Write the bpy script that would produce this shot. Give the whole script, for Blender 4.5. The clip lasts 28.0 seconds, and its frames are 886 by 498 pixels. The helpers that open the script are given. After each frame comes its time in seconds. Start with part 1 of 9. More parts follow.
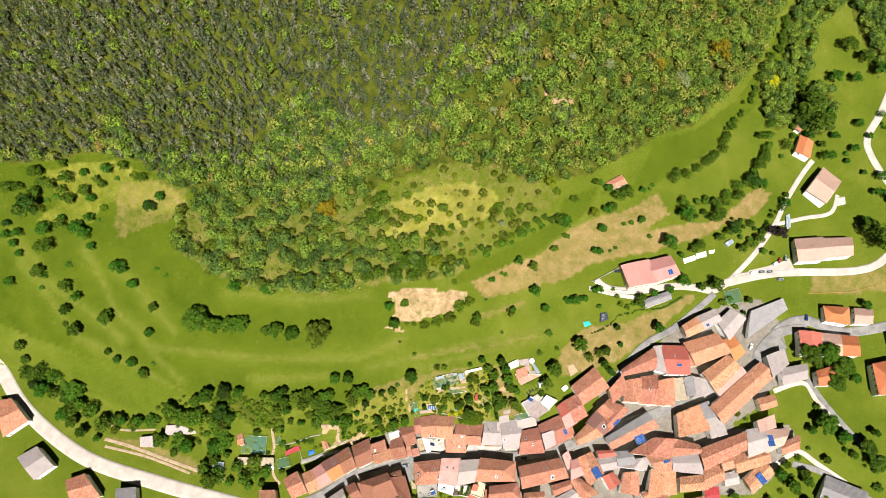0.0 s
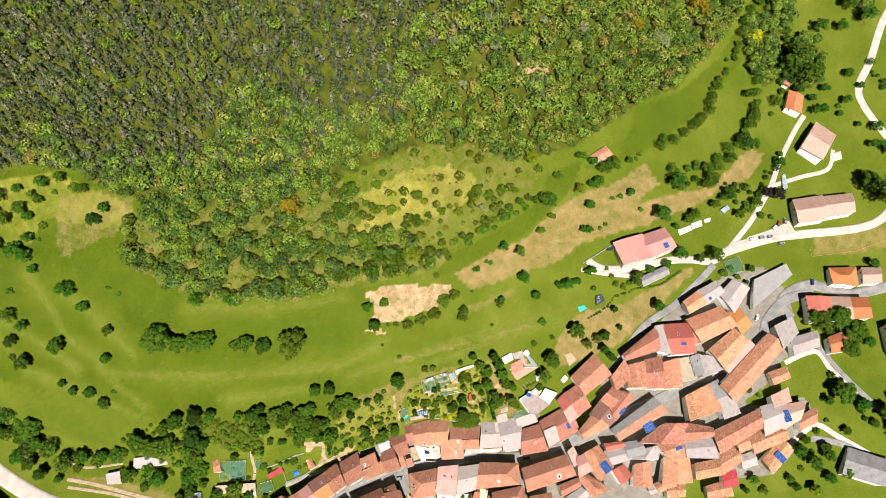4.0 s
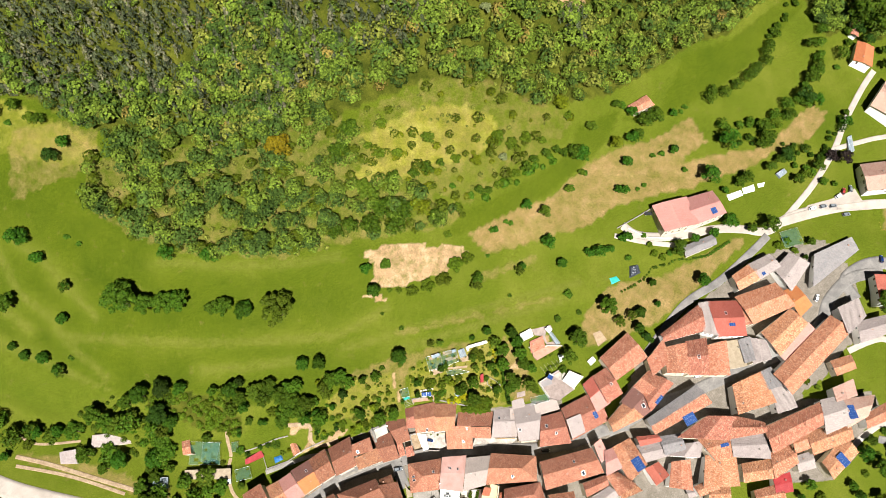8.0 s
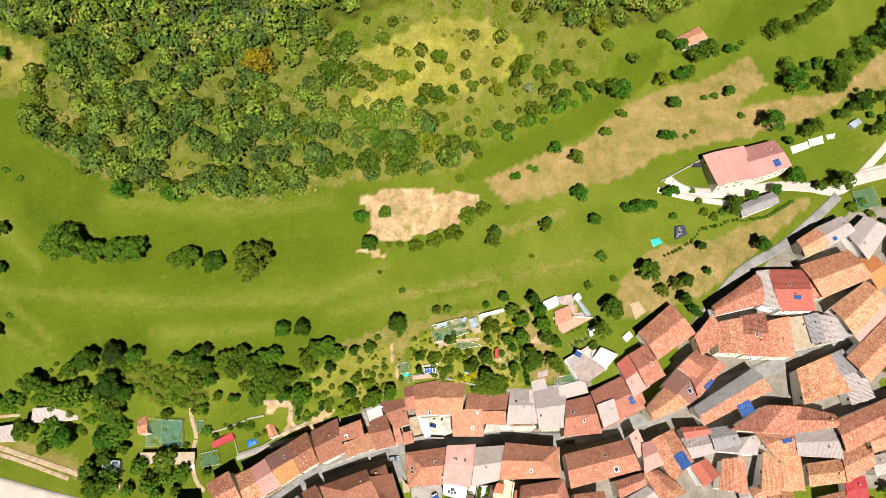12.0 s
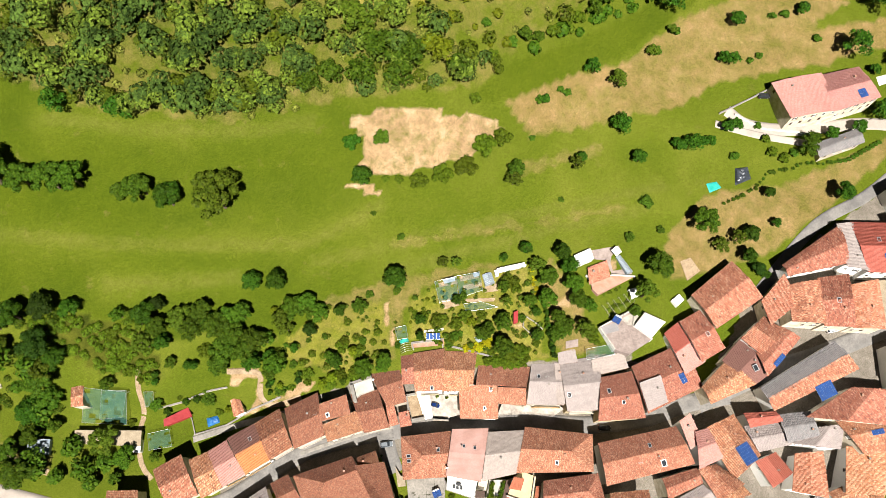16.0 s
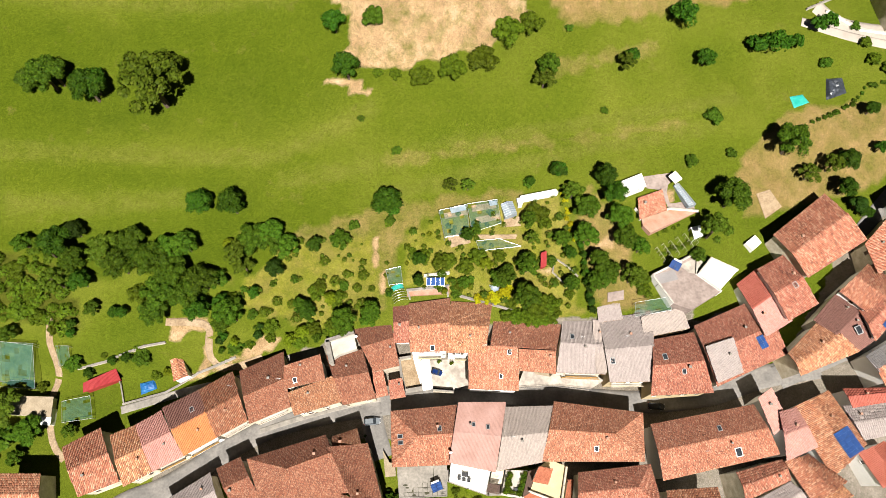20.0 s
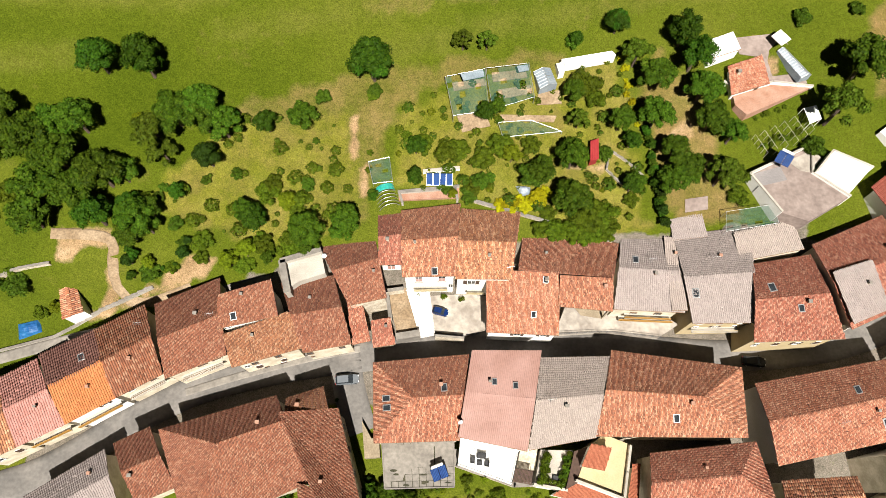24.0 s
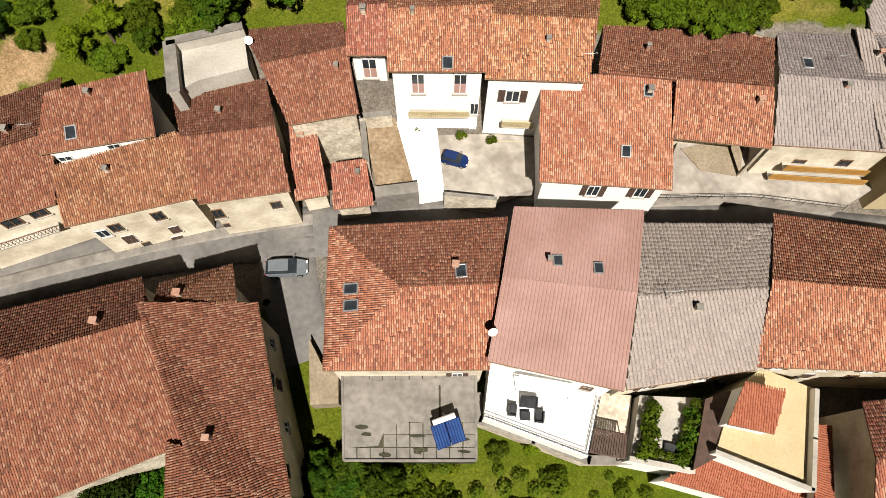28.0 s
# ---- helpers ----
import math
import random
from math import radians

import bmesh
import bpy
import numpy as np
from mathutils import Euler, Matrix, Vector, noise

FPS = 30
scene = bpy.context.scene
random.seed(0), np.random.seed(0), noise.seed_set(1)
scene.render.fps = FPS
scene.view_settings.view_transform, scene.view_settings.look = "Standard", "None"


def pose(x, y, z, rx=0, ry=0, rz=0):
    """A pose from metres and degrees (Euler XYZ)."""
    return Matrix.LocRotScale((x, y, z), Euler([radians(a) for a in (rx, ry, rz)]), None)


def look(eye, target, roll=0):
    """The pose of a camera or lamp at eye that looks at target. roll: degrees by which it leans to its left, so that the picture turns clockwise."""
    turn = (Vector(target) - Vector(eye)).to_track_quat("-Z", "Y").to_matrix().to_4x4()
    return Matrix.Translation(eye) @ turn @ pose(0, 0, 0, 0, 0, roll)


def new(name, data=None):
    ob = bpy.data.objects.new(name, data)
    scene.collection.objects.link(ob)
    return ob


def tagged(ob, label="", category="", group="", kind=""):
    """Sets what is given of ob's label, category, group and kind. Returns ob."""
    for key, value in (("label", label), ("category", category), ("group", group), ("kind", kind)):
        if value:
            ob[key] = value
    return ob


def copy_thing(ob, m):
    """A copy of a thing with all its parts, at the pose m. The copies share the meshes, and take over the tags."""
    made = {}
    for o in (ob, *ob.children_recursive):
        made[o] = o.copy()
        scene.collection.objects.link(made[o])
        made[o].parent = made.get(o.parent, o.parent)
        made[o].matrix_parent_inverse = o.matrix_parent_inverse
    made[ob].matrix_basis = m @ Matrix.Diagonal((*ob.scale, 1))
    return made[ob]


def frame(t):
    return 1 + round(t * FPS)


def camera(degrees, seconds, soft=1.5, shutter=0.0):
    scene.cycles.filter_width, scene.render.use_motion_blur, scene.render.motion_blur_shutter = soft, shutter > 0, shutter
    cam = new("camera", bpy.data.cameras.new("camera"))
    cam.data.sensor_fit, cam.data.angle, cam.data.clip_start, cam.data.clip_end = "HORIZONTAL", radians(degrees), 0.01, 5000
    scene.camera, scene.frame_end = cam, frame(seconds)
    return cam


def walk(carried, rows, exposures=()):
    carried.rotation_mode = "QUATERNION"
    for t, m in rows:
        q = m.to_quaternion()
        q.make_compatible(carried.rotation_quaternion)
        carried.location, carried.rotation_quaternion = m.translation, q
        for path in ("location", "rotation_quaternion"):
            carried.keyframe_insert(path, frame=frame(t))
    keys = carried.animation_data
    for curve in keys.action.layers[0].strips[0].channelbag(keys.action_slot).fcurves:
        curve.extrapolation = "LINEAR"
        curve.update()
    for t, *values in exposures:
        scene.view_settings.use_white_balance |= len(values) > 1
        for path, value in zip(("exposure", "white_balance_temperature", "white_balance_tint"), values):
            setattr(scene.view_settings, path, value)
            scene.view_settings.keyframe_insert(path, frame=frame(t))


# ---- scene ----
cam = camera(70.8, 28.0, 0.4)
METRES, EYE, TILT, LEAN, TURN = 350.0, 398.0, -68.0, 0.0, 0.0
ROWS = [
    (0.0, 0.0, 0.0, 0.0, 0.0, 0.0, -0.0),
    (0.5, 0.0062, 0.0067, 0.018, -0.94, -0.03, 2.53),
    (1.0, 0.0087, 0.0096, 0.0239, -1.44, -0.09, 4.06),
    (1.5, 0.0096, 0.0102, 0.0228, -1.67, -0.14, 4.72),
    (2.0, 0.0092, 0.017, 0.0191, -1.74, -0.15, 5.01),
    (2.5, 0.0088, 0.0335, 0.012, -1.73, -0.13, 5.12),
    (3.0, 0.0079, 0.0506, 0.0047, -1.72, -0.25, 5.06),
    (3.5, 0.0072, 0.0676, -0.0026, -1.67, -0.32, 4.9),
    (5.5, 0.0041, 0.1348, -0.0325, -1.37, -0.5, 4.06),
    (6.0, 0.003, 0.152, -0.0401, -1.27, -0.49, 3.85),
    (6.5, 0.0021, 0.1694, -0.0471, -1.18, -0.49, 3.6),
    (7.0, 0.0009, 0.1867, -0.055, -1.1, -0.46, 3.35),
    (7.5, 0.0002, 0.2036, -0.0619, -1.01, -0.45, 3.14),
    (8.0, -0.0006, 0.221, -0.069, -0.94, -0.45, 2.94),
    (8.5, -0.0013, 0.2384, -0.0772, -0.86, -0.45, 2.8),
    (9.0, -0.0021, 0.2562, -0.0848, -0.78, -0.45, 2.61),
    (9.5, -0.0028, 0.2735, -0.0918, -0.72, -0.46, 2.49),
    (10.0, -0.004, 0.2908, -0.0993, -0.69, -0.47, 2.33),
    (10.5, -0.0043, 0.3079, -0.1067, -0.62, -0.47, 2.11),
    (11.0, -0.0051, 0.325, -0.1141, -0.56, -0.48, 1.91),
    (11.5, -0.0057, 0.3417, -0.1217, -0.5, -0.45, 1.7),
    (12.0, -0.0064, 0.3588, -0.1288, -0.43, -0.44, 1.48),
    (12.5, -0.0071, 0.3755, -0.1357, -0.37, -0.47, 1.29),
    (14.5, -0.0083, 0.4426, -0.167, -0.14, -0.31, 0.73),
    (15.0, -0.0089, 0.4599, -0.1747, -0.11, -0.29, 0.58),
    (15.5, -0.0093, 0.4769, -0.1821, -0.04, -0.29, 0.45),
    (16.0, -0.01, 0.4939, -0.1894, 0.01, -0.26, 0.37),
    (16.5, -0.0107, 0.5106, -0.1971, 0.04, -0.22, 0.31),
    (17.0, -0.0109, 0.5273, -0.2041, 0.06, -0.25, 0.14),
    (17.5, -0.0116, 0.5444, -0.2116, 0.08, -0.22, 0.05),
    (18.0, -0.0121, 0.5612, -0.2192, 0.07, -0.22, -0.07),
    (18.5, -0.012, 0.5781, -0.2272, 0.08, -0.14, -0.22),
    (19.0, -0.0128, 0.5947, -0.2342, 0.06, -0.15, -0.38),
    (19.5, -0.013, 0.6114, -0.2415, 0.13, -0.14, -0.6),
    (20.0, -0.0138, 0.6284, -0.2485, 0.14, -0.15, -0.77),
    (20.5, -0.0141, 0.6452, -0.2565, 0.18, -0.07, -0.85),
    (22.5, -0.0163, 0.7125, -0.2847, 0.13, -0.21, -1.17),
    (23.0, -0.0164, 0.7292, -0.2921, 0.14, -0.17, -1.21),
    (23.5, -0.0163, 0.7462, -0.2994, 0.16, -0.17, -1.21),
    (24.0, -0.0167, 0.7633, -0.3066, 0.15, -0.17, -1.2),
    (24.5, -0.0168, 0.7803, -0.3143, 0.27, -0.13, -1.52),
    (25.0, -0.0175, 0.7973, -0.3209, 0.32, -0.25, -1.7),
    (25.5, -0.0178, 0.8149, -0.3292, 0.38, -0.16, -1.87),
    (26.0, -0.0179, 0.8323, -0.3366, 0.45, -0.13, -1.99),
    (26.5, -0.0181, 0.8494, -0.3443, 0.49, -0.05, -2.13),
    (27.0, -0.0185, 0.8659, -0.3508, 0.47, -0.23, -2.25),
    (27.5, -0.0183, 0.8825, -0.3584, 0.61, -0.16, -2.47),
    (28.0, -0.0188, 0.8994, -0.3661, 0.53, -0.06, -2.51),
]
walk(cam, [(t, pose(0, 0, EYE, TILT, LEAN, TURN) @ pose(METRES * x, METRES * y, METRES * z, 90 + pitch, roll, yaw)) for t, x, y, z, yaw, pitch, roll in ROWS], [(0.0, 1.55, 6150, 10), (12.0, 1.51, 6250, 10), (20.0, 1.42, 6400, 10), (25.0, 1.13, 6500, 10), (28.0, 0.9, 6500, 10)])

# ---- sky and sun ----
SUN_UP, SUN_AZ = 57.0, 9.0   # degrees: above the horizon, and from the south towards the east
world = bpy.data.worlds.new("world")
scene.world = world
world.use_nodes = True
wn = world.node_tree
sky = wn.nodes.new("ShaderNodeTexSky")
sky.sky_type, sky.sun_disc = "NISHITA", False
sky.sun_elevation, sky.sun_rotation = radians(SUN_UP), radians(180 - SUN_AZ)
wn.nodes["Background"].inputs["Strength"].default_value = 0.005
wn.links.new(sky.outputs[0], wn.nodes["Background"].inputs["Color"])
sun = new("sun", bpy.data.lights.new("sun", "SUN"))
sun.data.energy, sun.data.angle, sun.data.color = 5.4, radians(0.53), (1.0, 0.95, 0.87)
sun.matrix_world = look((90 * math.sin(radians(SUN_AZ)), -90 * math.cos(radians(SUN_AZ)), 90 * math.tan(radians(SUN_UP))), (0, 0, 0))


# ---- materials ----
def dimmed(c):
    """Palette colours scaled down overall to weaken bounced light and deepen shade; near-whites less."""
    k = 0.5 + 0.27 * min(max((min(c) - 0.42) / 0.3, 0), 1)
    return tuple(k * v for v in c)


def shade(name, a, b, scale=0.3, rough=0.9, fine=6.0, grain=0.35, bump=0.2, island=None, metal=0.0, vary=0.0, hues=(-0.015, 0.04)):
    """A surface between two colours: broad patches, fine grain, relief. island: colours given out piece by piece.
    vary, hues: how far whole objects differ in lightness and hue."""
    a, b, island = dimmed(a), dimmed(b), tuple(map(dimmed, island)) if island else None
    m = bpy.data.materials.new(name)
    m.use_nodes = True
    n, l = m.node_tree.nodes, m.node_tree.links
    bsdf = n["Principled BSDF"]
    pos = n.new("ShaderNodeNewGeometry")
    broad = n.new("ShaderNodeTexNoise")
    broad.inputs["Scale"].default_value, broad.inputs["Detail"].default_value = scale, 4
    l.new(pos.outputs["Position"], broad.inputs["Vector"])
    ramp = n.new("ShaderNodeValToRGB")
    ramp.color_ramp.elements[0].position, ramp.color_ramp.elements[0].color = 0.35, (*a, 1)
    ramp.color_ramp.elements[1].position, ramp.color_ramp.elements[1].color = 0.65, (*b, 1)
    l.new(broad.outputs["Fac"], ramp.inputs["Fac"])
    out = ramp.outputs["Color"]
    if island:
        pick = n.new("ShaderNodeValToRGB")
        pick.color_ramp.interpolation = "CONSTANT"
        els = pick.color_ramp.elements
        while len(els) < len(island):
            els.new(0.5)
        for i, c in enumerate(island):
            els[i].position, els[i].color = i / len(island), (*c, 1)
        l.new(pos.outputs["Random Per Island"], pick.inputs["Fac"])
        mix = n.new("ShaderNodeMix")
        mix.data_type, mix.blend_type = "RGBA", "MIX"
        mix.inputs["Factor"].default_value = 0.6
        l.new(out, mix.inputs["A"])
        l.new(pick.outputs["Color"], mix.inputs["B"])
        out = mix.outputs["Result"]
    grainy = n.new("ShaderNodeTexNoise")
    grainy.inputs["Scale"].default_value, grainy.inputs["Detail"].default_value = fine, 5
    l.new(pos.outputs["Position"], grainy.inputs["Vector"])
    level = n.new("ShaderNodeMapRange")
    level.inputs["From Min"].default_value, level.inputs["From Max"].default_value = 0.3, 0.7
    level.inputs["To Min"].default_value, level.inputs["To Max"].default_value = 1 - grain, 1 + grain
    l.new(grainy.outputs["Fac"], level.inputs["Value"])
    mul = n.new("ShaderNodeMix")
    mul.data_type, mul.blend_type = "RGBA", "MULTIPLY"
    mul.inputs["Factor"].default_value = 1.0
    l.new(out, mul.inputs["A"])
    l.new(level.outputs["Result"], mul.inputs["B"])
    out = mul.outputs["Result"]
    if vary:
        info, hsv = n.new("ShaderNodeObjectInfo"), n.new("ShaderNodeHueSaturation")
        for key, lo, hi in (("Hue", 0.5 + hues[0] * vary, 0.5 + hues[1] * vary), ("Value", 1 - 0.4 * vary, 1 + 0.35 * vary)):
            r = n.new("ShaderNodeMapRange")
            r.inputs["To Min"].default_value, r.inputs["To Max"].default_value = lo, hi
            l.new(info.outputs["Random"], r.inputs["Value"])
            l.new(r.outputs["Result"], hsv.inputs[key])
        l.new(out, hsv.inputs["Color"])
        out = hsv.outputs["Color"]
    l.new(out, bsdf.inputs["Base Color"])
    bsdf.inputs["Roughness"].default_value, bsdf.inputs["Metallic"].default_value = rough, metal
    bsdf.inputs["Specular IOR Level"].default_value = 0.25
    if bump:
        rel = n.new("ShaderNodeBump")
        rel.inputs["Strength"].default_value, rel.inputs["Distance"].default_value = bump, 0.05
        l.new(grainy.outputs["Fac"], rel.inputs["Height"])
        l.new(rel.outputs["Normal"], bsdf.inputs["Normal"])
    return m


def leafy(name, a, b, c, rough=0.6):
    """Leaves: each clump takes its tone from a to c, each tree its own."""
    a, b, c = [(0.74 * r, 0.76 * g, 0.45 * u) for r, g, u in (a, b, c)]
    m = shade(name, a, b, scale=0.35, rough=rough, fine=1.3, grain=0.3, bump=0, island=(a, b, b, c), vary=0.7, hues=(-0.02, 0.02))
    bsdf = m.node_tree.nodes["Principled BSDF"]
    bsdf.inputs["Specular IOR Level"].default_value = 0.04
    return m


TILES = tuple((1.14 * r, 0.97 * g, 0.84 * b) for r, g, b in ((0.48, 0.19, 0.115), (0.62, 0.31, 0.2), (0.34, 0.14, 0.095), (0.56, 0.23, 0.14), (0.84, 0.58, 0.43), (0.19, 0.09, 0.06), (0.60, 0.25, 0.15), (0.48, 0.25, 0.18), (0.78, 0.5, 0.36)))
M = {
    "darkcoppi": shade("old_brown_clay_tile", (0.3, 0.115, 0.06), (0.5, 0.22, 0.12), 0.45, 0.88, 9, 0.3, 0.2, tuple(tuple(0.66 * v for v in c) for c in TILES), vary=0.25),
    "yardcrete": shade("stained_yard_concrete", (0.4, 0.345, 0.29), (0.6, 0.54, 0.46), 0.45, 0.95, 1.4, 0.16, 0.08),
    "polysheet": shade("blue_grey_sheeting", (0.3, 0.37, 0.42), (0.42, 0.5, 0.55), 0.5, 0.35, 4, 0.15, 0.0),
    "coppi": shade("old_clay_tile", (0.42, 0.14, 0.09), (0.72, 0.31, 0.21), 0.45, 0.85, 9, 0.3, 0.2, TILES, vary=0.45),
    "orangecoppi": shade("bright_clay_tile", (0.52, 0.18, 0.1), (0.7, 0.33, 0.22), 0.5, 0.85, 9, 0.22, 0.2, TILES[:5] + ((0.68, 0.38, 0.25),), vary=0.3),
    "brown": shade("brown_tile", (0.24, 0.11, 0.085), (0.3, 0.15, 0.115), 0.4, 0.8, 9, 0.2, 0.1, ((0.24, 0.11, 0.09), (0.31, 0.15, 0.12))),
    "orange": shade("new_orange_tile", (0.6, 0.17, 0.06), (0.66, 0.24, 0.1), 0.3, 0.75, 9, 0.15, 0.1, ((0.6, 0.18, 0.07), (0.66, 0.22, 0.09), (0.54, 0.16, 0.07)), vary=0.3),
    "red": shade("red_tile", (0.5, 0.13, 0.09), (0.58, 0.18, 0.13), 0.3, 0.75, 9, 0.15, 0.1, ((0.5, 0.12, 0.08), (0.6, 0.17, 0.12)), vary=0.2),
    "pink": shade("faded_pink_tile", (0.58, 0.25, 0.22), (0.66, 0.33, 0.28), 0.3, 0.8, 9, 0.15, 0.1, ((0.56, 0.24, 0.2), (0.66, 0.32, 0.28)), vary=0.2),
    "pinktile": shade("pale_clay_tile", (0.62, 0.36, 0.26), (0.72, 0.46, 0.36), 0.3, 0.8, 9, 0.15, 0.1, ((0.6, 0.34, 0.26), (0.74, 0.5, 0.4)), vary=0.2),
    "grey": shade("grey_tile", (0.25, 0.23, 0.23), (0.36, 0.33, 0.32), 0.3, 0.8, 9, 0.2, 0.1, ((0.24, 0.23, 0.23), (0.36, 0.33, 0.32), (0.3, 0.27, 0.26)), vary=0.2),
    "greytile": shade("weathered_grey_tile", (0.42, 0.34, 0.3), (0.52, 0.44, 0.39), 0.4, 0.85, 9, 0.2, 0.15, ((0.46, 0.38, 0.34), (0.52, 0.43, 0.38), (0.4, 0.33, 0.29), (0.5, 0.42, 0.36)), vary=0.1),
    "greypink": shade("pinkish_grey_tile", (0.38, 0.32, 0.295), (0.5, 0.42, 0.39), 0.4, 0.85, 9, 0.18, 0.1, ((0.38, 0.31, 0.29), (0.5, 0.42, 0.39), (0.45, 0.37, 0.34)), vary=0.3),
    "pinkmetal": shade("pink_corrugated_sheet", (0.47, 0.27, 0.22), (0.56, 0.34, 0.29), 0.25, 0.6, 3, 0.08, 0.0),
    "redmetal": shade("red_sheet_metal", (0.36, 0.03, 0.035), (0.44, 0.05, 0.05), 0.5, 0.5, 5, 0.15, 0.0),
    "white": shade("white_plaster", (0.84, 0.81, 0.76), (0.88, 0.86, 0.82), 0.4, 0.9, 4, 0.06, 0.1),
    "cream": shade("cream_plaster", (0.72, 0.62, 0.46), (0.84, 0.75, 0.59), 0.5, 0.9, 3, 0.1, 0.05),
    "yellow": shade("yellow_plaster", (0.68, 0.54, 0.3), (0.74, 0.6, 0.36), 0.4, 0.9, 4, 0.08, 0.1),
    "stone": shade("old_stone_wall", (0.58, 0.49, 0.37), (0.76, 0.67, 0.53), 0.6, 0.95, 3, 0.3, 0.5),
    "tan": shade("weathered_board", (0.36, 0.285, 0.19), (0.46, 0.37, 0.255), 0.6, 0.9, 4, 0.2, 0.2),
    "concrete": shade("concrete", (0.26, 0.235, 0.205), (0.37, 0.335, 0.29), 0.3, 0.95, 1.6, 0.2, 0.06),
    "paleconcrete": shade("pale_concrete", (0.5, 0.455, 0.385), (0.62, 0.57, 0.49), 0.25, 0.95, 5, 0.12, 0.2),
    "paver": shade("reddish_grey_paving", (0.31, 0.24, 0.21), (0.42, 0.335, 0.295), 0.4, 0.9, 1.5, 0.18, 0.06),
    "asphalt": shade("worn_asphalt", (0.19, 0.178, 0.165), (0.28, 0.258, 0.236), 0.25, 0.95, 1.8, 0.15, 0.06),
    "gravel": shade("pale_gravel", (0.44, 0.38, 0.32), (0.55, 0.48, 0.41), 0.2, 0.95, 12, 0.2, 0.5),
    "glass": shade("dark_window_glass", (0.03, 0.035, 0.04), (0.05, 0.06, 0.07), 1, 0.08, 2, 0.1, 0.0),
    "wood": shade("brown_wood", (0.2, 0.1, 0.05), (0.3, 0.17, 0.09), 2, 0.7, 12, 0.3, 0.2),
    "shutter": shade("dark_brown_shutter", (0.10, 0.06, 0.045), (0.15, 0.09, 0.065), 2, 0.7, 12, 0.2, 0.1),
    "darkmetal": shade("dark_metal", (0.06, 0.06, 0.065), (0.1, 0.1, 0.1), 1, 0.5, 9, 0.2, 0.0, metal=0.6),
    "whitepaint": shade("white_paint", (0.78, 0.77, 0.74), (0.82, 0.81, 0.79), 1, 0.6, 5, 0.05, 0.0),
    "solar": shade("blue_solar_cell", (0.03, 0.07, 0.22), (0.04, 0.1, 0.3), 1, 0.7, 6, 0.1, 0.0),
    "alu": shade("bare_aluminium", (0.6, 0.6, 0.6), (0.7, 0.7, 0.7), 1, 0.4, 6, 0.1, 0.0, metal=0.8),
    "net": shade("green_garden_net", (0.06, 0.2, 0.15), (0.12, 0.28, 0.22), 0.5, 0.8, 4, 0.3, 0.2),
    "turquoise": shade("turquoise_sheet", (0.02, 0.42, 0.34), (0.05, 0.5, 0.42), 0.5, 0.5, 4, 0.2, 0.1),
    "bluesheet": shade("blue_tarpaulin", (0.02, 0.12, 0.36), (0.03, 0.2, 0.45), 0.5, 0.5, 4, 0.2, 0.1),
    "blacksheet": shade("black_plastic_sheet", (0.03, 0.035, 0.04), (0.07, 0.08, 0.1), 0.8, 0.35, 3, 0.3, 0.4),
    "greenhouse": shade("milky_greenhouse_sheet", (0.3, 0.36, 0.42), (0.4, 0.46, 0.5), 0.5, 0.3, 4, 0.15, 0.0),
    "blackmoss": shade("dark_moss_and_soil", (0.05, 0.05, 0.03), (0.11, 0.1, 0.06), 0.6, 0.95, 4, 0.3, 0.2),
    "hutred": shade("plain_red_brown_tile", (0.42, 0.125, 0.065), (0.54, 0.19, 0.105), 0.6, 0.8, 6, 0.2, 0.1, ((0.42, 0.12, 0.06), (0.54, 0.19, 0.1), (0.48, 0.15, 0.08))),
    "soil": shade("bare_soil", (0.33, 0.23, 0.135), (0.46, 0.34, 0.215), 0.4, 0.95, 3, 0.3, 0.5),
    "bark": shade("bark", (0.10, 0.07, 0.05), (0.18, 0.13, 0.09), 2, 0.95, 9, 0.3, 0.4),
    "terracotta": shade("terracotta_paving", (0.5, 0.26, 0.17), (0.6, 0.36, 0.26), 0.5, 0.9, 6, 0.2, 0.1),
    "carblue": shade("dark_blue_car_paint", (0.01, 0.03, 0.13), (0.012, 0.035, 0.15), 1, 0.2, 3, 0.05, 0.0),
    "cargrey": shade("silver_grey_car_paint", (0.25, 0.275, 0.3), (0.28, 0.305, 0.33), 1, 0.3, 3, 0.05, 0.0, metal=0.2),
    "carwhite": shade("white_car_paint", (0.75, 0.75, 0.75), (0.78, 0.78, 0.78), 1, 0.25, 3, 0.05, 0.0),
    "rubber": shade("black_rubber", (0.02, 0.02, 0.02), (0.03, 0.03, 0.03), 1, 0.8, 9, 0.2, 0.0),
    "pinkblind": shade("pink_blind", (0.62, 0.36, 0.3), (0.68, 0.42, 0.36), 1, 0.8, 5, 0.1, 0.0),
    "balcony": shade("pale_yellow_railing", (0.68, 0.55, 0.28), (0.75, 0.62, 0.36), 1, 0.8, 5, 0.1, 0.0),
    "ochre": shade("orange_wood_railing", (0.6, 0.3, 0.06), (0.68, 0.38, 0.1), 1, 0.7, 5, 0.15, 0.0),
}
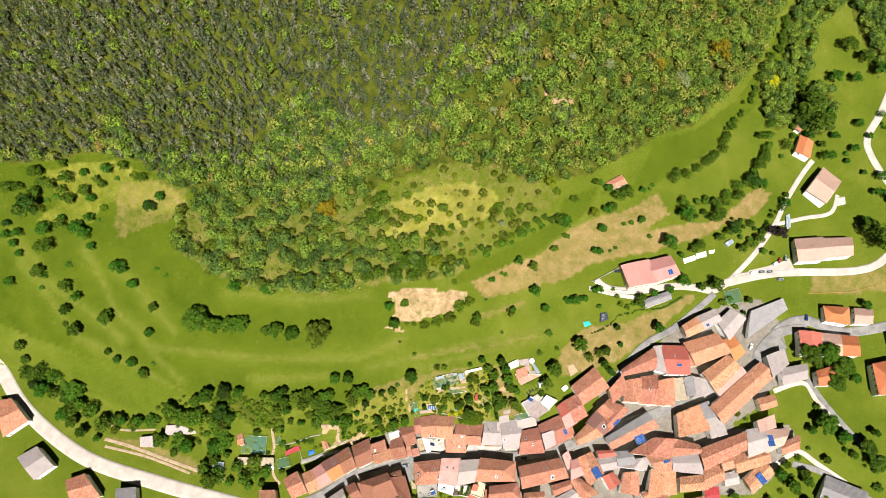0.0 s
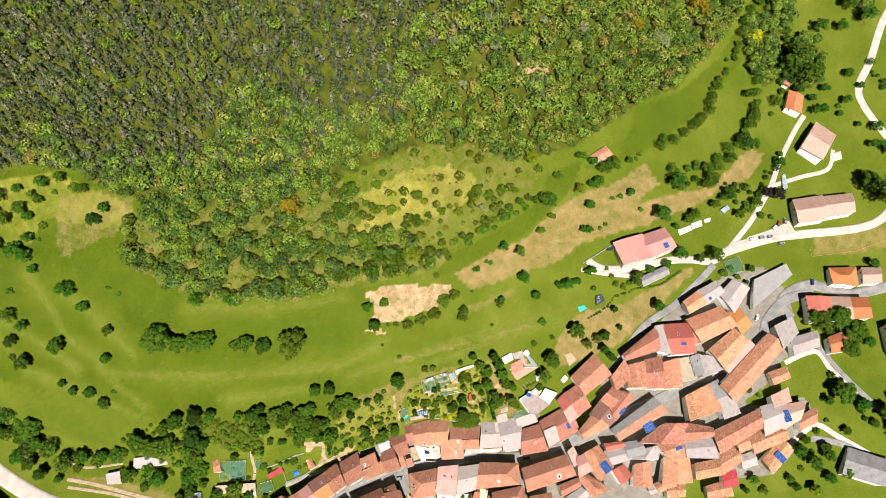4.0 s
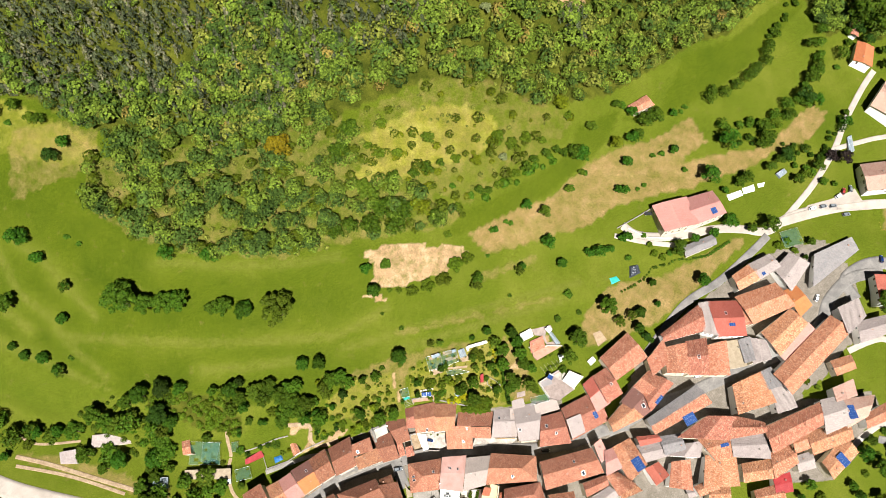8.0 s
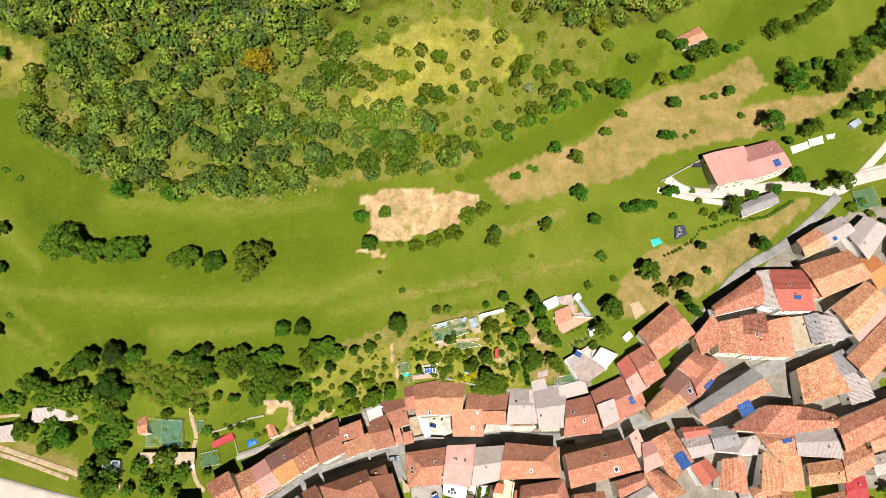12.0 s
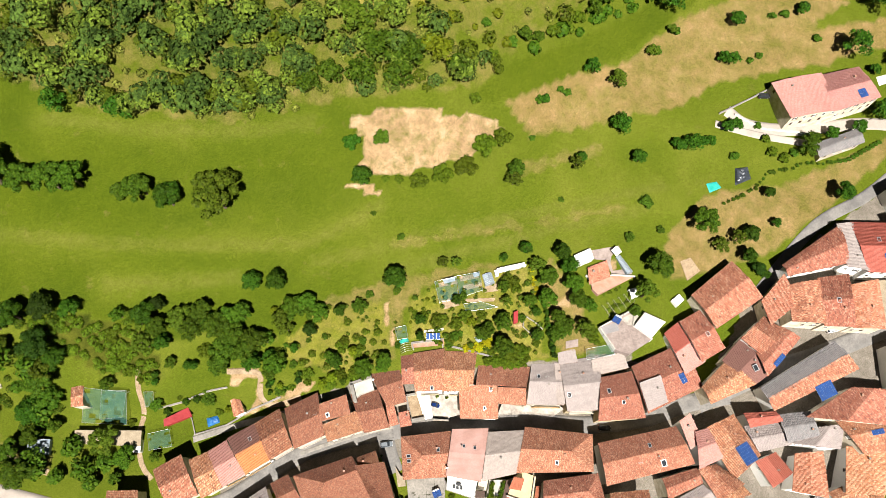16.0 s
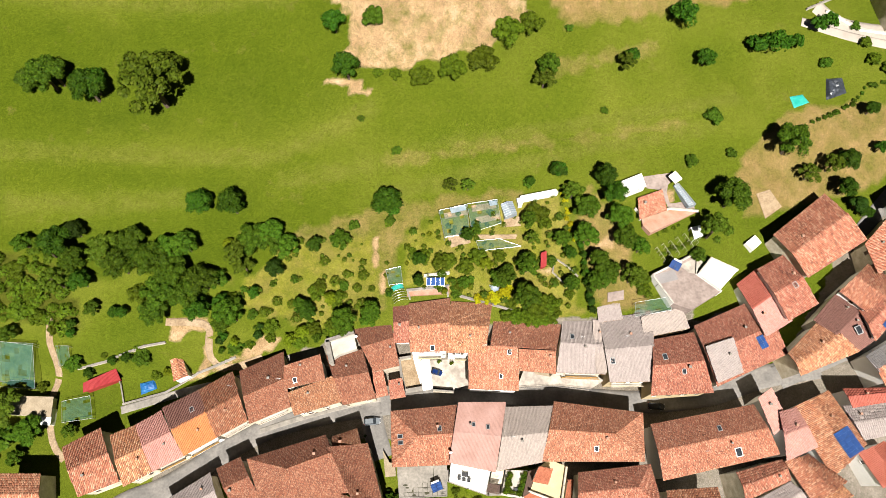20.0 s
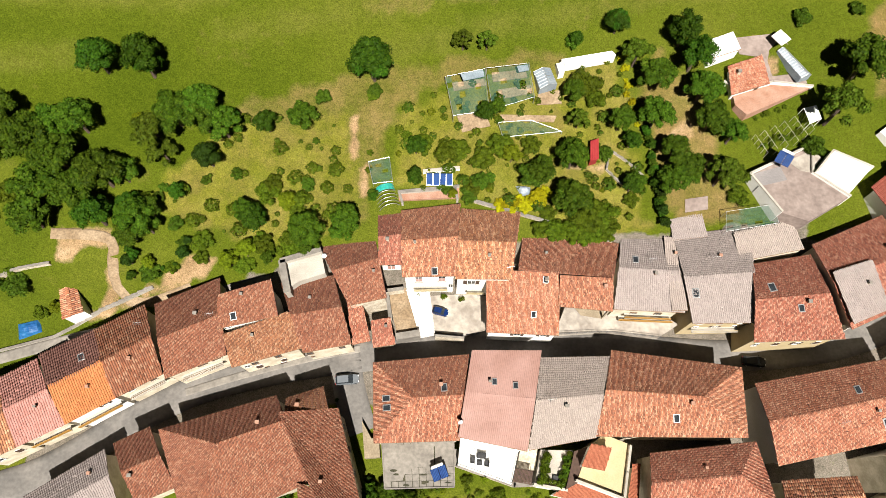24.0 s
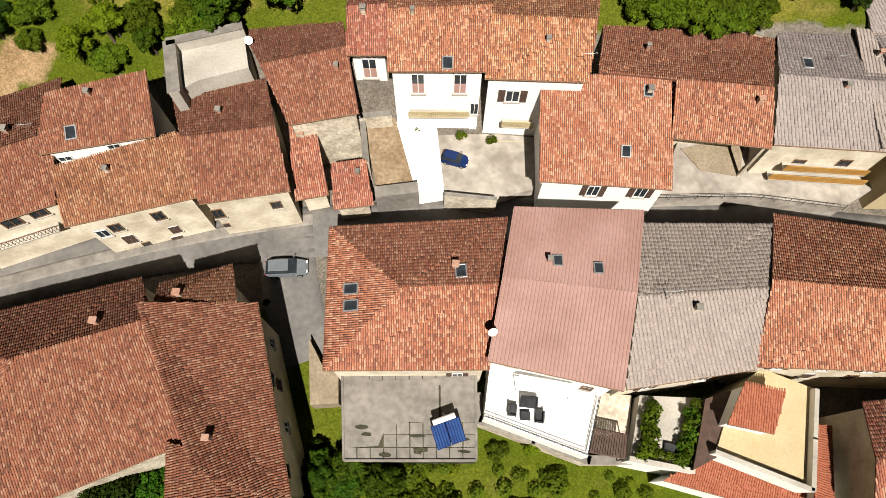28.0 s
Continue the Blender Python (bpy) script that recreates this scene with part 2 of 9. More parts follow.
LEAF = {
    "round": leafy("deep_green_leaf", (0.03, 0.085, 0.008), (0.055, 0.13, 0.012), (0.1, 0.19, 0.018)),
    "oak": leafy("mid_green_leaf", (0.045, 0.1, 0.009), (0.085, 0.155, 0.014), (0.15, 0.23, 0.024)),
    "airy": leafy("olive_leaf", (0.075, 0.125, 0.012), (0.115, 0.17, 0.018), (0.17, 0.215, 0.03)),
    "bush": leafy("fresh_green_leaf", (0.075, 0.12, 0.01), (0.12, 0.17, 0.014), (0.18, 0.23, 0.02)),
    "scrub": leafy("shrub_leaf", (0.06, 0.12, 0.012), (0.09, 0.16, 0.016), (0.13, 0.2, 0.025)),
    "dark": leafy("dark_leaf", (0.025, 0.055, 0.01), (0.04, 0.08, 0.012), (0.055, 0.1, 0.016)),
    "yellow": leafy("yellow_leaf", (0.42, 0.38, 0.01), (0.55, 0.48, 0.012), (0.6, 0.55, 0.03)),
    "yellowgreen": leafy("yellow_green_leaf", (0.15, 0.2, 0.012), (0.21, 0.26, 0.016), (0.27, 0.31, 0.02)),
    "autumn": leafy("ochre_leaf", (0.2, 0.16, 0.012), (0.3, 0.22, 0.015), (0.36, 0.28, 0.02)),
    "silver": leafy("silver_leaf", (0.22, 0.27, 0.16), (0.3, 0.34, 0.22), (0.38, 0.4, 0.28)),
    "purple": leafy("purple_leaf", (0.03, 0.02, 0.03), (0.05, 0.035, 0.05), (0.07, 0.05, 0.07)),
}
LEAF["bushy"] = LEAF["bush"]
M["solar"].node_tree.nodes["Principled BSDF"].inputs["Specular IOR Level"].default_value = 0.05
# slab below the tiles: shade between their rows is put into its colour
M["undertile"] = shade("channel_tile_painted_shade", (0.16, 0.065, 0.045), (0.26, 0.11, 0.075), 0.5, 0.95, 8, 0.3, 0.2)
# garden net: half of it is holes
net_nodes = M["net"].node_tree
holes, blend = net_nodes.nodes.new("ShaderNodeBsdfTransparent"), net_nodes.nodes.new("ShaderNodeMixShader")
blend.inputs[0].default_value = 0.3
net_nodes.links.new(holes.outputs[0], blend.inputs[1])
net_nodes.links.new(net_nodes.nodes["Principled BSDF"].outputs[0], blend.inputs[2])
net_nodes.links.new(blend.outputs[0], net_nodes.nodes["Material Output"].inputs["Surface"])


def grass_material():
    """Meadow: green and olive sward, with dry, bare and wooded cover from the ground's own attribute."""
    m = bpy.data.materials.new("meadow")
    m.use_nodes = True
    n, l = m.node_tree.nodes, m.node_tree.links
    bsdf, pos = n["Principled BSDF"], n.new("ShaderNodeNewGeometry")

    def noisy(scale, detail=5, rough=0.6):
        t = n.new("ShaderNodeTexNoise")
        t.inputs["Scale"].default_value, t.inputs["Detail"].default_value, t.inputs["Roughness"].default_value = scale, detail, rough
        l.new(pos.outputs["Position"], t.inputs["Vector"])
        return t.outputs["Fac"]

    def ramp(fac, *stops):
        r = n.new("ShaderNodeValToRGB")
        while len(r.color_ramp.elements) < len(stops):
            r.color_ramp.elements.new(0.5)
        for e, (p, c) in zip(r.color_ramp.elements, stops):
            e.position, e.color = p, (*(c if max(c) > 0.75 else dimmed(c)), 1)
        l.new(fac, r.inputs["Fac"])
        return r.outputs["Color"]

    def mixed(fac, a, b, kind="MIX"):
        x = n.new("ShaderNodeMix")
        x.data_type, x.blend_type = "RGBA", kind
        x.inputs["Factor"].default_value = 1.0
        if fac is not None:
            l.new(fac, x.inputs["Factor"])
        l.new(a, x.inputs["A"])
        l.new(b, x.inputs["B"])
        return x.outputs["Result"]

    def mask(channel, seed_scale, width=0.25):
        """The attribute's channel with a ragged edge."""
        add, rng = n.new("ShaderNodeMath"), n.new("ShaderNodeMapRange")
        add.operation = "ADD"
        l.new(channel, add.inputs[0])
        l.new(noisy(seed_scale, 6, 0.7), add.inputs[1])
        rng.inputs["From Min"].default_value, rng.inputs["From Max"].default_value = 1.0 - width, 1.0 + width
        l.new(add.outputs[0], rng.inputs["Value"])
        return rng.outputs["Result"]

    att, sep = n.new("ShaderNodeVertexColor"), n.new("ShaderNodeSeparateColor")
    att.layer_name = "cover"
    l.new(att.outputs["Color"], sep.inputs["Color"])
    # sward blue is raised: a little distance haze is painted into it
    sward = ramp(noisy(0.03, 6, 0.65), (0.3, (0.086, 0.124, 0.009)), (0.5, (0.118, 0.152, 0.013)), (0.7, (0.165, 0.187, 0.024)))
    dry = ramp(noisy(0.12, 6, 0.7), (0.3, (0.2, 0.165, 0.045)), (0.5, (0.3, 0.21, 0.085)), (0.72, (0.42, 0.28, 0.14)))
    soil = ramp(noisy(0.2), (0.3, (0.34, 0.225, 0.12)), (0.55, (0.49, 0.335, 0.195)), (0.75, (0.6, 0.44, 0.29)))
    brush = ramp(noisy(0.15), (0.3, (0.035, 0.05, 0.006)), (0.7, (0.13, 0.14, 0.018)))
    tint, split = n.new("ShaderNodeVertexColor"), n.new("ShaderNodeSeparateColor")
    tint.layer_name = "tint"
    l.new(tint.outputs["Color"], split.inputs["Color"])
    pale = ramp(noisy(0.09, 6, 0.75), (0.32, (0.13, 0.15, 0.014)), (0.5, (0.27, 0.26, 0.036)), (0.68, (0.42, 0.38, 0.09)))
    lush = ramp(noisy(0.05, 6, 0.65), (0.3, (0.057, 0.092, 0.005)), (0.7, (0.1, 0.134, 0.008)))
    worn = ramp(noisy(0.25, 6, 0.7), (0.3, (0.11, 0.138, 0.014)), (0.7, (0.19, 0.195, 0.038)))
    sward = mixed(split.outputs["Green"], sward, lush)
    sward = mixed(mask(split.outputs["Blue"], 0.3, 0.3), sward, worn)
    sward = mixed(mask(split.outputs["Red"], 0.07, 0.3), sward, pale)
    out = mixed(mask(sep.outputs["Blue"], 0.12), sward, brush)
    # village paving kept dark: the shade of the narrow lanes is in its colour
    paving = ramp(noisy(0.3), (0.3, (0.2, 0.175, 0.15)), (0.7, (0.3, 0.265, 0.235)))
    out = mixed(mask(sep.outputs["Red"], 0.2, 0.3), out, dry)
    out = mixed(mask(att.outputs["Alpha"], 0.25, 0.1), out, paving)
    out = mixed(mask(sep.outputs["Green"], 0.25, 0.15), out, soil)
    fine = ramp(noisy(4.5, 6, 0.8), (0.28, (0.5, 0.53, 0.45)), (0.72, (1.6, 1.55, 1.5)))
    out = mixed(None, out, fine, "MULTIPLY")
    tufts = ramp(noisy(1.3, 4, 0.85), (0.32, (0.78, 0.82, 0.76)), (0.68, (1.24, 1.2, 1.2)))
    out = mixed(None, out, tufts, "MULTIPLY")
    l.new(out, bsdf.inputs["Base Color"])
    bsdf.inputs["Roughness"].default_value, bsdf.inputs["Specular IOR Level"].default_value = 0.95, 0.02
    rel = n.new("ShaderNodeBump")
    rel.inputs["Strength"].default_value, rel.inputs["Distance"].default_value = 0.6, 0.25
    l.new(noisy(1.6, 6, 0.7), rel.inputs["Height"])
    l.new(rel.outputs["Normal"], bsdf.inputs["Normal"])
    return m


# ---- mesh helpers ----
def solid(name, verts, faces, material, parent=None, label=""):
    """One mesh object from vertices and faces."""
    me = bpy.data.meshes.new(name)
    me.from_pydata([tuple(v) for v in verts], [], [tuple(f) for f in faces])
    me.materials.append(material)
    me.update()
    ob = new(name, me)
    if parent:
        ob.parent = parent
    return tagged(ob, label)


def quads(name, verts, faces, material, parent=None):
    """One mesh object from arrays of vertices and four-cornered faces."""
    me = bpy.data.meshes.new(name)
    verts, faces = np.asarray(verts, np.float32), np.asarray(faces, np.int32)
    me.vertices.add(len(verts))
    me.vertices.foreach_set("co", verts.ravel())
    me.loops.add(faces.size)
    me.loops.foreach_set("vertex_index", faces.ravel())
    me.polygons.add(len(faces))
    me.polygons.foreach_set("loop_start", np.arange(0, faces.size, 4, dtype=np.int32))
    me.update(calc_edges=True)
    me.materials.append(material)
    ob = new(name, me)
    if parent:
        ob.parent = parent
    return ob


def part(name, bm, material, parent=None, label=""):
    me = bpy.data.meshes.new(name)
    bm.to_mesh(me)
    bm.free()
    me.materials.append(material)
    ob = new(name, me)
    if parent:
        ob.parent = parent
    return tagged(ob, label)


def block(sx, sy, sz, m=None, bevel=0.0, bm=None):
    """A box of that size standing on the origin, with softened edges, moved by m."""
    made = bmesh.new()
    bmesh.ops.create_cube(made, size=1, matrix=Matrix.Translation((0, 0, sz / 2)) @ Matrix.Diagonal((sx, sy, sz, 1)))
    if bevel:
        bmesh.ops.bevel(made, geom=made.edges[:], offset=bevel, segments=1, affect="EDGES")
    if m is not None:
        made.transform(m)
    if bm is None:
        return made
    tmp = bpy.data.meshes.new("tmp")
    made.to_mesh(tmp)
    made.free()
    bm.from_mesh(tmp)
    bpy.data.meshes.remove(tmp)
    return bm


def empty(name, x, y, z, turn=0.0):
    ob = new(name)
    ob.empty_display_size = 0.5
    ob.matrix_world = pose(x, y, z, 0, 0, turn)
    return ob


def prism(name, outline, low, high, material, parent=None, label=""):
    """An upright block over an outline (x, y), from low to high; high may be one height a corner."""
    n = len(outline)
    tops = high if hasattr(high, "__len__") else [high] * n
    v = [(x, y, low) for x, y in outline] + [(x, y, h) for (x, y), h in zip(outline, tops)]
    f = [tuple(reversed(range(n))), tuple(range(n, 2 * n))] + [(i, (i + 1) % n, n + (i + 1) % n, n + i) for i in range(n)]
    return solid(name, v, f, material, parent, label)


# ---- the land ----
def soft(v, k):
    return k * np.logaddexp(0, v / k)


def step(v):
    return 1 / (1 + np.exp(-np.clip(v, -40, 40)))


def street_y(x):
    """The main street's line from west to east."""
    return np.interp(x, (-140, -75, -45, -25, 5, 35, 60, 80), (-30, 4, 16.5, 22, 24.5, 25.5, 30, 36))


def hill_foot(x):
    return 36 + 10 * step((x + 20) / 30) + 0.1 * np.maximum(x - 60, 0) + 0.35 * np.maximum(-x - 130, 0)


def ground(x, y):
    """Height of the land: the street lies at 0, gardens at 8, then a south-facing hillside."""
    x, y = np.asarray(x, float), np.asarray(y, float)
    foot, st = hill_foot(x), street_y(x)
    start = np.maximum(st + 3, foot - 9)
    ramp = np.clip((y - start) / np.maximum(foot + 1 - start, 4), 0, 1)
    east = step((x - 75) / 8)
    base = (1 - east) * 8 * ramp * ramp * (3 - 2 * ramp) + east * (3 + 5 * np.clip((y - 10) / 45, 0, 1))
    lower = -0.22 * soft(st - 9 - y, 3)
    slope = 0.122 + 0.498 * step((-9.8 - x) / 98)
    rise = slope * soft(y - foot, 6) + 0.575 * step((x + 40) / 40) * soft(y - 88 - 1.05 * np.maximum(x, 0), 15)
    terrace = 0.55 * np.sin((y + 0.12 * x + 6 * np.sin(x / 60)) / 4.2) * np.clip((y - foot - 18) / 20, 0, 1) * step((150 - y) / 12)
    return base + np.maximum(lower, -7) + rise + terrace


def zone(points):
    """A tester for land inside an outline."""
    p = np.array(points, float)

    def inside(x, y):
        x, y = np.asarray(x, float), np.asarray(y, float)
        odd = np.zeros(np.broadcast(x, y).shape, bool)
        for (x0, y0), (x1, y1) in zip(p, np.roll(p, -1, 0)):
            cut = (y0 > y) != (y1 > y)
            with np.errstate(divide="ignore", invalid="ignore"):
                odd ^= cut & (x < (x1 - x0) * (y - y0) / (y1 - y0 + 1e-9) + x0)
        return odd

    return inside


# woodland, scrub and groves, by their outlines
FOREST = zone([(-420, 196.3), (-228.2, 186.3), (-207.1, 189.6), (-178.4, 183.6), (-148.7, 167.6), (-133.8, 158.9), (-109.5, 158.2), (-72.6, 157.8), (-34.1, 166.7), (-8.8, 172.7), (22.1, 179.4), (54.8, 177.2), (92.3, 190.5), (129.2, 213.8), (146.4, 225.5), (167.1, 232.1), (195.8, 259.6), (220.9, 284.3), (229.5, 308.9), (254.5, 345), (180, 420), (-420, 420)])
SCRUB = zone([(-157.7, 153.8), (-133.6, 160.2), (-88, 157.8), (-40.3, 166.1), (-28.9, 160), (-33.3, 150.1), (-13.1, 138), (14.3, 130.1), (16.9, 123.6), (-34.4, 118.3), (-63.5, 113.8), (-104, 114.1), (-136.7, 123.7), (-157.2, 137.2)])
GLADE = zone([(-36.3, 150.4), (-31.2, 165.1), (22.3, 181.8), (72.7, 177.5), (64.6, 165.2), (39, 148.5), (17.8, 133), (-13.1, 138)])
GROVES = [zone(p) for p in (
    [(-206, 48.7), (-186.8, 51.2), (-164.4, 57.8), (-147.2, 62.6), (-123.1, 63.5), (-121.1, 56.3), (-126.7, 49.5), (-129.5, 30.8), (-140.3, 24.1), (-162.3, 32.5), (-192.3, 39)],
    [(2.9, 126.9), (34.8, 144), (63.4, 161.9), (66.3, 157.8), (34.7, 138.5), (5.1, 120.9)])]
GARDEN = zone([(-14.9, 62.8), (-5.1, 68.3), (15, 73.7), (24.9, 74.4), (30.3, 46), (23.4, 43.1), (5.3, 48.2), (-14.2, 51.3)])
ORCHARD = zone([(-42.3, 60.8), (-23.8, 62.4), (-20.6, 51.1), (-20.4, 44.4), (-28.1, 41.3), (-41.8, 41.9), (-58.5, 47), (-53.8, 52.6)])
BOTTOM = zone([(-21.1, 2.6), (-16, 4.3), (-15.2, 2), (-2.8, 2.6), (10.8, 2.3), (14.4, 0.2), (12.8, -3.6), (-21.4, -5.1)])
VILLAGE = zone([(97, 62.1), (126.4, 86.7), (165.1, 112), (202.2, 119.5), (215.4, 101.7), (215.6, 73.9), (204, 64.1), (188.5, 50.2), (174.7, 42.5), (186.3, 39.6), (211.3, 42.8), (214.6, 31.1), (194.6, 18.4), (198.6, 14), (186.5, 3.3), (165.8, 3.9), (148.7, 9.2), (120, -5.2), (76.3, -4.8), (80.5, 33.5)])
DRY = [(zone(p), a) for p, a in (
    ([(17.3, 121.8), (40.0, 133.2), (61.7, 141.9), (76.4, 156.3), (95.3, 166.7), (118.2, 173.1), (139.9, 186.2), (146.7, 171.8), (132.9, 163.9), (137.5, 147.8), (113.2, 143.3), (91.0, 137.4), (76.1, 126.9), (58.0, 123.6), (26.1, 113.6)], 0.66),
    ([(132.8, 161.1), (151.9, 165.5), (178.7, 168.7), (190.4, 171.7), (170.3, 158.9), (137.7, 149.7)], 0.8),
    ([(180.7, 169.5), (199.8, 187.2), (210.0, 192.2), (217.2, 187.8), (206.0, 174.1), (186.0, 165.9)], 0.72),
    ([(17.3, 121.8), (40.0, 133.2), (61.7, 141.9), (58, 135), (40, 126), (28, 116)], 0.78),
    ([(70.1, 81.6), (85.1, 99.2), (116.6, 104.2), (155.5, 120.9), (161, 119.3), (129.4, 95.5), (108.4, 80.5), (74.5, 69.9)], 0.68),
    ([(-196.3, 144.1), (-190.8, 173.6), (-166.5, 174), (-149, 166.9), (-150.8, 154.4), (-176.2, 148.6)], 0.4),
    ([(-44.3, 62.9), (-28.7, 67), (-15.1, 70.5), (15, 75.5), (15.1, 72.8), (-5.2, 69.3), (-15, 64.2), (-20.4, 44.4), (-28.5, 50.8), (-40.4, 58.6)], 0.5),
    ([(30.5, 77.5), (40, 68.4), (47.4, 46.5), (33.4, 48.1), (28.6, 67.8)], 0.66),
    ([(-20.2, 81), (60.1, 95.8), (60, 93.3), (-20.4, 77.6)], 0.36),
    ([(17.3, 104.1), (50.4, 115.2), (53.1, 112.7), (19.8, 99.7)], 0.38),
    ([(237.7, 136.4), (301.2, 144.1), (296.6, 125.6), (234.9, 122)], 0.55),
    ([(-207.7, 37.2), (-180.8, 33.4), (-131.7, 16.3), (-131.1, 11), (-179.1, 23.5), (-207.2, 34.7)], 0.5),
)]
PALE = [zone(p) for p in (
    [(-30.4, 157.9), (-7.7, 165.1), (18.2, 170.2), (33.7, 167.4), (28.8, 155.6), (11.9, 148.2), (-7.8, 141.4), (-30.9, 136.3), (-38.0, 141.7), (-27.3, 148.3)],
    [(-247.8, 156.0), (-231.4, 165.2), (-237.0, 183.1), (-196.5, 186.1), (-179.3, 179.3), (-147.1, 163.1), (-160.0, 153.8), (-198.5, 163.2), (-210.6, 152.3)])]
MOWN = [zone(p) for p in (
    [(5.4, 120.3), (15.5, 129.9), (39.8, 142.3), (61.4, 155.8), (70.6, 163.5), (76.0, 175.0), (99.2, 185.5), (91.5, 169.6), (61.6, 145.0), (40.0, 133.2), (19.0, 122.8)],
    [(95.3, 180.0), (122.7, 188.4), (139.4, 218.8), (168.3, 229.7), (198.5, 252.1), (219.8, 278.5), (235.2, 305.1), (245.7, 323.2), (243.2, 288.9), (210.2, 246.9), (179.3, 217.1), (146.3, 195.8), (118.6, 182.8)])]
THICKETS = [zone(p) for p in (
    [(251.0, 332.3), (293.4, 336.9), (278.2, 322.2), (263.4, 307.8), (254.8, 276.8), (241.2, 267.5), (238.4, 284.3), (243.1, 310.2)],
    [(224.2, 281.0), (240.8, 280.2), (237.6, 240.3), (226.5, 231.6), (218.1, 245.4), (217.6, 270.0)],
    [(243.1, 257.1), (264.1, 269.6), (270.9, 260.5), (263.9, 233.1), (254.4, 230.7), (242.2, 250.0)],
    [(293.4, 336.9), (322.9, 338.6), (317.8, 310.7), (306.0, 274.8), (302.8, 292.2), (297.5, 309.8)])]
UNDER = zone([(-131.4, 57.4), (-121.0, 58.9), (-100.9, 54.3), (-93.9, 44.8), (-95.8, 39.2), (-111.3, 40.8), (-128.3, 48.0), (-139.5, 48.3), (-139.1, 56.9)])
BARE = [zone(p) for p in (
    [(-33.8, 114.7), (-8.8, 118.1), (-2, 115.4), (13.3, 117.3), (16.8, 113.5), (4.5, 103.4), (-19.1, 98.8), (-30.7, 100.4), (-29.1, 107.4)],
    [(-38.6, 98), (-22.9, 95.8), (-23.6, 92.1), (-29.8, 94.2), (-36.6, 96.3)],
    [(-23.6, 62.9), (-21.8, 62.5), (-19.1, 50.2), (-20.5, 48.3)],
    [(57.6, 222.9), (72.2, 228.3), (79.7, 224), (71.9, 214.1), (64.4, 212.2)],
    [(-74, 42.4), (-63.8, 42.4), (-62.3, 38.1), (-63.8, 33), (-55.8, 35), (-50.8, 38), (-45.3, 39.5), (-44, 36.9), (-48.2, 35.1), (-69.2, 28.9), (-70.8, 30.1), (-65.6, 32.7), (-63.7, 38.3), (-73.1, 37.8)],
    [(15.3, 56.6), (22.9, 57.9), (24.6, 54.6), (15.3, 54.3)],
    [(46.9, 79.6), (52, 80.9), (55.5, 72.9), (52.7, 72.2), (51, 76.2)],
    [(46.3, 67.8), (55.7, 70.2), (53.6, 68.4), (48.1, 65.9)],
    [(32.7, 63), (38.4, 65.8), (39.3, 60.3), (33.7, 60.1)],
)]


BANKS = []


def bank(*points):
    """A worn terrace bank along the slope."""
    BANKS.append(points)


def off_line(x, y, points):
    """How far places lie from a broken line."""
    out = np.full(np.shape(x), 99.0)
    for (x0, y0), (x1, y1) in zip(points, points[1:]):
        dx, dy = x1 - x0, y1 - y0
        k = np.clip(((x - x0) * dx + (y - y0) * dy) / (dx * dx + dy * dy), 0, 1)
        out = np.minimum(out, np.hypot(x - x0 - k * dx, y - y0 - k * dy))
    return out


bank((-257.8, 135.5), (-240.9, 114.8), (-224.0, 92.5), (-209.2, 85.0), (-183.7, 73.9), (-158.5, 60.7))
bank((-215.3, 140.6), (-207.5, 126.9), (-197.7, 106.6), (-184.2, 95.6), (-175.5, 82.8), (-158.3, 67.0))
bank((-196.2, 127.8), (-184.2, 119.8), (-172.0, 106.1), (-160.6, 93.2))
bank((-178.4, 86.3), (-153.7, 83.3), (-125.6, 79.9), (-101.8, 78.6), (-71.2, 79.1), (-51.3, 79.6), (-40.0, 83.2), (-30.9, 86.6), (-23.9, 90.8))
bank((-111.7, 67.5), (-87.3, 68.2), (-69.5, 69.5))
bank((-44.8, 74.6), (-20.0, 79.6), (2.9, 84.8), (26.3, 91.1), (50.1, 96.3), (71.9, 101.4))
bank((-20.2, 72.3), (-6.5, 75.5), (14.3, 81.0), (38.0, 88.0), (64.3, 93.4))
bank((-264.3, 149.7), (-249.8, 136.5), (-244.1, 124.3), (-218.2, 109.0), (-195.6, 91.4))
bank((-127.0, 113.6), (-99.4, 111.0), (-69.2, 110.4), (-44.8, 113.2))


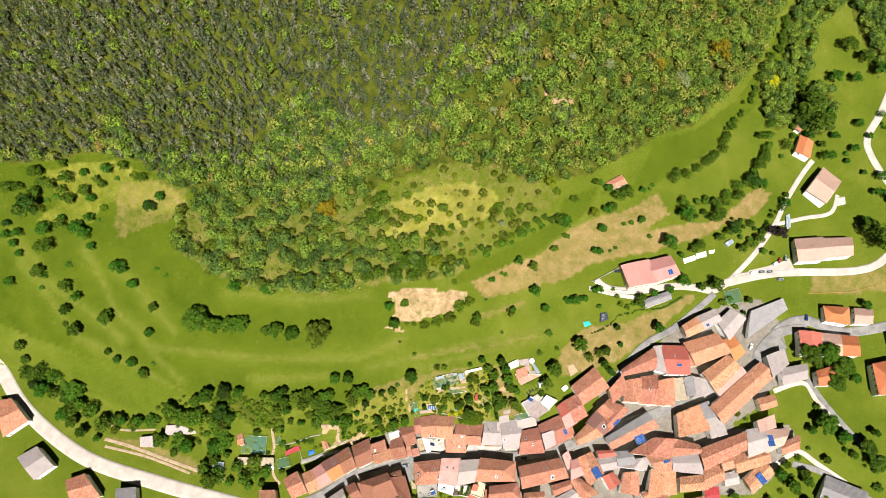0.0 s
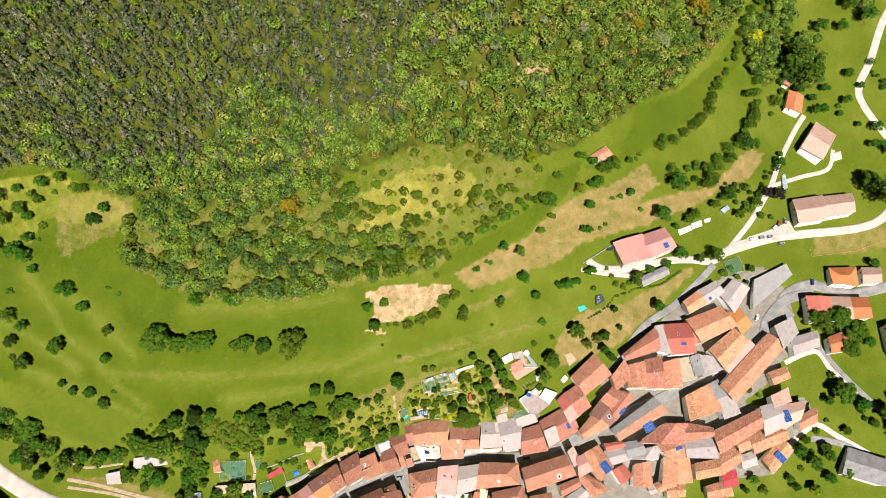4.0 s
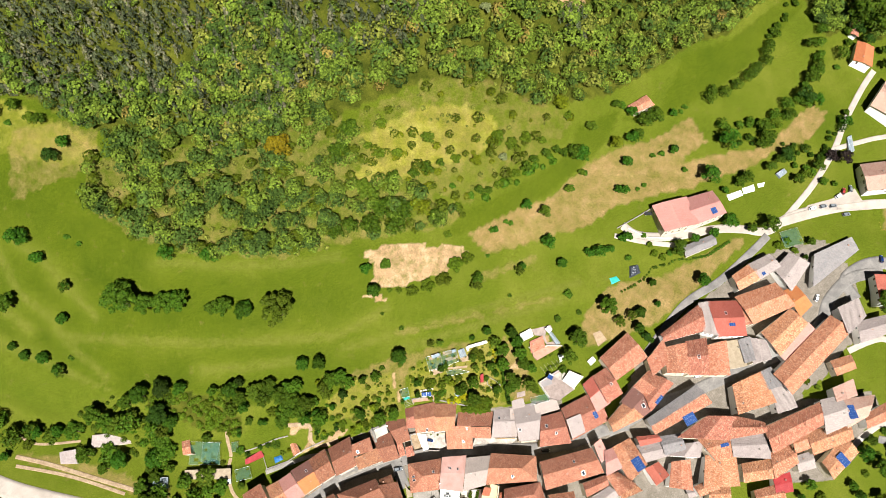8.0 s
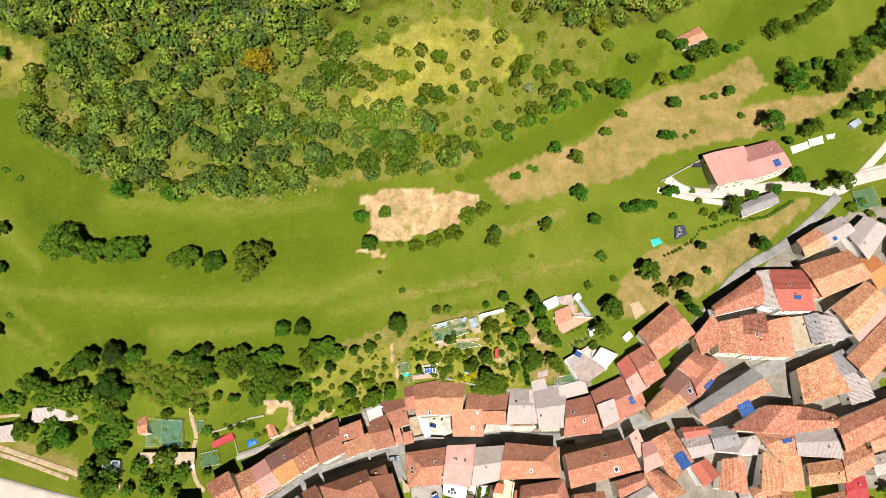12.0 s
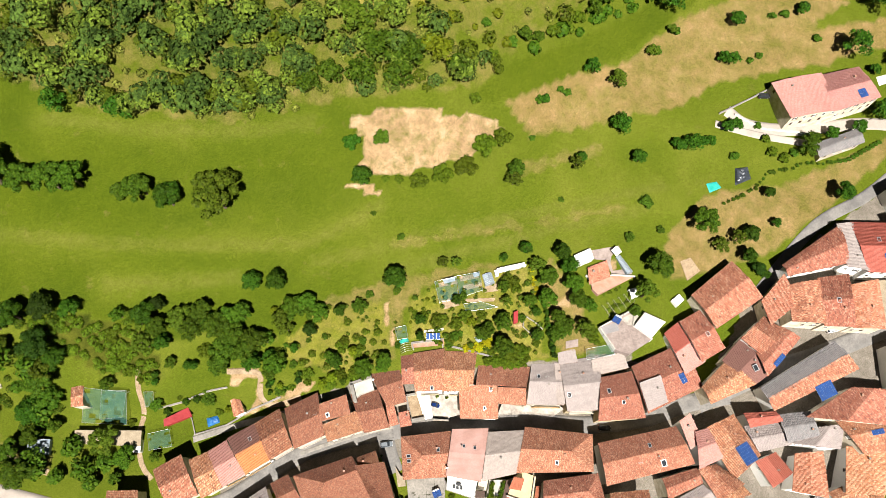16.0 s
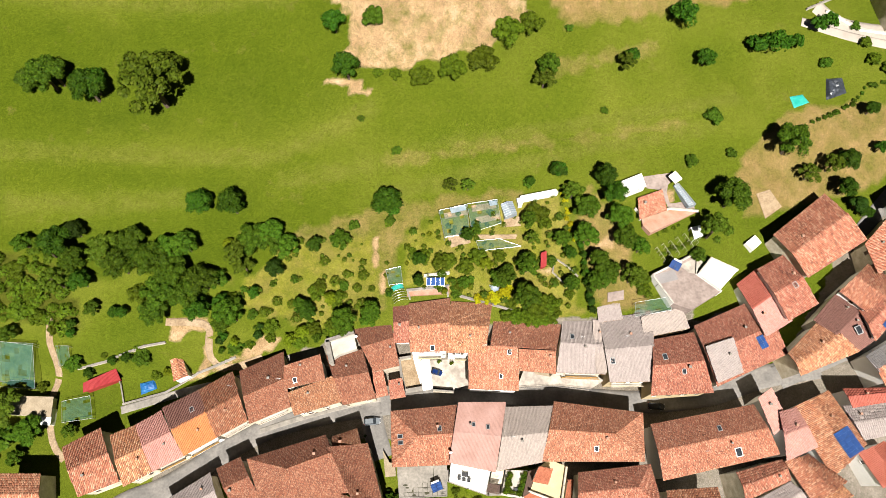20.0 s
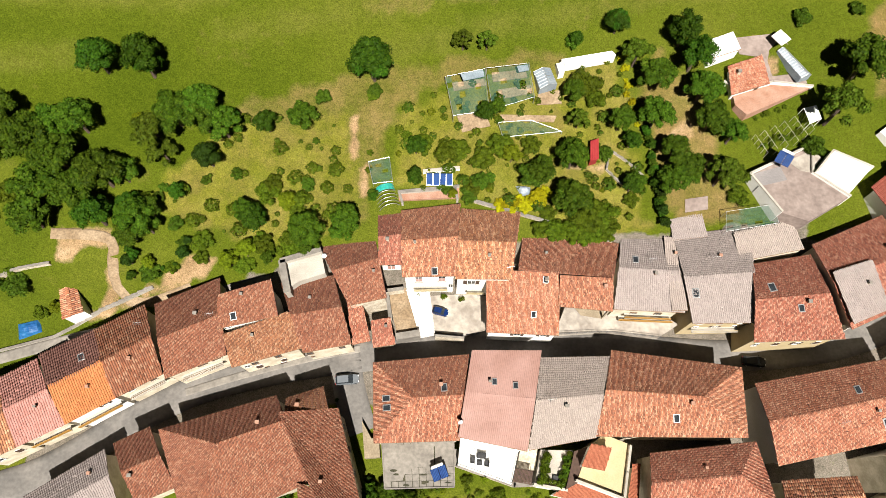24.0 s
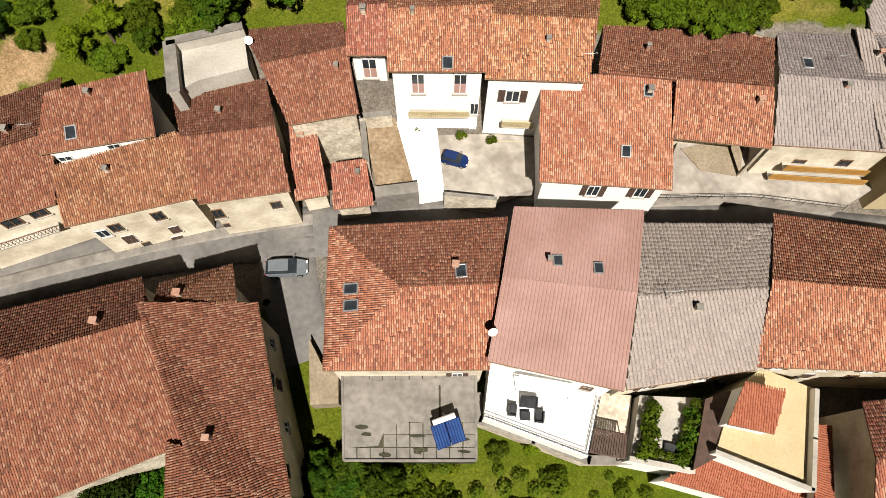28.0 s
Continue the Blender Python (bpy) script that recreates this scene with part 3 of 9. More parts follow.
def make_ground():
    """One sheet of land, fine where the camera comes near and coarse out to the horizon."""
    xs = np.concatenate((np.linspace(-3000, -420, 14)[:-1], np.arange(-420, 440, 2.0), np.linspace(440, 3000, 14)))
    ys = np.concatenate((np.linspace(-3000, -90, 14)[:-1], np.arange(-90, 420, 2.0), np.linspace(420, 3000, 14)))
    gx, gy = np.meshgrid(xs, ys)
    gz = np.minimum(ground(gx, np.minimum(gy, 700)), 260)
    nx, ny = len(xs), len(ys)
    i = (np.arange(ny - 1)[:, None] * nx + np.arange(nx - 1)[None]).ravel()
    ob = quads("ground", np.stack((gx, gy, gz), -1).reshape(-1, 3), np.stack((i, i + 1, i + nx + 1, i + nx), 1), grass_material())
    x, y = gx.ravel(), gy.ravel()
    cover = np.zeros((len(x), 4), np.float32)
    cover[:, 0] = 0.1
    for z, amount in DRY:
        cover[z(x, y), 0] = amount - 0.02
    cover[GARDEN(x, y), 0] = 0.3
    cover[ORCHARD(x, y), 0] = 0.31
    for i, z in enumerate(BARE):
        cover[z(x, y), 1] = 0.62 if i == 0 else (0.68 if i < 5 else 0.57)
    wood = np.zeros(len(x), bool)
    for z in (FOREST, UNDER, *THICKETS):
        wood |= z(x, y)
    cover[wood, 2] = 0.8
    cover[SCRUB(x, y), 0] = 0.33
    cover[GLADE(x, y), 0] = 0.3
    cover[VILLAGE(x, y) | ((y - street_y(x) > -7) & (y - street_y(x) < np.where((x > -42) & (x < 60), 19, 15)) & (x > -75) & (x < 75)) | ((x > 18) & (x < 110) & (y < street_y(x)) & (y > street_y(x) - 34)), 3] = 0.75
    # the worn banks between the terraces
    tint = np.zeros((len(x), 4), np.float32)
    near = (np.abs(x) < 420) & (y > -90) & (y < 420)
    gap = np.full(len(x), 99.0)
    for line in BANKS:
        gap[near] = np.minimum(gap[near], off_line(x[near], y[near], line))
    meadow = (y > hill_foot(x) + 15) & ~wood
    tint[:, 2] = np.where(meadow, 0.62 * np.exp(-(gap / 2.6) ** 2), 0)
    tint[:, 1] = np.where(meadow, 0.9 * step((-25 - x) / 22) * step((gap - 4) / 1.5), 0)
    for z in MOWN:
        tint[z(x, y), 1] = 0.75
        cover[z(x, y), 0] = 0.05
    for z, amount in zip((*PALE, GARDEN, ORCHARD), (0.66, 0.47, 0.56, 0.56)):
        tint[z(x, y), 0] = amount
    hue = ob.data.color_attributes.new("tint", "FLOAT_COLOR", "POINT")
    hue.data.foreach_set("color", tint.ravel())
    att = ob.data.color_attributes.new("cover", "FLOAT_COLOR", "POINT")
    att.data.foreach_set("color", cover.ravel())
    for p in ob.data.polygons:
        p.use_smooth = True
    return tagged(ob, "sunlit green hillside meadow with dry terrace banks", "ground", kind="structure")


make_ground()


def ribbon(name, points, width, material, label, lift=0.1, edge=None, kind="structure", category="road"):
    """A road laid on the land along points (x, y), with a thickness and a low edge."""
    p = np.array(points, float)
    fine = []
    for k in range(len(p) - 1):
        a, b, c, d = p[max(k - 1, 0)], p[k], p[k + 1], p[min(k + 2, len(p) - 1)]
        for s in np.linspace(0, 1, max(int(np.hypot(*(c - b)) / 1.5), 2), endpoint=False):
            fine.append(0.5 * (2 * b + (c - a) * s + (2 * a - 5 * b + 4 * c - d) * s * s + (3 * b - a - 3 * c + d) * s ** 3))
    fine = np.array(fine + [p[-1]])
    way = np.gradient(fine, axis=0)
    side = np.stack((-way[:, 1], way[:, 0]), 1) / np.maximum(np.linalg.norm(way, axis=1), 1e-6)[:, None]
    across = np.linspace(-0.5, 0.5, 6)
    rows = []
    for w in across:
        q = fine + side * w * width
        rows.append(np.column_stack((q, ground(q[:, 0], q[:, 1]) + lift)))
    low = [np.column_stack((r[:, :2], r[:, 2] - 0.6)) for r in (rows[0], rows[-1])]
    allrows = np.stack([low[0], *rows, low[1]], 1)
    nr, nc = allrows.shape[:2]
    i = (np.arange(nr - 1)[:, None] * nc + np.arange(nc - 1)[None]).ravel()
    ob = quads(name, allrows.reshape(-1, 3), np.stack((i + 1, i, i + nc, i + nc + 1), 1), material)
    return tagged(ob, label, category, kind=kind)


# ---- houses ----
def inside_poly(u, v, poly):
    ok = np.ones(u.shape, bool)
    sign = 0
    for (a, b), (c, d) in zip(poly, np.roll(poly, -1, 0)):
        sign += a * d - b * c
    for (a, b), (c, d) in zip(poly, np.roll(poly, -1, 0)):
        ok &= ((c - a) * (v - b) - (d - b) * (u - a)) * np.sign(sign) > -0.02
    return ok


def thirds(planes):
    """Roof planes cut into triangles, which are flat whatever the plan."""
    out = []
    for poly in planes:
        p = [np.array(q, float) for q in poly]
        out += [np.array((p[0], p[i], p[i + 1])) for i in range(1, len(p) - 1)]
    return out


def welded(v, f):
    """One closed shell from prisms that touch: shared corners joined, inner walls dropped."""
    index, where, out = {}, [], {}
    for p in v:
        where.append(index.setdefault(tuple(np.round(p, 3)), len(index)))
    for face in f:
        g = []
        for i in face:
            if where[i] not in g:
                g.append(where[i])
        if len(g) > 2:
            key = tuple(sorted(g))
            out[key] = None if key in out else g
    return list(index), [g for g in out.values() if g]


def lay_tiles(planes, pitch, length, rng, rise=0.38):
    """Barrel tiles in courses over sloping planes; each plane begins with its two eave corners."""
    vs, fs, count = [], [], 0
    for p in thirds(planes):
        n = np.cross(p[1] - p[0], p[2] - p[0])
        n = n / np.linalg.norm(n) * (1 if n[2] > 0 else -1)
        e = np.cross((0, 0, 1), n)
        e = e / np.linalg.norm(e) if np.linalg.norm(e) > 1e-3 else np.array((1.0, 0, 0))
        up = np.cross(n, e)
        flat = np.stack(((p - p[0]) @ e, (p - p[0]) @ up), 1)
        us = np.arange(flat[:, 0].min() + pitch / 2, flat[:, 0].max(), pitch)
        ws = np.arange(flat[:, 1].min(), flat[:, 1].max(), length * 0.82)
        u, v = [a.ravel() for a in np.meshgrid(us, ws)]
        keep = inside_poly(u, v + length * 0.3, flat)
        u, v = u[keep], v[keep]
        u, v = u + rng.normal(0, 0.025, len(u)) * pitch, v + rng.normal(0, 0.06, len(v)) * length
        lift = rng.normal(0, 0.008, len(u)) * pitch / 0.22
        h = pitch * rise
        tile = []
        for end, top in ((0.0, 0.05), (1.0, 0.0)):
            w = pitch * (0.4 if end == 0 else 0.33)
            for a, b in ((-w, 0.0), (-w * 0.55, h * 0.8), (w * 0.55, h * 0.8), (w, 0.0)):
                tile.append((a, end * length, b + top * pitch / 0.22))
        t = np.array(tile)
        pts = p[0] + (u[:, None] + t[None, :, 0])[..., None] * e + (v[:, None] + t[None, :, 1])[..., None] * up + (lift[:, None] + t[None, :, 2])[..., None] * n
        base = count + np.arange(len(u))[:, None, None] * 8
        faces = np.array([(0, 1, 5, 4), (1, 2, 6, 5), (2, 3, 7, 6), (0, 3, 2, 1)])[None] + base
        vs.append(pts.reshape(-1, 3))
        fs.append(faces.reshape(-1, 4))
        count += len(u) * 8
    return np.concatenate(vs), np.concatenate(fs)


def roof_planes(c, eave, rise, form, ridge=0.5, drop=0.0):
    """Roof planes over the corners (north-west, north-east, south-east, south-west), eave edge first."""
    nw, ne, se, sw = [np.array((x, y, eave)) for x, y in c]
    up = np.array((0, 0, rise))
    se[2] -= drop
    sw[2] -= drop
    if form == "g" or form in ("hw", "he", "hip"):
        a, b = nw + (sw - nw) * ridge, ne + (se - ne) * ridge
        a[2] = b[2] = eave + rise
        way, out = b - a, []
        inset = min(np.linalg.norm(nw - sw) / 2, np.linalg.norm(way) * 0.45) / np.linalg.norm(way)
        if form in ("hw", "hip"):
            a = a + way * inset
            out.append([nw, sw, a])
        if form in ("he", "hip"):
            b = b - way * inset
            out.append([se, ne, b])
        return [[ne, nw, a, b], [sw, se, b, a]] + out
    if form == "gn":
        a, b = (nw + ne) / 2 + up, (sw + se) / 2 + up
        return [[nw, sw, b, a], [se, ne, a, b]]
    if form == "sh_s":
        return [[sw, se, ne + up, nw + up]]
    if form == "sh_n":
        return [[ne, nw, sw + up, se + up]]
    if form == "sh_e":
        return [[se, ne, nw + up, sw + up]]
    return [[sw, se, ne, nw]]


WALL_WORDS = {"white": "white-plastered", "cream": "cream-plastered", "yellow": "yellow-plastered", "stone": "old stone", "red": "red-painted"}
ROOF_WORDS = {"coppi": "weathered clay-tiled roof", "darkcoppi": "old brown clay-tiled roof", "orangecoppi": "light orange clay-tiled roof", "orange": "plain orange tiled roof", "brown": "plain brown tiled roof", "hutred": "plain red-brown tiled roof", "red": "bright red tiled roof",
              "pink": "faded pink roof", "pinktile": "pale pink-orange tiled roof", "grey": "dark grey tiled roof", "greytile": "weathered grey tiled roof",
              "greypink": "pinkish grey roof", "pinkmetal": "pink corrugated metal roof", "redmetal": "dark red metal roof", "white": "flat white roof", "tan": "weathered board roof"}
HOUSES = {}


def house(key, nw, ne, se, sw, base, eave, rise, form="g", tile="coppi", wall="cream", near=False, chimneys=1, small=False, open_front=0.0, ridge=0.5, drop=0.0):
    """A house over four roof corners: walls, roof slab, tiles in courses, ridge caps, gutters, chimneys."""
    c = (nw, ne, se, sw)
    if key[0] == "E" or key in ("N19", "N20", "N21"):
        # the far village stands wall to wall: eaves reach 0.6 m over the lanes
        mid = np.mean(c, 0)
        c = tuple(tuple(mid + (np.array(p) - mid) * (1 + 0.6 / np.linalg.norm(np.array(p) - mid))) for p in c)
    rng = np.random.default_rng(sum(map(ord, key)) * 7 + len(HOUSES))
    mid = np.mean(c, 0)
    ob = empty("shed" if small else "house", mid[0], mid[1], base)
    what = "garden shed" if small else "village house"
    tagged(ob, f"{WALL_WORDS.get(wall, 'plastered')} {what} with {ROOF_WORDS[tile.split('/')[-1]]}", "shed" if small else "house", "sheds in the gardens" if small else "houses of the village")
    home = Matrix.Translation(-Vector((mid[0], mid[1], base)))
    planes = roof_planes(c, eave, rise if form[:2] == "sh" else 0.5 * rise, form, ridge, drop)
    rel = np.array((mid[0], mid[1], base))
    # walls under each plane, drawn in from the eaves
    size = min(np.hypot(*(np.subtract(ne, nw))), np.hypot(*(np.subtract(nw, sw))))
    shrink = 1 - 2 * (0.12 if small else 0.4) / size
    v, f = [], []
    upright = planes
    if open_front:
        a, b, c2, d2 = planes[0]
        upright = [[a + (d2 - a) * open_front, b + (c2 - b) * open_front, c2, d2]]
        for s in (0.96,):
            p = a + (b - a) * s - rel
            part("barn_post", block(0.3, 0.3, p[2] + 0.4, Matrix.Translation((p[0], p[1] + 0.5, -0.5))), M["stone"], ob)
    for poly in thirds(upright):
        q = np.array([[mid[0] + (p[0] - mid[0]) * shrink, mid[1] + (p[1] - mid[1]) * shrink, p[2] - 0.2] for p in poly]) - rel
        n, k = len(q), len(v)
        v += [(*p[:2], -0.5) for p in q] + [tuple(p) for p in q]
        f += [tuple(range(k + n, k + 2 * n))] + [(k + i, k + (i + 1) % n, k + n + (i + 1) % n, k + n + i) for i in range(n)]
    v, f = welded(v, f)
    solid("wall", v, f, M["redmetal"] if wall == "red" else M[wall], ob)
    tiles = tile.split("/")
    groups = [(tiles[0], planes)] if len(tiles) == 1 else [(tiles[0], planes[:1]), (tiles[1], planes[1:])]
    for kind, some in groups:
        v, f = [], []
        for poly in thirds(some):
            q = np.array(poly) - rel
            n, k = len(q), len(v)
            v += [tuple(p) for p in q] + [(*p[:2], p[2] - 0.14) for p in q]
            f += [tuple(range(k, k + n)), tuple(reversed(range(k + n, k + 2 * n)))] + [(k + i, k + n + i, k + n + (i + 1) % n, k + (i + 1) % n) for i in range(n)]
        v, f = welded(v, f)
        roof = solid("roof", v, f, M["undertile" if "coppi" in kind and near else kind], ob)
        if kind in ("white", "tan"):
            continue
        pitch, length = (0.195, 0.4) if near else (0.36, 0.64)
        if kind in ("grey", "greytile", "greypink"):
            pitch, length = (0.33, 0.45) if near else (0.5, 0.75)
        shifted = [[np.array(p) - rel for p in poly] for poly in some]
        sheeted = kind in ("pinkmetal", "redmetal")
        tv, tf = ribs(shifted, 0.3) if sheeted else lay_tiles(shifted, pitch, length, rng, 0.2 if kind.startswith("grey") else 0.38)
        tagged(quads("roof_rib" if sheeted else "roof_tile", tv, tf, M[kind], roof), kind="stuff")
    tile = tiles[-1]
    # ridge caps
    if form[:2] != "sh" and near and tile != "white":
        seen = {}
        for poly in planes:
            for a, b in zip(poly, poly[1:] + poly[:1]):
                if max(a[2], b[2]) > eave + 0.5 * rise:
                    key2 = tuple(sorted((tuple(np.round(a, 3)), tuple(np.round(b, 3)))))
                    seen[key2] = seen.get(key2, 0) + 1
        for (a, b), times in seen.items():
            if times > 1:
                cap(np.array(a) - rel, np.array(b) - rel, roof, M["pinktile" if "coppi" in tile else tile])
    # gutters along the eaves
    if near:
        for poly in planes:
            a, b = np.array(poly[0]) - rel, np.array(poly[1]) - rel
            if len(poly) >= 3:
                rod("gutter", a + (0, 0, -0.08), b + (0, 0, -0.08), 0.07, M["wood"], ob)
    if not small:
        for i in range(chimneys):
            poly = planes[(i + int(rng.integers(2))) % len(planes)]
            q = np.array(poly)
            s, w = rng.uniform(0.15, 0.85), rng.uniform(0.55, 0.9)
            at = (q[0] * (1 - s) + q[1] * s) * (1 - w) + (q[-1] * (1 - s) + q[min(2, len(q) - 1)] * s) * w - rel
            chimney(at, rng, ob)
    HOUSES[key] = (ob, c, base, eave, rise, form, shrink, planes)
    return ob


def ribs(planes, pitch):
    """Standing ribs of a sheet roof, from eave to ridge."""
    vs, fs, k = [], [], 0
    for poly in planes:
        p = np.array(poly)
        n = max(int(np.linalg.norm(p[1] - p[0]) / pitch), 2)
        for i in range(n):
            ends = []
            for s in ((i + 0.2) / n, (i + 0.7) / n):
                ends.append((p[0] * (1 - s) + p[1] * s, p[-1] * (1 - s) + p[2] * s))
            (a, b), (c, d) = ends
            h = np.array((0, 0, 0.11))
            m0, m1 = (a + c) / 2 + h, (b + d) / 2 + h
            vs += [a, m0, m1, b, c, d]
            fs += [(k, k + 1, k + 2, k + 3), (k + 1, k + 4, k + 5, k + 2)]
            k += 6
    return np.array(vs), np.array(fs)


def rod(name, a, b, r, material, parent=None, label="", sides=6):
    """A straight round bar between two points."""
    a, b = Vector(a), Vector(b)
    bm = bmesh.new()
    m = Matrix.Translation((a + b) / 2) @ (b - a).to_track_quat("Z", "Y").to_matrix().to_4x4()
    bmesh.ops.create_cone(bm, cap_ends=True, segments=sides, radius1=r, radius2=r, depth=(b - a).length, matrix=m)
    return part(name, bm, material, parent, label)


def cap(a, b, parent, material):
    """A row of ridge tiles from a to b."""
    way = b - a
    length = np.linalg.norm(way)
    e = way / length
    s = np.array((-e[1], e[0], 0)) / np.hypot(e[0], e[1])
    n = int(length / 0.42)
    vs, fs = [], []
    for i in range(n):
        p = a + e * length * i / n
        q = a + e * length * (i + 1.1) / n
        k = len(vs)
        for end, lift, w in ((p, 0.17, 0.19), (q, 0.14, 0.16)):
            vs += [end - s * w + (0, 0, lift - 0.14), end - s * w * 0.5 + (0, 0, lift), end + s * w * 0.5 + (0, 0, lift), end + s * w + (0, 0, lift - 0.14)]
        fs += [(k, k + 1, k + 5, k + 4), (k + 1, k + 2, k + 6, k + 5), (k + 2, k + 3, k + 7, k + 6), (k, k + 3, k + 2, k + 1)]
    tagged(quads("ridge_tile", vs, fs, material, parent), kind="stuff")


def chimney(at, rng, parent):
    """A small plastered chimney with a tiled hood."""
    w, h = rng.uniform(0.32, 0.5), rng.uniform(0.7, 1.0)
    m = Matrix.Translation(Vector(at) - Vector((0, 0, 0.3)))
    st = part("chimney", block(w, w * 0.9, h, m, 0.03), M["stone" if rng.random() < 0.6 else "terracotta"], parent)
    bm = block(w * 1.25, w * 1.15, 0.09, m @ Matrix.Translation((0, 0, h)), 0.02)
    for sx in (-1, 1):
        for sy in (-1, 1):
            block(0.09, 0.09, 0.16, m @ Matrix.Translation((sx * w * 0.45, sy * w * 0.4, h + 0.09)), 0, bm)
    part("hood", block(w * 1.35, w * 1.2, 0.08, m @ Matrix.Translation((0, 0, h + 0.25)), 0.03, bm), M["terracotta" if rng.random() < 0.5 else "concrete"], st)


# ---- trees ----
def leaf_cloud(rng, lumps, per_lump, leaf, squash=0.85):
    """Leaf sprays over the skins of several lumps."""
    vs, fs, k = [], [], 0
    for (cx, cy, cz, r) in lumps:
        d = rng.normal(size=(per_lump, 3))
        d /= np.linalg.norm(d, axis=1)[:, None]
        d[:, 2] = np.where(d[:, 2] < -0.45, -d[:, 2], d[:, 2])
        rad = r * rng.uniform(0.72, 1.1, per_lump)
        p = np.array((cx, cy, cz)) + d * rad[:, None] * (1, 1, squash)
        nrm = d + rng.normal(0, 0.45, (per_lump, 3)) + (0, 0, 0.25)
        nrm /= np.linalg.norm(nrm, axis=1)[:, None]
        a = np.cross(nrm, rng.normal(size=(per_lump, 3)))
        a /= np.linalg.norm(a, axis=1)[:, None]
        b = np.cross(nrm, a)
        s = leaf * rng.uniform(0.6, 1.35, per_lump)[:, None]
        quad = np.stack((p - a * s, p - b * s * 0.6 + nrm * s * 0.15, p + a * s, p + b * s * 0.6 + nrm * s * 0.15), 1)
        vs.append(quad.reshape(-1, 3))
        fs.append(k + np.arange(per_lump * 4).reshape(-1, 4))
        k += per_lump * 4
    return np.concatenate(vs), np.concatenate(fs)


def lumpy(rng, n, spread, size, z, zs):
    out = [(0, 0, z, size * 1.15)]
    for i in range(n):
        a, r = 2.4 * i + rng.uniform(0, 0.9), spread * math.sqrt((i + 0.6) / n)
        out.append((r * math.cos(a), r * math.sin(a), z + zs * (1 - (r / spread) ** 2) + rng.uniform(-0.2, 0.16), size * rng.uniform(0.7, 1.15)))
    return out


TREES = {}


def tree_model(kind, seed):
    """A tree of unit crown radius at the origin: tapered trunk, limbs, leafy crown."""
    rng = np.random.default_rng(seed)
    ob = new("tree")
    low = kind in ("scrub", "bush", "bushy", "yellow")
    z = 0.5 if low else 1.25
    if kind == "airy":
        lumps, per, leaf = lumpy(rng, 20, 0.82, 0.22, z, 0.5), 90, 0.055
    elif kind == "oak":
        lumps, per, leaf = lumpy(rng, 22, 0.76, 0.25, z, 0.45), 150, 0.052
    elif low:
        lumps, per, leaf = lumpy(rng, 15, 0.72, 0.3, z, 0.25), 150, 0.065
    else:
        lumps, per, leaf = lumpy(rng, 17, 0.66, 0.3, z, 0.55), 190, 0.052
    bm = bmesh.new()
    top = z + (0.2 if low else 0.4)
    for i in range(1 + (3 if low else 5)):
        if i == 0:
            a, b, r0, r1 = Vector((0, 0, -0.1)), Vector((0.03, 0.02, top)), 0.09, 0.03
        else:
            l = lumps[min(i * 2, len(lumps) - 1)]
            a, b, r0, r1 = Vector((0, 0, top * (0.35 + 0.1 * i))), Vector(l[:3]), 0.04, 0.012
        m = Matrix.Translation((a + b) / 2) @ (b - a).to_track_quat("Z", "Y").to_matrix().to_4x4()
        bmesh.ops.create_cone(bm, cap_ends=True, segments=6, radius1=r0, radius2=r1, depth=(b - a).length, matrix=m)
    part("trunk", bm, M["bark"], ob)
    v, f = leaf_cloud(rng, lumps, per, leaf)
    # a dense heart of leaves keeps the crown from being seen through
    v2, f2 = leaf_cloud(rng, [(x, y, zz, r * 0.72) for x, y, zz, r in lumps], max(per // 3, 20), leaf * 1.6)
    quads("crown", np.concatenate((v, v2)), np.concatenate((f, f2 + len(v))), LEAF[kind], ob)
    return ob


TREE_WORDS = {"round": "dense dark green round-crowned tree on the meadow", "oak": "broad leafy green tree with an uneven crown", "airy": "thin olive-green tree with an open crown",
              "bush": "fresh green leafy bush", "bushy": "dense bright green tall bush in the garden", "scrub": "small green shrub on the grass", "dark": "small very dark green tree",
              "yellow": "bright yellow leafed shrub", "yellowgreen": "bright yellow-green leafy tree on the slope", "autumn": "ochre tree turning to autumn colour", "silver": "pale silvery-leafed tree in the wood",
              "purple": "dark purple-leafed garden tree"}
tree_count, FAR = [0], {}


def far_trees():
    """The scattered trees high on the slope: one mass of leaves for each kind."""
    for kind, some in FAR.items():
        rng, lumps = np.random.default_rng(len(some)), []
        low = kind in ("scrub", "bush", "bushy", "yellow")
        for x, y, r, tall in some:
            z = float(ground(x, y))
            lumps += [(x + r * a, y + r * b, z + r * tall * c, r * d) for a, b, c, d in lumpy(rng, 11, 0.68, 0.33, 0.5 if low else 1.15, 0.3 if low else 0.5)]
        v, f = [], []
        count = 0
        for big in sorted({round(l[3], 0) for l in lumps}):
            v1, f1 = leaf_cloud(rng, [l for l in lumps if round(l[3], 0) == big], 70, 0.16 + 0.2 * big)
            v.append(v1)
            f.append(f1 + count)
            count += len(v1)
        tagged(quads("hillside_tree", np.concatenate(v), np.concatenate(f), LEAF[kind]), f"{TREE_WORDS[kind]}, many scattered over the slope".replace(" on the meadow", "").replace(" on the slope", "").replace(" in the wood", ""), "trees", kind="stuff")


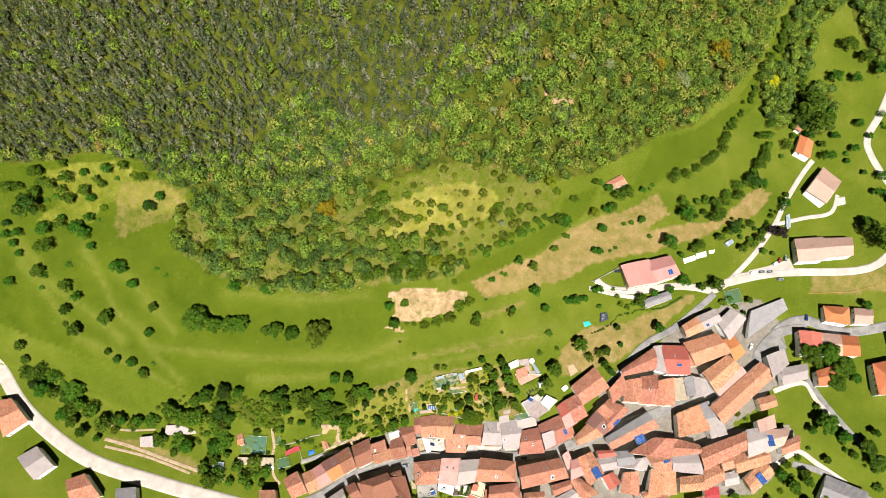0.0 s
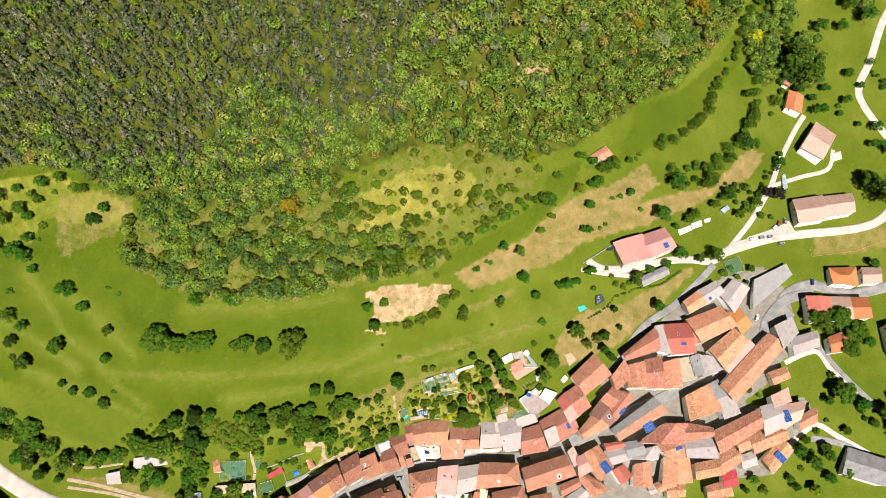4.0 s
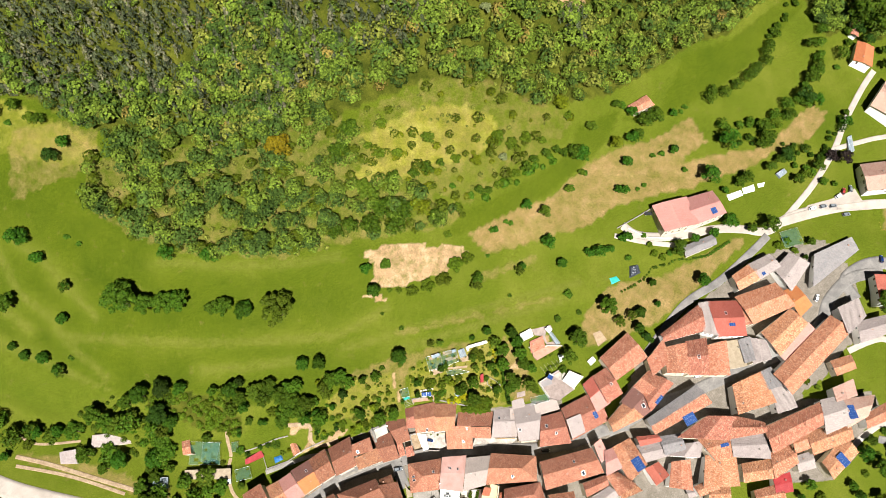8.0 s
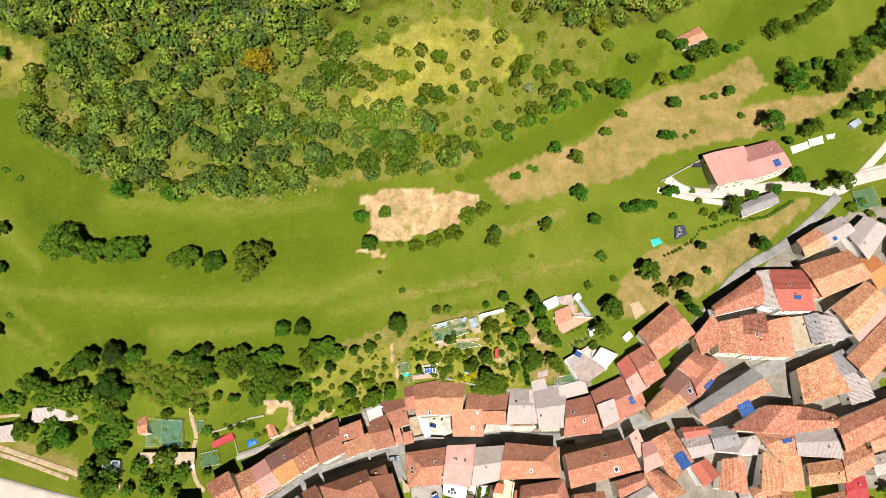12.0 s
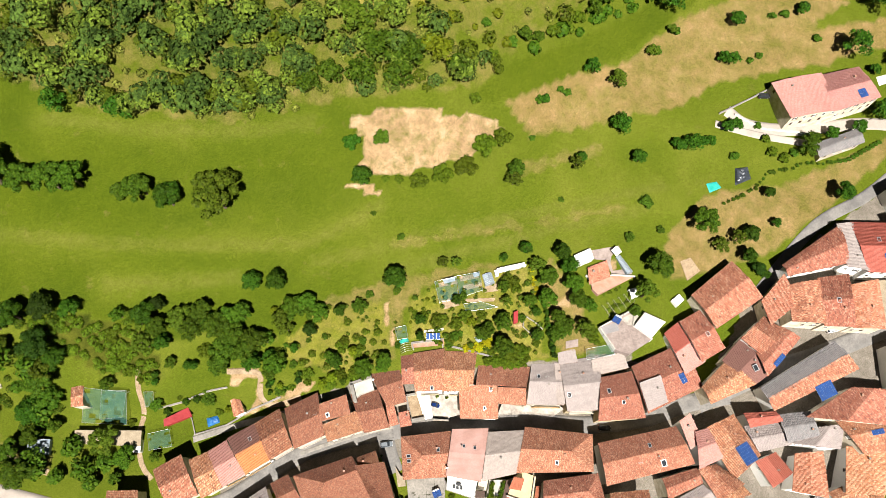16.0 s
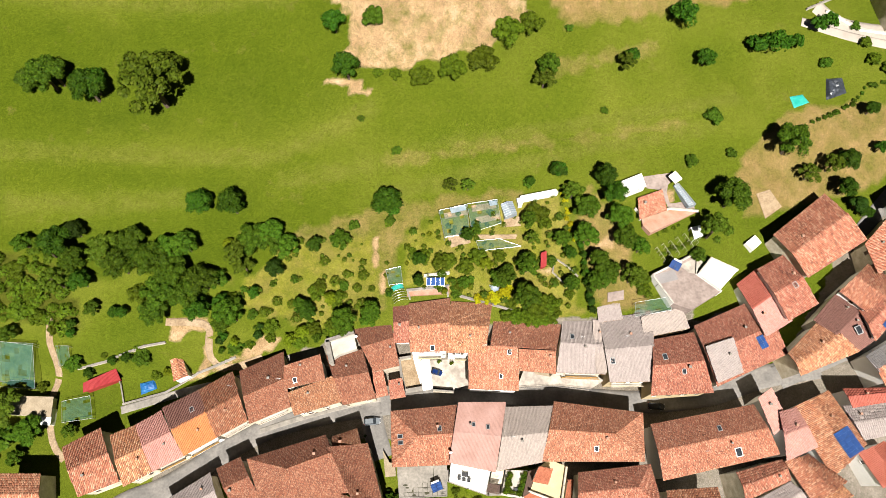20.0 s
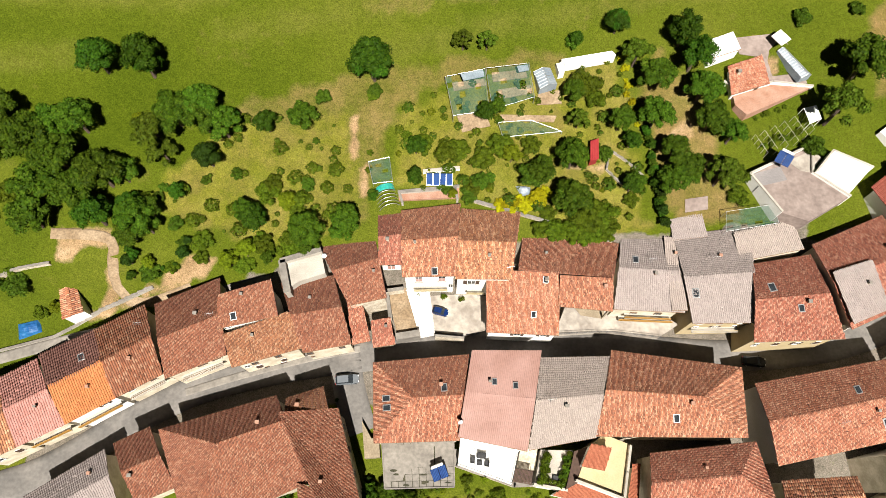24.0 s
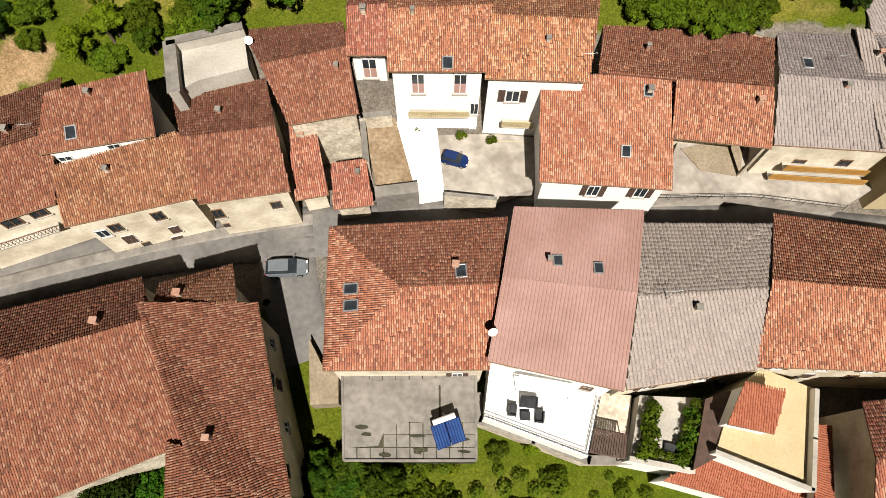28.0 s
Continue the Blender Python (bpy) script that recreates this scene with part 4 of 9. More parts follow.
def tree(kind, x, y, r, tall=1.0):
    """A tree of crown radius r metres on the land; those high on the slope are joined by kind."""
    if y > 112:
        FAR.setdefault(kind, []).append((x, y, r, tall))
        return
    i = tree_count[0] = tree_count[0] + 1
    key = (kind, i % 3)
    rng = random.Random(i)
    m = Matrix.LocRotScale((x, y, float(ground(x, y)) - 0.05), Euler((0, 0, rng.uniform(0, 6.28))), (r * rng.uniform(0.92, 1.08), r * rng.uniform(0.92, 1.08), r * tall * rng.uniform(0.85, 1.1)))
    if key not in TREES:
        ob = TREES[key] = tree_model(kind, 11 * (i % 3) + sum(map(ord, kind)))
        low = kind in ("scrub", "bush", "bushy", "yellow")
        tagged(ob, TREE_WORDS[kind], "shrub" if low else "tree", "shrubs" if low else "trees")
        if low:
            ob.name = "shrub"
        ob.matrix_world = m
        return ob
    loc, rot, sc = m.decompose()
    ob = copy_thing(TREES[key], Matrix.LocRotScale(loc, rot, None))
    ob.scale = sc
    return ob


def woods(name, where, box, spacing, sizes, kinds, material, label, seed, chance=1.0, quads_each=46, leaf=(0.22, 0.48)):
    """Many trees as one mass: leaf sprays in crowns over the land."""
    rng = np.random.default_rng(seed)
    x0, y0, x1, y1 = box
    gx, gy = np.meshgrid(np.arange(x0, x1, spacing), np.arange(y0, y1, spacing))
    x = gx.ravel() + rng.uniform(-0.45, 0.45, gx.size) * spacing
    y = gy.ravel() + rng.uniform(-0.45, 0.45, gx.size) * spacing
    keep = where(x, y) & (rng.random(x.size) < chance)
    x, y = x[keep], y[keep]
    z = ground(x, y)
    n = len(x)
    r = rng.uniform(*sizes, n)
    d = rng.normal(size=(n, quads_each, 3))
    d /= np.linalg.norm(d, axis=2)[..., None]
    if kinds == "conifer":
        h = r * rng.uniform(3.2, 4.4, n)
        u = rng.random((n, quads_each)) ** 0.7
        rad = (1 - u) * 1.05 + 0.06
        ang = rng.uniform(0, 6.283, (n, quads_each))
        p = np.stack((rad * np.cos(ang), rad * np.sin(ang), u), -1)
        p[..., :2] *= r[:, None, None]
        p[..., 2] = p[..., 2] * h[:, None] * 0.85 + h[:, None] * 0.15
        nrm = np.stack((np.cos(ang), np.sin(ang), np.full_like(ang, 0.75)), -1)
    else:
        d[..., 2] = np.abs(d[..., 2]) * 1.1 - 0.15
        bump = 1 + 0.22 * np.sin(d[..., 0] * 5 + x[:, None]) * np.cos(d[..., 1] * 5 + y[:, None])
        tall = r * rng.uniform(0.9, 2.3, n)
        p = d * bump[..., None] * r[:, None, None]
        p[..., 2] = p[..., 2] * 0.9 + (tall * (1.0 if kinds == "broad" else 0.35))[:, None]
        nrm = d + (0, 0, 0.3)
    p = p + np.stack((x, y, z), -1)[:, None]
    nrm = nrm + rng.normal(0, 0.32, nrm.shape)
    nrm /= np.linalg.norm(nrm, axis=2)[..., None]
    a = np.cross(nrm, rng.normal(size=nrm.shape))
    a /= np.linalg.norm(a, axis=2)[..., None]
    b = np.cross(nrm, a)
    s = (r[:, None] * rng.uniform(*leaf, (n, quads_each)))[..., None]
    quad = np.stack((p - a * s, p - b * s * 0.7, p + a * s, p + b * s * 0.7), 2)
    ob = quads(name, quad.reshape(-1, 3), np.arange(n * quads_each * 4).reshape(-1, 4), material)
    return tagged(ob, label, "wood", kind="stuff")


def hedge(kind, points, r):
    """Trees of crown radius about r along a line on the land; far hedgerows as one mass."""
    p = np.array(points, float)
    if r >= 2:
        rng, lumps = np.random.default_rng(len(p) * 7 + int(abs(p[0][0]))), []
        for a, b in zip(p, p[1:]):
            for s in np.arange(0, 1, 1.5 * r / max(np.hypot(*(b - a)), 1)):
                x, y = a + (b - a) * s + rng.uniform(-1.1, 1.1, 2) * r
                big = r * rng.uniform(0.45, 1.4)
                if rng.random() < 0.15:
                    continue
                z = float(ground(x, y)) + big
                lumps += [(x + big * 0.55 * math.cos(k * 1.26), y + big * 0.55 * math.sin(k * 1.26), z + rng.uniform(-0.3, 0.3) * big, big * rng.uniform(0.4, 0.6)) for k in range(5)] + [(x, y, z + 0.3 * big, big * 0.6)]
        v, f = leaf_cloud(rng, lumps, 60, 0.17 * r)
        return tagged(quads("hedgerow", v, f, LEAF[kind]), "leafy green hedgerow of mixed trees", "hedge", kind="stuff")
    for a, b in zip(p, p[1:]):
        n = max(int(np.hypot(*(b - a)) / (1.7 * r)), 1)
        for i in range(n):
            rng = random.Random(tree_count[0] + 71)
            q = a + (b - a) * (i + rng.uniform(0, 0.6)) / n
            tree(kind, q[0] + rng.uniform(-0.5, 0.5) * r, q[1] + rng.uniform(-0.5, 0.5) * r, r * rng.uniform(0.65, 1.2))



# ---- roads ----
ribbon("street", [(-93.6, -8.9), (-80.7, -0.5), (-70.6, 3.8), (-51.6, 15.9), (-36.5, 20.9), (-18.1, 24), (4.8, 26), (26.4, 26), (45, 25.3), (62.2, 27.1), (76.3, 31.5), (90, 33.8)], 5.5, M["asphalt"], "worn grey asphalt village street between the houses", lift=0.14)
ribbon("street", [(79.6, 31.3), (104.1, 41.6), (119.3, 45.9), (146.1, 55.5), (166.3, 61.9), (190.8, 74.7), (198.7, 87.9), (212.5, 98.6), (230.5, 101.4)], 6, M["asphalt"], "worn grey asphalt village street between the houses", lift=0.14)
ribbon("pavement", [(-50.2, 16.8), (-44.1, 18.9), (-37.3, 21.0), (-29.2, 23.2), (-20.5, 25.1)], 1.3, M["concrete"], "narrow pale pavement along the old facades", lift=0.2, category="pavement")
ribbon("lane", [(-23.2, 24.2), (-22.3, 19.4), (-21, 15), (-19.4, 10.8)], 5.5, M["asphalt"], "short asphalt lane beside a parked car", lift=0.14)
ribbon("lane", [(101.3, 65.1), (112.2, 77.2), (125.9, 90.3), (144.3, 100.2), (163.1, 114.3), (172.3, 122)], 4, M["asphalt"], "narrow pale lane above the village houses", lift=0.14)
ribbon("road", [(96.2, 128.6), (104.2, 123.5), (121.2, 122.8), (144.9, 126.1), (159.4, 125.8), (172.2, 124.4), (186.7, 131.9), (204.8, 135.1), (231.6, 136.4)], 4.5, M["gravel"], "pale gravel road to the villas", lift=0.1)
ribbon("road", [(179.9, 128.9), (214.9, 135.9), (268.6, 138.3), (290.8, 148.6), (306.9, 166.9), (304, 186.8), (291.1, 215.9), (290.5, 230.5), (303.2, 249.1), (318, 274.8), (334.2, 296.7), (349.9, 328.8)], 5, M["gravel"], "pale winding country road", lift=0.1)
ribbon("road", [(184.1, 131.5), (202.1, 148.8), (217.1, 167.6), (226, 182.7), (239.7, 201.8), (249.2, 212.7)], 3.2, M["gravel"], "narrow pale track up to the farmhouses", lift=0.1)
ribbon("road", [(217.1, 167.6), (237.6, 172.5), (256.2, 176.6), (262.8, 188.9)], 2.6, M["gravel"], "pale gravel drive of a farmhouse", lift=0.1)
ribbon("road", [(-302.6, 98.6), (-282.8, 78.5), (-258.2, 51.1), (-217.3, 24.4), (-170.3, 9.9), (-128.4, -0.4), (-87.5, -10.2)], 8.5, M["gravel"], "wide pale main road along the valley", lift=0.1)
ribbon("road", [(224.6, 73), (234.5, 55), (247.9, 37.3), (259.2, 25), (282.3, 15.3)], 3, M["asphalt"], "narrow lane between gardens", lift=0.14)
ribbon("road", [(209.8, 20.6), (226.6, 16.2), (245.8, 5.2), (276.8, -9.8)], 3.4, M["asphalt"], "narrow lane between gardens", lift=0.14)
ribbon("road", [(212.9, 87.6), (209.8, 98.5), (228, 106.2), (256.3, 99), (306.6, 108.1)], 6, M["asphalt"], "grey asphalt village road", lift=0.14)
ribbon("road", [(330.3, 265.4), (319.7, 235.6), (319.2, 202.2), (321.6, 177.9)], 7, M["gravel"], "wide pale road at the edge of the village", lift=0.1)
ribbon("road", [(188.8, 7.8), (197.6, 18.2), (205.8, 24.1), (214.5, 27.4), (224.9, 20.5), (241.7, 9.6)], 3, M["gravel"], "pale gravel lane below the village", lift=0.1)
ribbon("road", [(203.7, 62.6), (217.2, 67.1), (225, 66.6), (229.9, 56.2), (241.7, 42.1)], 3, M["gravel"], "pale gravel lane between gardens", lift=0.1)
ribbon("path", [(91.4, 123.5), (106.6, 120.2), (126.3, 117.7)], 2.5, M["gravel"], "pale gravel garden path", lift=0.1)
ribbon("path", [(-85.8, 21.4), (-69.9, 26.3), (-52.2, 30.7), (-44.7, 33.8), (-36.5, 35.6)], 2.0, M["concrete"], "narrow concrete path behind the houses", lift=0.1)
ribbon("path", [(-207.3, 35.2), (-190.8, 30.9), (-166.1, 22.8), (-131.1, 11.5)], 2, M["soil"], "dusty farm track", lift=0.1)
ribbon("path", [(-206.4, 30.9), (-179.3, 24.7), (-152.1, 15.4)], 1.6, M["soil"], "dusty farm track", lift=0.1)
ribbon("path", [(-209.6, 46.3), (-197.9, 40.6), (-176.7, 40.8)], 1.2, M["soil"], "dusty footpath", lift=0.1)

ribbon("path", [(-102.4, 42.4), (-102.1, 32.4), (-103.9, 22.8), (-101.3, 13.7), (-97.4, 9.3)], 1.6, M["soil"], "bare earth garden path", lift=0.1)
ribbon("path", [(-73.7, 41.6), (-63.4, 40.8), (-63.3, 34.0), (-59.5, 31.8), (-50.4, 34.1)], 1.8, M["soil"], "bare earth path between lawns and hedges", lift=0.1)

# ---- the houses, street by street ----
house("N0", (-107.7, 5.9), (-98.2, 6), (-95.8, -3.2), (-106.3, -3.4), -0.3, 7.0, 1.6, "g", "coppi", "cream", False)
house("N1", (-94, 11.8), (-86, 16.4), (-79, 4.5), (-87.8, 1), -0.3, 8.0, 1.8, "g", "coppi", "cream", False)
house("N2", (-83.1, 14.7), (-77.6, 17.1), (-71.6, 6.7), (-77.7, 3.3), -0.3, 8.5, 1.8, "g", "coppi", "cream", False)
house("N3", (-77.6, 17.1), (-72.1, 20.5), (-65, 10.2), (-71.6, 6.7), -0.3, 8.5, 1.8, "g", "pink", "cream", False)
house("N4", (-72, 21.1), (-63.9, 25.5), (-58, 14.4), (-65, 10.2), -0.3, 8.5, 1.8, "g", "brown/orange", "white", False)
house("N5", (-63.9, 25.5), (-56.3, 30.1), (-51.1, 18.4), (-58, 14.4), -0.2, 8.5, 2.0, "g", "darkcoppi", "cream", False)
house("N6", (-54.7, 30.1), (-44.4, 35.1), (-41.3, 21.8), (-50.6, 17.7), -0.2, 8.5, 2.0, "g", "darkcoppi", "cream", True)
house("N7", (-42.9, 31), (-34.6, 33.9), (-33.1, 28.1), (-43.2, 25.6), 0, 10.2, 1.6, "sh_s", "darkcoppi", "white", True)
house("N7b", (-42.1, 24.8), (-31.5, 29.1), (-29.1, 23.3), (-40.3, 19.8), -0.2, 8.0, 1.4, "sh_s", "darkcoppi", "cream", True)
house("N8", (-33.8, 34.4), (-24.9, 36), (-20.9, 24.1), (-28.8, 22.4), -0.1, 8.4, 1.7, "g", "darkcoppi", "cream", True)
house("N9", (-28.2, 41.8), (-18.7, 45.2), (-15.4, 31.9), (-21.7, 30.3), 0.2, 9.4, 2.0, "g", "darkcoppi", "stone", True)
house("N9b", (-22.6, 32.1), (-20.2, 32.6), (-18.1, 25.4), (-21.2, 24.6), -0.1, 5.4, 1.2, "sh_s", "coppi", "cream", True)
house("N9c", (-18.4, 29), (-15.1, 29.7), (-14, 25.2), (-17.8, 24.5), -0.1, 4.0, 0.9, "sh_s", "coppi", "stone", True)
house("N10w", (-17.6, 46.4), (-13.4, 47.2), (-13.1, 37.3), (-16.9, 37.1), 4.5, 11.0, 2.0, "g", "coppi", "white", True)
house("N10", (-13.5, 46.9), (-3.2, 48.5), (-3.9, 35.1), (-12.8, 34.7), 1.1, 12.0, 2.2, "g", "coppi", "white", True)
house("N11", (-3.1, 47.8), (7.3, 47.3), (5.5, 34.9), (-4, 34.8), 0.5, 11.4, 2.0, "g", "coppi", "white", True)
house("N12", (8.2, 46.1), (24.7, 42.8), (23, 36), (6.8, 37.1), 0.4, 9.0, 1.0, "sh_n", "coppi", "cream", True)
house("N13", (1.4, 37), (14, 36.9), (13.8, 26.6), (1.5, 26.9), -0.2, 7.0, 2.8, "sh_s", "orangecoppi", "white", True)
house("N14", (13.8, 36.1), (22.8, 35.8), (22.9, 30.6), (13.7, 31.3), -0.1, 8.4, 2.2, "sh_s", "coppi", "cream", True, open_front=0.8)
house("N15", (25.5, 45.4), (34.2, 45), (35, 30.6), (23, 30.9), -0.1, 8.6, 1.6, "g", "greypink", "cream", True)
house("N15b", (32.6, 44.1), (35.4, 44.0), (35.3, 30.9), (32.7, 30.8), -0.1, 9.0, 0.5, "sh_s", "greytile", "yellow", True)
house("N16", (34.3, 44.3), (47.8, 46.4), (46.5, 28.9), (35.7, 28.5), -0.1, 9.4, 1.6, "g", "greypink", "yellow", True)
house("N17", (47, 39.1), (57.5, 41.1), (60.3, 26.3), (45.1, 25.4), -0.2, 10.0, 1.8, "g", "coppi", "yellow", True)
house("N18", (57.1, 42.3), (74.8, 50.1), (79.2, 35.7), (60.7, 27.5), 0.4, 11.5, 1.8, "g", "coppi", "cream", True)
house("N18p", (58.6, 36.7), (65.7, 39.1), (67, 30.8), (60.5, 28.1), 0.4, 12.6, 0.5, "sh_s", "greypink", "cream", True)
house("N19", (68.9, 52.3), (74.2, 56.4), (80.1, 43.7), (73.5, 39.9), 3.5, 13.5, 1.4, "g", "red/pink", "white", False)
house("S1", (-17.3, 21.3), (-1.4, 23), (-2.8, 9.2), (-16.4, 8.5), -1.6, 7.2, 2.4, "hw", "coppi", "cream", True)
house("S2", (-1, 23.4), (10.5, 23.6), (7.7, 7.7), (-3.1, 9.6), -2.1, 8.6, 1.6, "g", "pinkmetal", "white", True)
house("S3", (10.4, 22.5), (22.2, 23), (18.6, 10), (8, 7.9), -2, 8.2, 1.6, "g", "greytile", "cream", True)
house("S4", (22.1, 24), (43.3, 21.6), (42.6, 10.5), (18.6, 10.2), -1.9, 8.2, 2.4, "he", "coppi", "cream", True)
house("S6", (27, 7.9), (44, 10), (45.9, 0.3), (26, -1.2), -4.2, 7.6, 2.0, "he", "coppi", "cream", True)
house("S7", (44.4, 18.8), (69.6, 23.8), (73.9, 12.5), (46, 6.3), -2.9, 9.4, 2.2, "g", "coppi", "white", True)
house("S8", (74.9, 22), (79.2, 23.1), (82.4, 14.1), (74.6, 10.9), -2, 10.5, 1.2, "g", "pink", "white", False)
house("S8b", (70.6, 25.2), (74.3, 27.7), (77.2, 19.6), (73.1, 16.7), -0.5, 9.6, 0.6, "sh_s", "pink", "white", False)
house("S10", (74.3, 10.8), (80, 12.5), (87.8, 6.7), (79.1, 1.9), -3.9, 10.0, 1.6, "gn", "coppi", "cream", False)
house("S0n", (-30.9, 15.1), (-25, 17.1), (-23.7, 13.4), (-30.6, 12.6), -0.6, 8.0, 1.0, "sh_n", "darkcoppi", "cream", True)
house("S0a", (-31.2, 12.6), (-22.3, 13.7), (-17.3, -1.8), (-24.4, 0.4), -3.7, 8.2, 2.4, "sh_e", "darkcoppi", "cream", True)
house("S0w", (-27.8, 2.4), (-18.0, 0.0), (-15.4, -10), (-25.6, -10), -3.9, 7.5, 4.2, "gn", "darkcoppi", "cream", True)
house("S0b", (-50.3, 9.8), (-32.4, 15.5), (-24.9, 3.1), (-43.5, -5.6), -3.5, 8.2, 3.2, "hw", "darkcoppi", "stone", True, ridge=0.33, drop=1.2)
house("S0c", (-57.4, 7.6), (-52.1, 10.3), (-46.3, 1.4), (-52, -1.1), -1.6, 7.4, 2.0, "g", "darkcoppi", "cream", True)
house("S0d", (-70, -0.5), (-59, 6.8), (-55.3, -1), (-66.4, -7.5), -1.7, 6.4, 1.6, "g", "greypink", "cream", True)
house("G1", (44.4, 73.8), (51.0, 76.4), (51.9, 71.0), (44.6, 68.3), 14.9, 17.6, 1.0, "sh_s", "orangecoppi", "white", True)
house("G1b", (39.8, 77.4), (45.4, 79.9), (46.3, 76.2), (40.5, 73.9), 17.1, 20.4, 0.2, "sh_s", "white", "white", True, small=True)
house("V1", (111.1, 136.8), (129.5, 140.8), (133, 125.5), (115, 122.2), 23.2, 32.4, 1.8, "gn", "pink", "cream", False)
house("V1b", (127.8, 139.8), (143.6, 143.7), (148.2, 130.9), (131.5, 125.4), 22.8, 32.0, 1.6, "g", "pink", "cream", False)
house("V2", (226.1, 156.5), (245.2, 157.9), (243.1, 142.1), (225.5, 140.7), 20.3, 28.1, 1.6, "g", "pinktile", "white", False)
house("V2b", (244.3, 157.4), (264.3, 157.9), (262.2, 145.3), (242.3, 143.3), 19.7, 27.4, 1.6, "g", "pinktile", "white", False)
house("V3", (237.7, 188.4), (252.9, 205.7), (262.4, 195), (248.8, 178.8), 25.3, 34.1, 1.8, "gn", "pinktile", "white", False)
house("V4", (234.3, 215.6), (240.6, 228.4), (248.5, 223.3), (243.3, 210.5), 30.6, 37.5, 1.5, "g", "orange", "white", False)
house("V5", (237.2, 232.4), (241.3, 243.1), (245.8, 240.9), (240.8, 229.9), 33.9, 38.7, 1.0, "g", "coppi", "white", False)
house("V6", (239.1, 114), (255.5, 112.8), (253.4, 101.4), (238.7, 104), 12.8, 20.8, 1.6, "hip", "orange", "white", False)
house("V6b", (259.3, 112.9), (271.1, 112), (268.7, 102.5), (257.1, 102.6), 12.7, 19.4, 1.2, "g", "pinktile", "white", False)
house("V7", (221.1, 98.6), (235, 96.9), (233, 83), (219.6, 83.3), 10.9, 19.7, 1.6, "gn", "red", "white", False)
house("V7b", (235.3, 97), (247.1, 95.7), (245.1, 82.2), (233.3, 83.1), 10.5, 19.2, 1.4, "g", "pinktile", "white", False)
house("V7c", (247.4, 95.8), (257.8, 94.6), (256.3, 82.1), (245.3, 82.2), 10.3, 18.8, 1.4, "g", "orange", "white", False)
house("V8", (264.1, 78.3), (284.4, 82.2), (280.4, 60.6), (263.4, 59.1), 7.9, 15.8, 2.0, "hip", "orange", "white", False)
house("V8b", (279.2, 95.8), (301.3, 101.5), (298.3, 83.4), (279.7, 81.2), 9.7, 18.1, 2.0, "hip", "orange", "white", False)
house("V9", (228.8, 74), (240.8, 77.3), (239.2, 65.2), (228.5, 64.6), 8.5, 15.4, 1.6, "g", "orange", "white", False)
house("V10", (207, 75.5), (224.1, 78.5), (222.8, 69.1), (206.5, 64.8), 8.8, 15.9, 1.2, "g", "greypink", "white", False)
house("V11", (190.3, 57.5), (201.5, 60.1), (202.4, 53.2), (191.8, 50), 7.4, 13.4, 1.0, "g", "coppi", "cream", False)
house("V12", (228.5, 14.3), (251.2, 4.6), (241.9, -7.8), (220.9, 0.6), -4.3, 3.2, 1.2, "g", "grey", "white", False)
house("V13", (193.3, 110.5), (215.1, 118.9), (216.9, 111.7), (188.4, 93.4), 14.2, 20.3, 0.3, "sh_s", "grey", "white", False)
house("L1", (-277, 57.2), (-267, 58.9), (-253.1, 45.3), (-266, 35.4), -0.3, 6.0, 1.6, "g", "orangecoppi", "white", False)
house("L2", (-254.6, 24), (-244.3, 30.5), (-231.5, 19.2), (-241.3, 11.3), -0.3, 6.0, 1.6, "g", "greypink", "white", False)
house("L3", (-223, 11.3), (-212.1, 15.1), (-200.1, 2.1), (-216.8, -1.6), -0.3, 6.0, 1.6, "g", "coppi", "white", False)
house("L4", (-192.1, 6.7), (-180.6, 7.6), (-177.5, -4), (-190, -4), -0.3, 6.0, 1.6, "g", "grey", "white", False)
house("Sh1", (-95.3, 27.6), (-87.8, 31.4), (-86.2, 28.7), (-94.9, 25.3), 0.1, 2.9, 0.3, "sh_s", "redmetal", "red", False, small=True)
house("Sh2", (-73.9, 34.4), (-71.2, 35.2), (-68.4, 29.5), (-71.7, 28), 0.3, 5.1, 0.6, "gn", "coppi", "white", False, small=True)
house("Sh4", (19.5, 59.7), (21, 60.3), (20.8, 56.3), (19.3, 55.9), 12.2, 14.9, 0.3, "sh_s", "redmetal", "red", False, small=True)
house("Sh5", (-104.2, 21), (-101.7, 21.6), (-101.5, 17.3), (-104, 17.4), -0.2, 2.4, 0.3, "sh_s", "white", "white", False, small=True)
house("Sh6", (-184.7, 35.9), (-177.1, 36.8), (-175.7, 30.1), (-183.5, 30.4), -0.2, 2.6, 0.5, "sh_s", "greypink", "white", False, small=True)
house("Sh7", (-123.6, 24.4), (-101.8, 24.1), (-101.5, 19.2), (-123.3, 20.2), -0.1, 2.9, 0.3, "sh_s", "tan", "cream", False, small=True)
house("Sh8", (-123.5, 36.9), (-119.7, 37.7), (-118.5, 31.1), (-122.3, 30.7), 2.9, 10.2, 0.5, "g", "coppi", "cream", False, small=True)
house("Sh9", (-169, 42.5), (-151, 43.7), (-149.8, 37.9), (-168.3, 37), 0.1, 5.1, 0.3, "sh_s", "greypink", "cream", False, small=True)
house("Sh10", (103.4, 187.5), (114.3, 193.7), (117.5, 187.5), (106.9, 183.3), 40.3, 45.7, 0.6, "g", "orangecoppi", "stone", False, small=True)
house("Sh11", (115.9, 4.1), (125.6, 7.7), (128.3, 2.1), (118.1, -0.3), -3.3, 4.3, 1.0, "g", "coppi", "white", False, small=True)
house("Vs1", (113.2, 2.8), (128.2, 6.4), (130.1, 3.4), (114.3, -1), -3.5, 0.7, 0.8, "g", "greypink", "stone", False)
